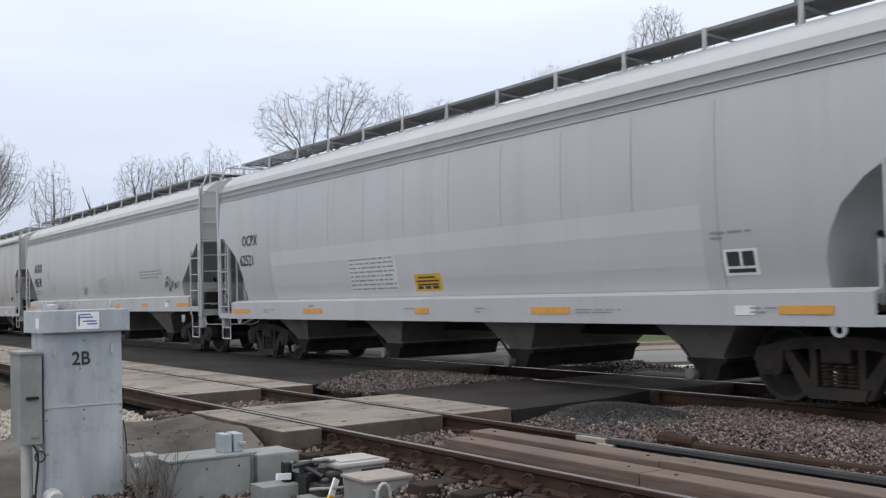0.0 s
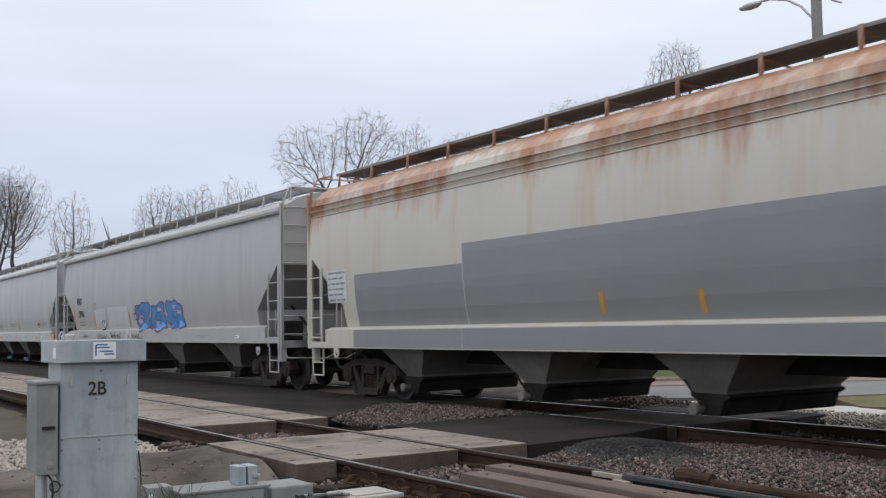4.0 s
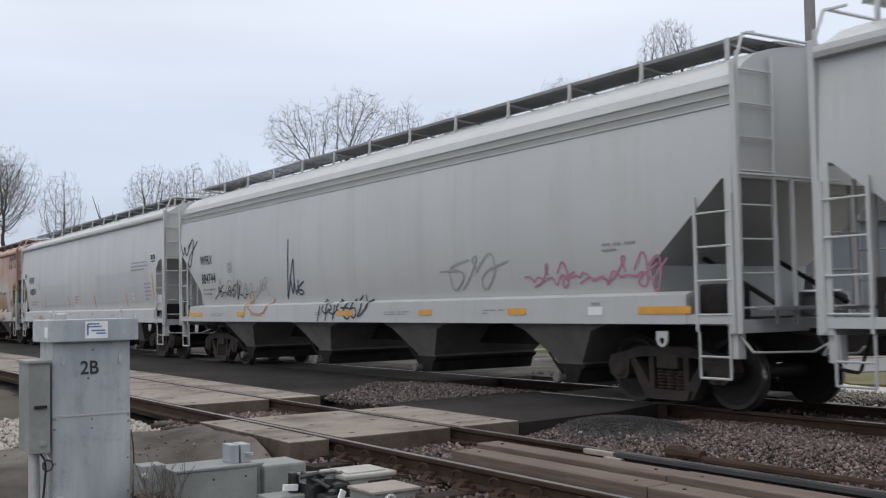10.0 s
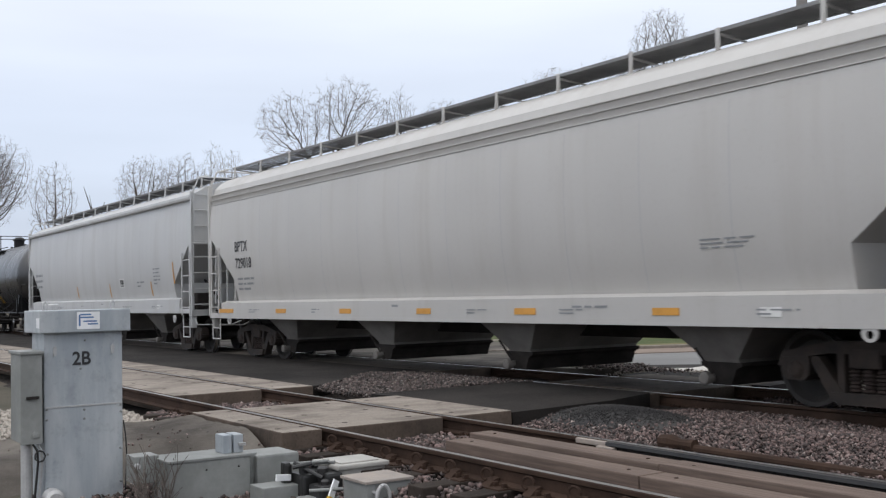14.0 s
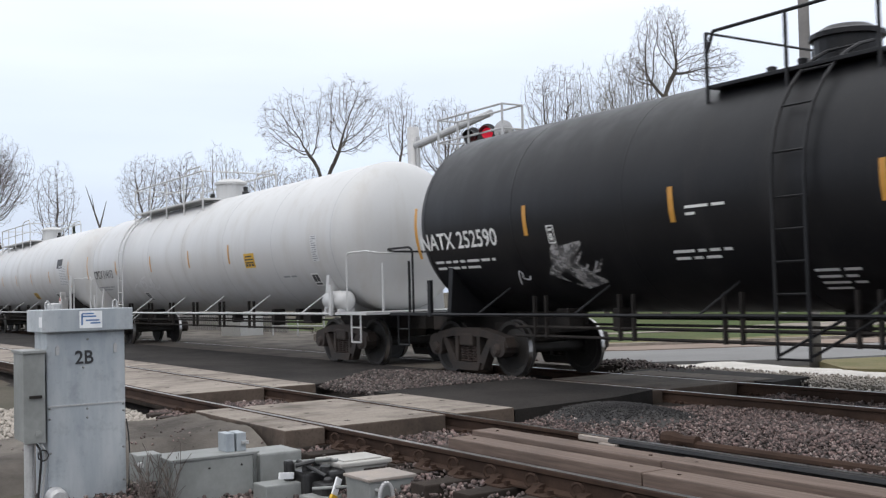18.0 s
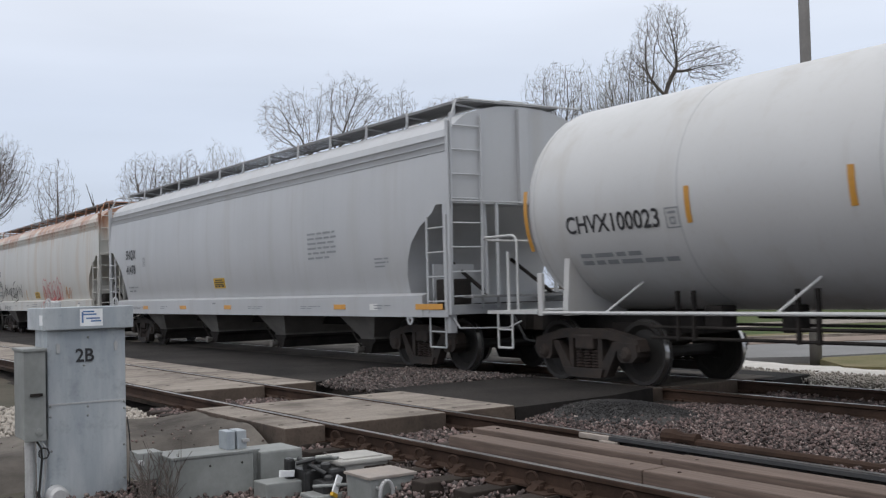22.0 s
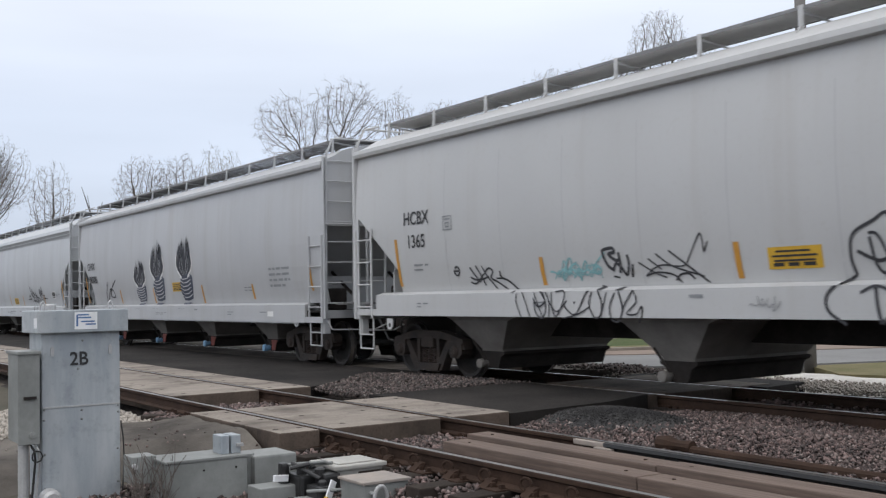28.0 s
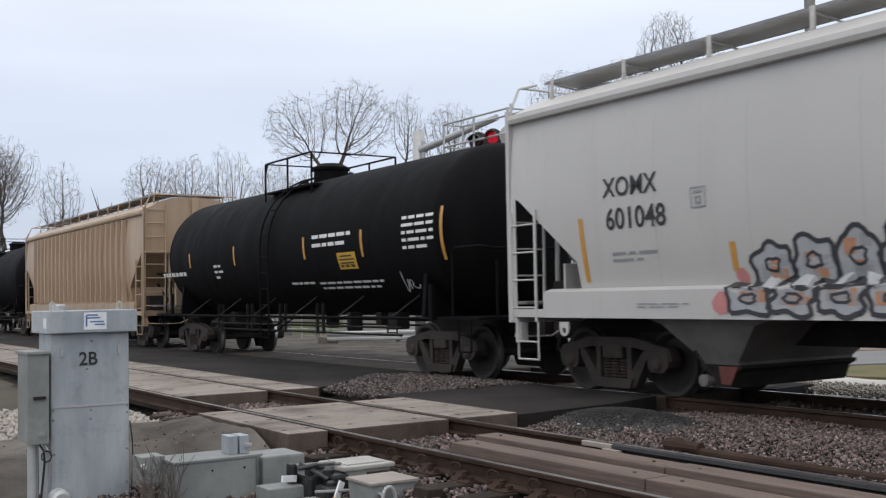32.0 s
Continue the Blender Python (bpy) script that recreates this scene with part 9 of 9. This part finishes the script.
def between(x0, x1, y0, y1):
    def f(rng, n):
        x, y = rng.uniform(x0, x1, n), rng.uniform(y0, y1, n)
        return np.stack([x, y, bed_height(x, y) + rng.uniform(-0.02, 0.03, n)], 1)
    return f


def off_mound(where):
    """Stones thin out where the black fines lie."""
    def f(rng, n):
        p = where(rng, n)
        r = np.hypot((p[:, 0] + 9.05) / 1.15, (p[:, 1] - 8.4) / 0.85)
        return p[rng.uniform(0, 1, len(p)) < np.clip((r - 0.55) * 1.5, 0.06, 1)]
    return f


stones("ballast_stones", 40000, 1, off_mound(between(-9.85, -2.5, 6.75, 10.35)), 0.0195, stone, "grey and reddish crushed ballast between the tracks")
stones("ballast_stones", 9000, 2, between(-9.8, -4.0, 5.15, 6.5), 0.025, stone, "brown ballast between the near rails")
def ragged(rng, n):
    x, y = rng.uniform(-10.2, 1.0, n), rng.uniform(1.8, 5.05, n)
    edge = 2.3 + 0.35 * np.sin(x * 1.3) + 0.2 * np.sin(x * 3.7 + 1) + rng.normal(0, 0.25, n) + np.clip((x + 6) * 0.25, 0, 1.4)
    x, y = x[y > edge], y[y > edge]
    return np.stack([x, y, bed_height(x, y) + rng.uniform(-0.02, 0.03, len(x))], 1)


stones("ballast_stones", 22000, 3, ragged, 0.024, stone, "brown ballast around the switch machine")
stones("ballast_stones", 2600, 4, between(-14.75, -12.4, 4.7, 6.5), 0.032, stone, "ballast between the crossing panels")
stones("ballast_stones", 3000, 5, between(-9.8, -3.0, 10.6, 12.0), 0.030, stone, "dark ballast between the far rails")


def fines_mound():
    """A low mound of black fines at the ends of the footway."""
    bm = bmesh.new()
    nu, nv, g = 30, 24, []
    for i in range(nu + 1):
        row = []
        for j in range(nv + 1):
            x, y = -10.0 + 2.6 * i / nu, 7.0 + 2.7 * j / nv
            r = math.hypot((x + 9.05) / 1.15, (y - 8.4) / 0.9)
            z = bed_height(x, y) - 0.05 + 0.10 * math.exp(-r ** 4) + 0.02 * noise.noise((x * 5, y * 5, 2)) + 0.012 * noise.noise((x * 19, y * 19, 4))
            row.append(bm.verts.new((x, y, float(z))))
        g.append(row)
    for i in range(nu):
        for j in range(nv):
            bm.faces.new((g[i][j], g[i + 1][j], g[i + 1][j + 1], g[i][j + 1]))
    tagged(part("fines_mound", bm, fines, None, smooth=True), "low mound of black fines in the ballast", "ballast", kind="structure")


fines_mound()


def on_mound(rng, n):
    a, r = rng.uniform(0, 6.283, n), np.abs(rng.normal(0, 0.62, n))
    x, y = -9.05 + 1.1 * r * np.cos(a), 8.4 + 0.85 * r * np.sin(a)
    keep = y > 7.05
    x, y, r = x[keep], y[keep], r[keep]
    return np.stack([x, y, bed_height(x, y) - 0.045 + 0.10 * np.exp(-r ** 4) + rng.uniform(-0.01, 0.012, len(x))], 1)


stones("cinders", 9000, 12, on_mound, 0.0105, fines, "black fine cinders heaped in the ballast")


def heap(rng, n):
    x, y = rng.uniform(-16.6, -12.9, n), rng.uniform(7.5, 10.4, n)
    keep = (x > -14.9 - (y - 7.35) * 0.87) & (x < -13.2)
    x, y = x[keep], y[keep]
    return np.stack([x, y, -0.015 + 0.05 * np.exp(-((y - 9.2) / 0.9) ** 2) + rng.uniform(-0.03, 0.03, len(x))], 1)


stones("ballast_stones", 11000, 6, heap, 0.024, grey_stone, "heap of ballast between road and footway")
pale = mottled("pale_limestone", (0.46, 0.42, 0.37), (0.33, 0.30, 0.265), 4, 30, 0.95, 0.4)


def left_rocks(rng, n):
    x, y = rng.uniform(-17.0, -12.6, n), rng.uniform(1.2, 4.7, n)
    keep = np.interp(4.5 - y, (0, 0.9, 1.7, 2.6, 3.4), (-12.8, -13.2, -13.4, -13.2, -12.8)) > x
    x, y = x[keep], y[keep]
    return np.stack([x, y, -0.20 + rng.uniform(-0.03, 0.03, len(x))], 1)


stones("pale_stones", 7000, 7, left_rocks, 0.036, pale, "pale buff crushed stone beside the footway ramp")


def far_edge(rng, n):
    x, y = rng.uniform(-16.5, -5.0, n), rng.uniform(13.1, 14.4, n)
    return np.stack([x, y, -0.08 + rng.uniform(-0.03, 0.04, n)], 1)


stones("pale_stones", 9000, 8, far_edge, 0.024, pale, "white broken stone along the far track")


def far_heap(rng, n):
    x, y = rng.normal(-14.6, 0.8, n), rng.normal(13.35, 0.22, n)
    return np.stack([x, y, 0.0 + 0.05 * np.exp(-((x + 14.6) / 0.8) ** 2) + rng.uniform(-0.03, 0.03, n)], 1)


stones("ballast_stones", 900, 9, far_heap, 0.03, grey_stone, "low heap of grey stone beyond the far track")


def ramp():
    """The footway's asphalt ramp up to the near panels, rounded off at its sides."""
    bm = bmesh.new()
    nu, nv = 50, 44
    grid = []
    for i in range(nu + 1):
        v = i / nu
        lx, ly = np.interp(v, (0, 0.2, 0.4, 0.6, 0.8, 1), (-12.75, -13.2, -13.4, -13.2, -12.8, -12.2)), 4.52 - 4.3 * v
        rx, ry = np.interp(v, (0, 0.2, 0.4, 0.6, 0.8, 1), (-9.95, -10.45, -10.8, -10.75, -10.5, -10.0)), 4.50 - 3.5 * v
        row = []
        for j in range(nv + 1):
            u = j / nv
            x, y = lx + (rx - lx) * u, ly + (ry - ly) * u
            edge = max(0.0, 1 - (1 - u) / 0.28)
            left = max(0.0, 1 - u / 0.12)
            z = 0.03 - 0.30 * v ** 0.8 - 0.26 * edge ** 1.6 - 0.12 * left + 0.02 * noise.noise((x * 2, y * 2, 0)) + 0.012 * noise.noise((x * 9, y * 9, 3))
            row.append(bm.verts.new((float(x), float(y), float(z))))
        grid.append(row)
    for i in range(nu):
        for j in range(nv):
            bm.faces.new((grid[i][j], grid[i + 1][j], grid[i + 1][j + 1], grid[i][j + 1]))
    bmesh.ops.recalc_face_normals(bm, faces=bm.faces)
    tagged(part("footway_ramp", bm, grey_asphalt, None, smooth=True), "rounded grey asphalt ramp up to the crossing panels", "pavement", kind="structure")


ramp()


def on_ramp(rng, n):
    v, u = rng.uniform(0, 0.55, n), rng.beta(2.0, 0.9, n)
    lx, ly = np.interp(v, (0, 0.2, 0.4, 0.6), (-12.75, -13.2, -13.4, -13.2)), 4.52 - 4.3 * v
    rx, ry = np.interp(v, (0, 0.2, 0.4, 0.6), (-9.95, -10.45, -10.8, -10.75)), 4.50 - 3.5 * v
    edge, left = np.clip(1 - (1 - u) / 0.28, 0, 1), np.clip(1 - u / 0.12, 0, 1)
    z = 0.03 - 0.30 * v ** 0.8 - 0.26 * edge ** 1.6 - 0.12 * left
    return np.stack([lx + (rx - lx) * u, ly + (ry - ly) * u, z + 0.004], 1)


stones("loose_grit", 120, 10, on_ramp, 0.016, stone, "loose grit and small stones on the ramp")


# ---- what moves: the whole train rolls past, its wheels turning ----
def motions():
    def gone(t):
        rows = [(0, -0.00), (4, 63.68), (8, 127.40), (12, 191.23), (16, 255.22), (20, 319.30), (24, 383.41), (28, 447.57), (32, 511.81)]
        for (t0, s0), (t1, s1) in zip(rows, rows[1:]):
            if t <= t1:
                return s0 + (s1 - s0) * (t - t0) / (t1 - t0)
        return rows[-1][1]

    for c in train:
        walk(c.ob, [(t, pose(c.u + gone(t), TRACK, 0)) for t in range(0, 33, 4)])
    steps = [k / FPS for k in range(int(32 * FPS) + 1)]
    for side in (-1, 1):
        sets = [w for w in wheelsets if (w.matrix_basis.translation.x > 0) == (side > 0)]
        place = sets[0].matrix_basis.translation.copy()
        walk(sets[0], [(t, pose(place.x, place.y, place.z, 0, math.degrees(gone(t) / 0.457) % 360, 0)) for t in steps])
        keys = sets[0].animation_data
        for w in sets[1:]:
            w.rotation_mode = "QUATERNION"
            w.animation_data_create()
            w.animation_data.action = keys.action
            w.animation_data.action_slot = keys.action_slot


motions()
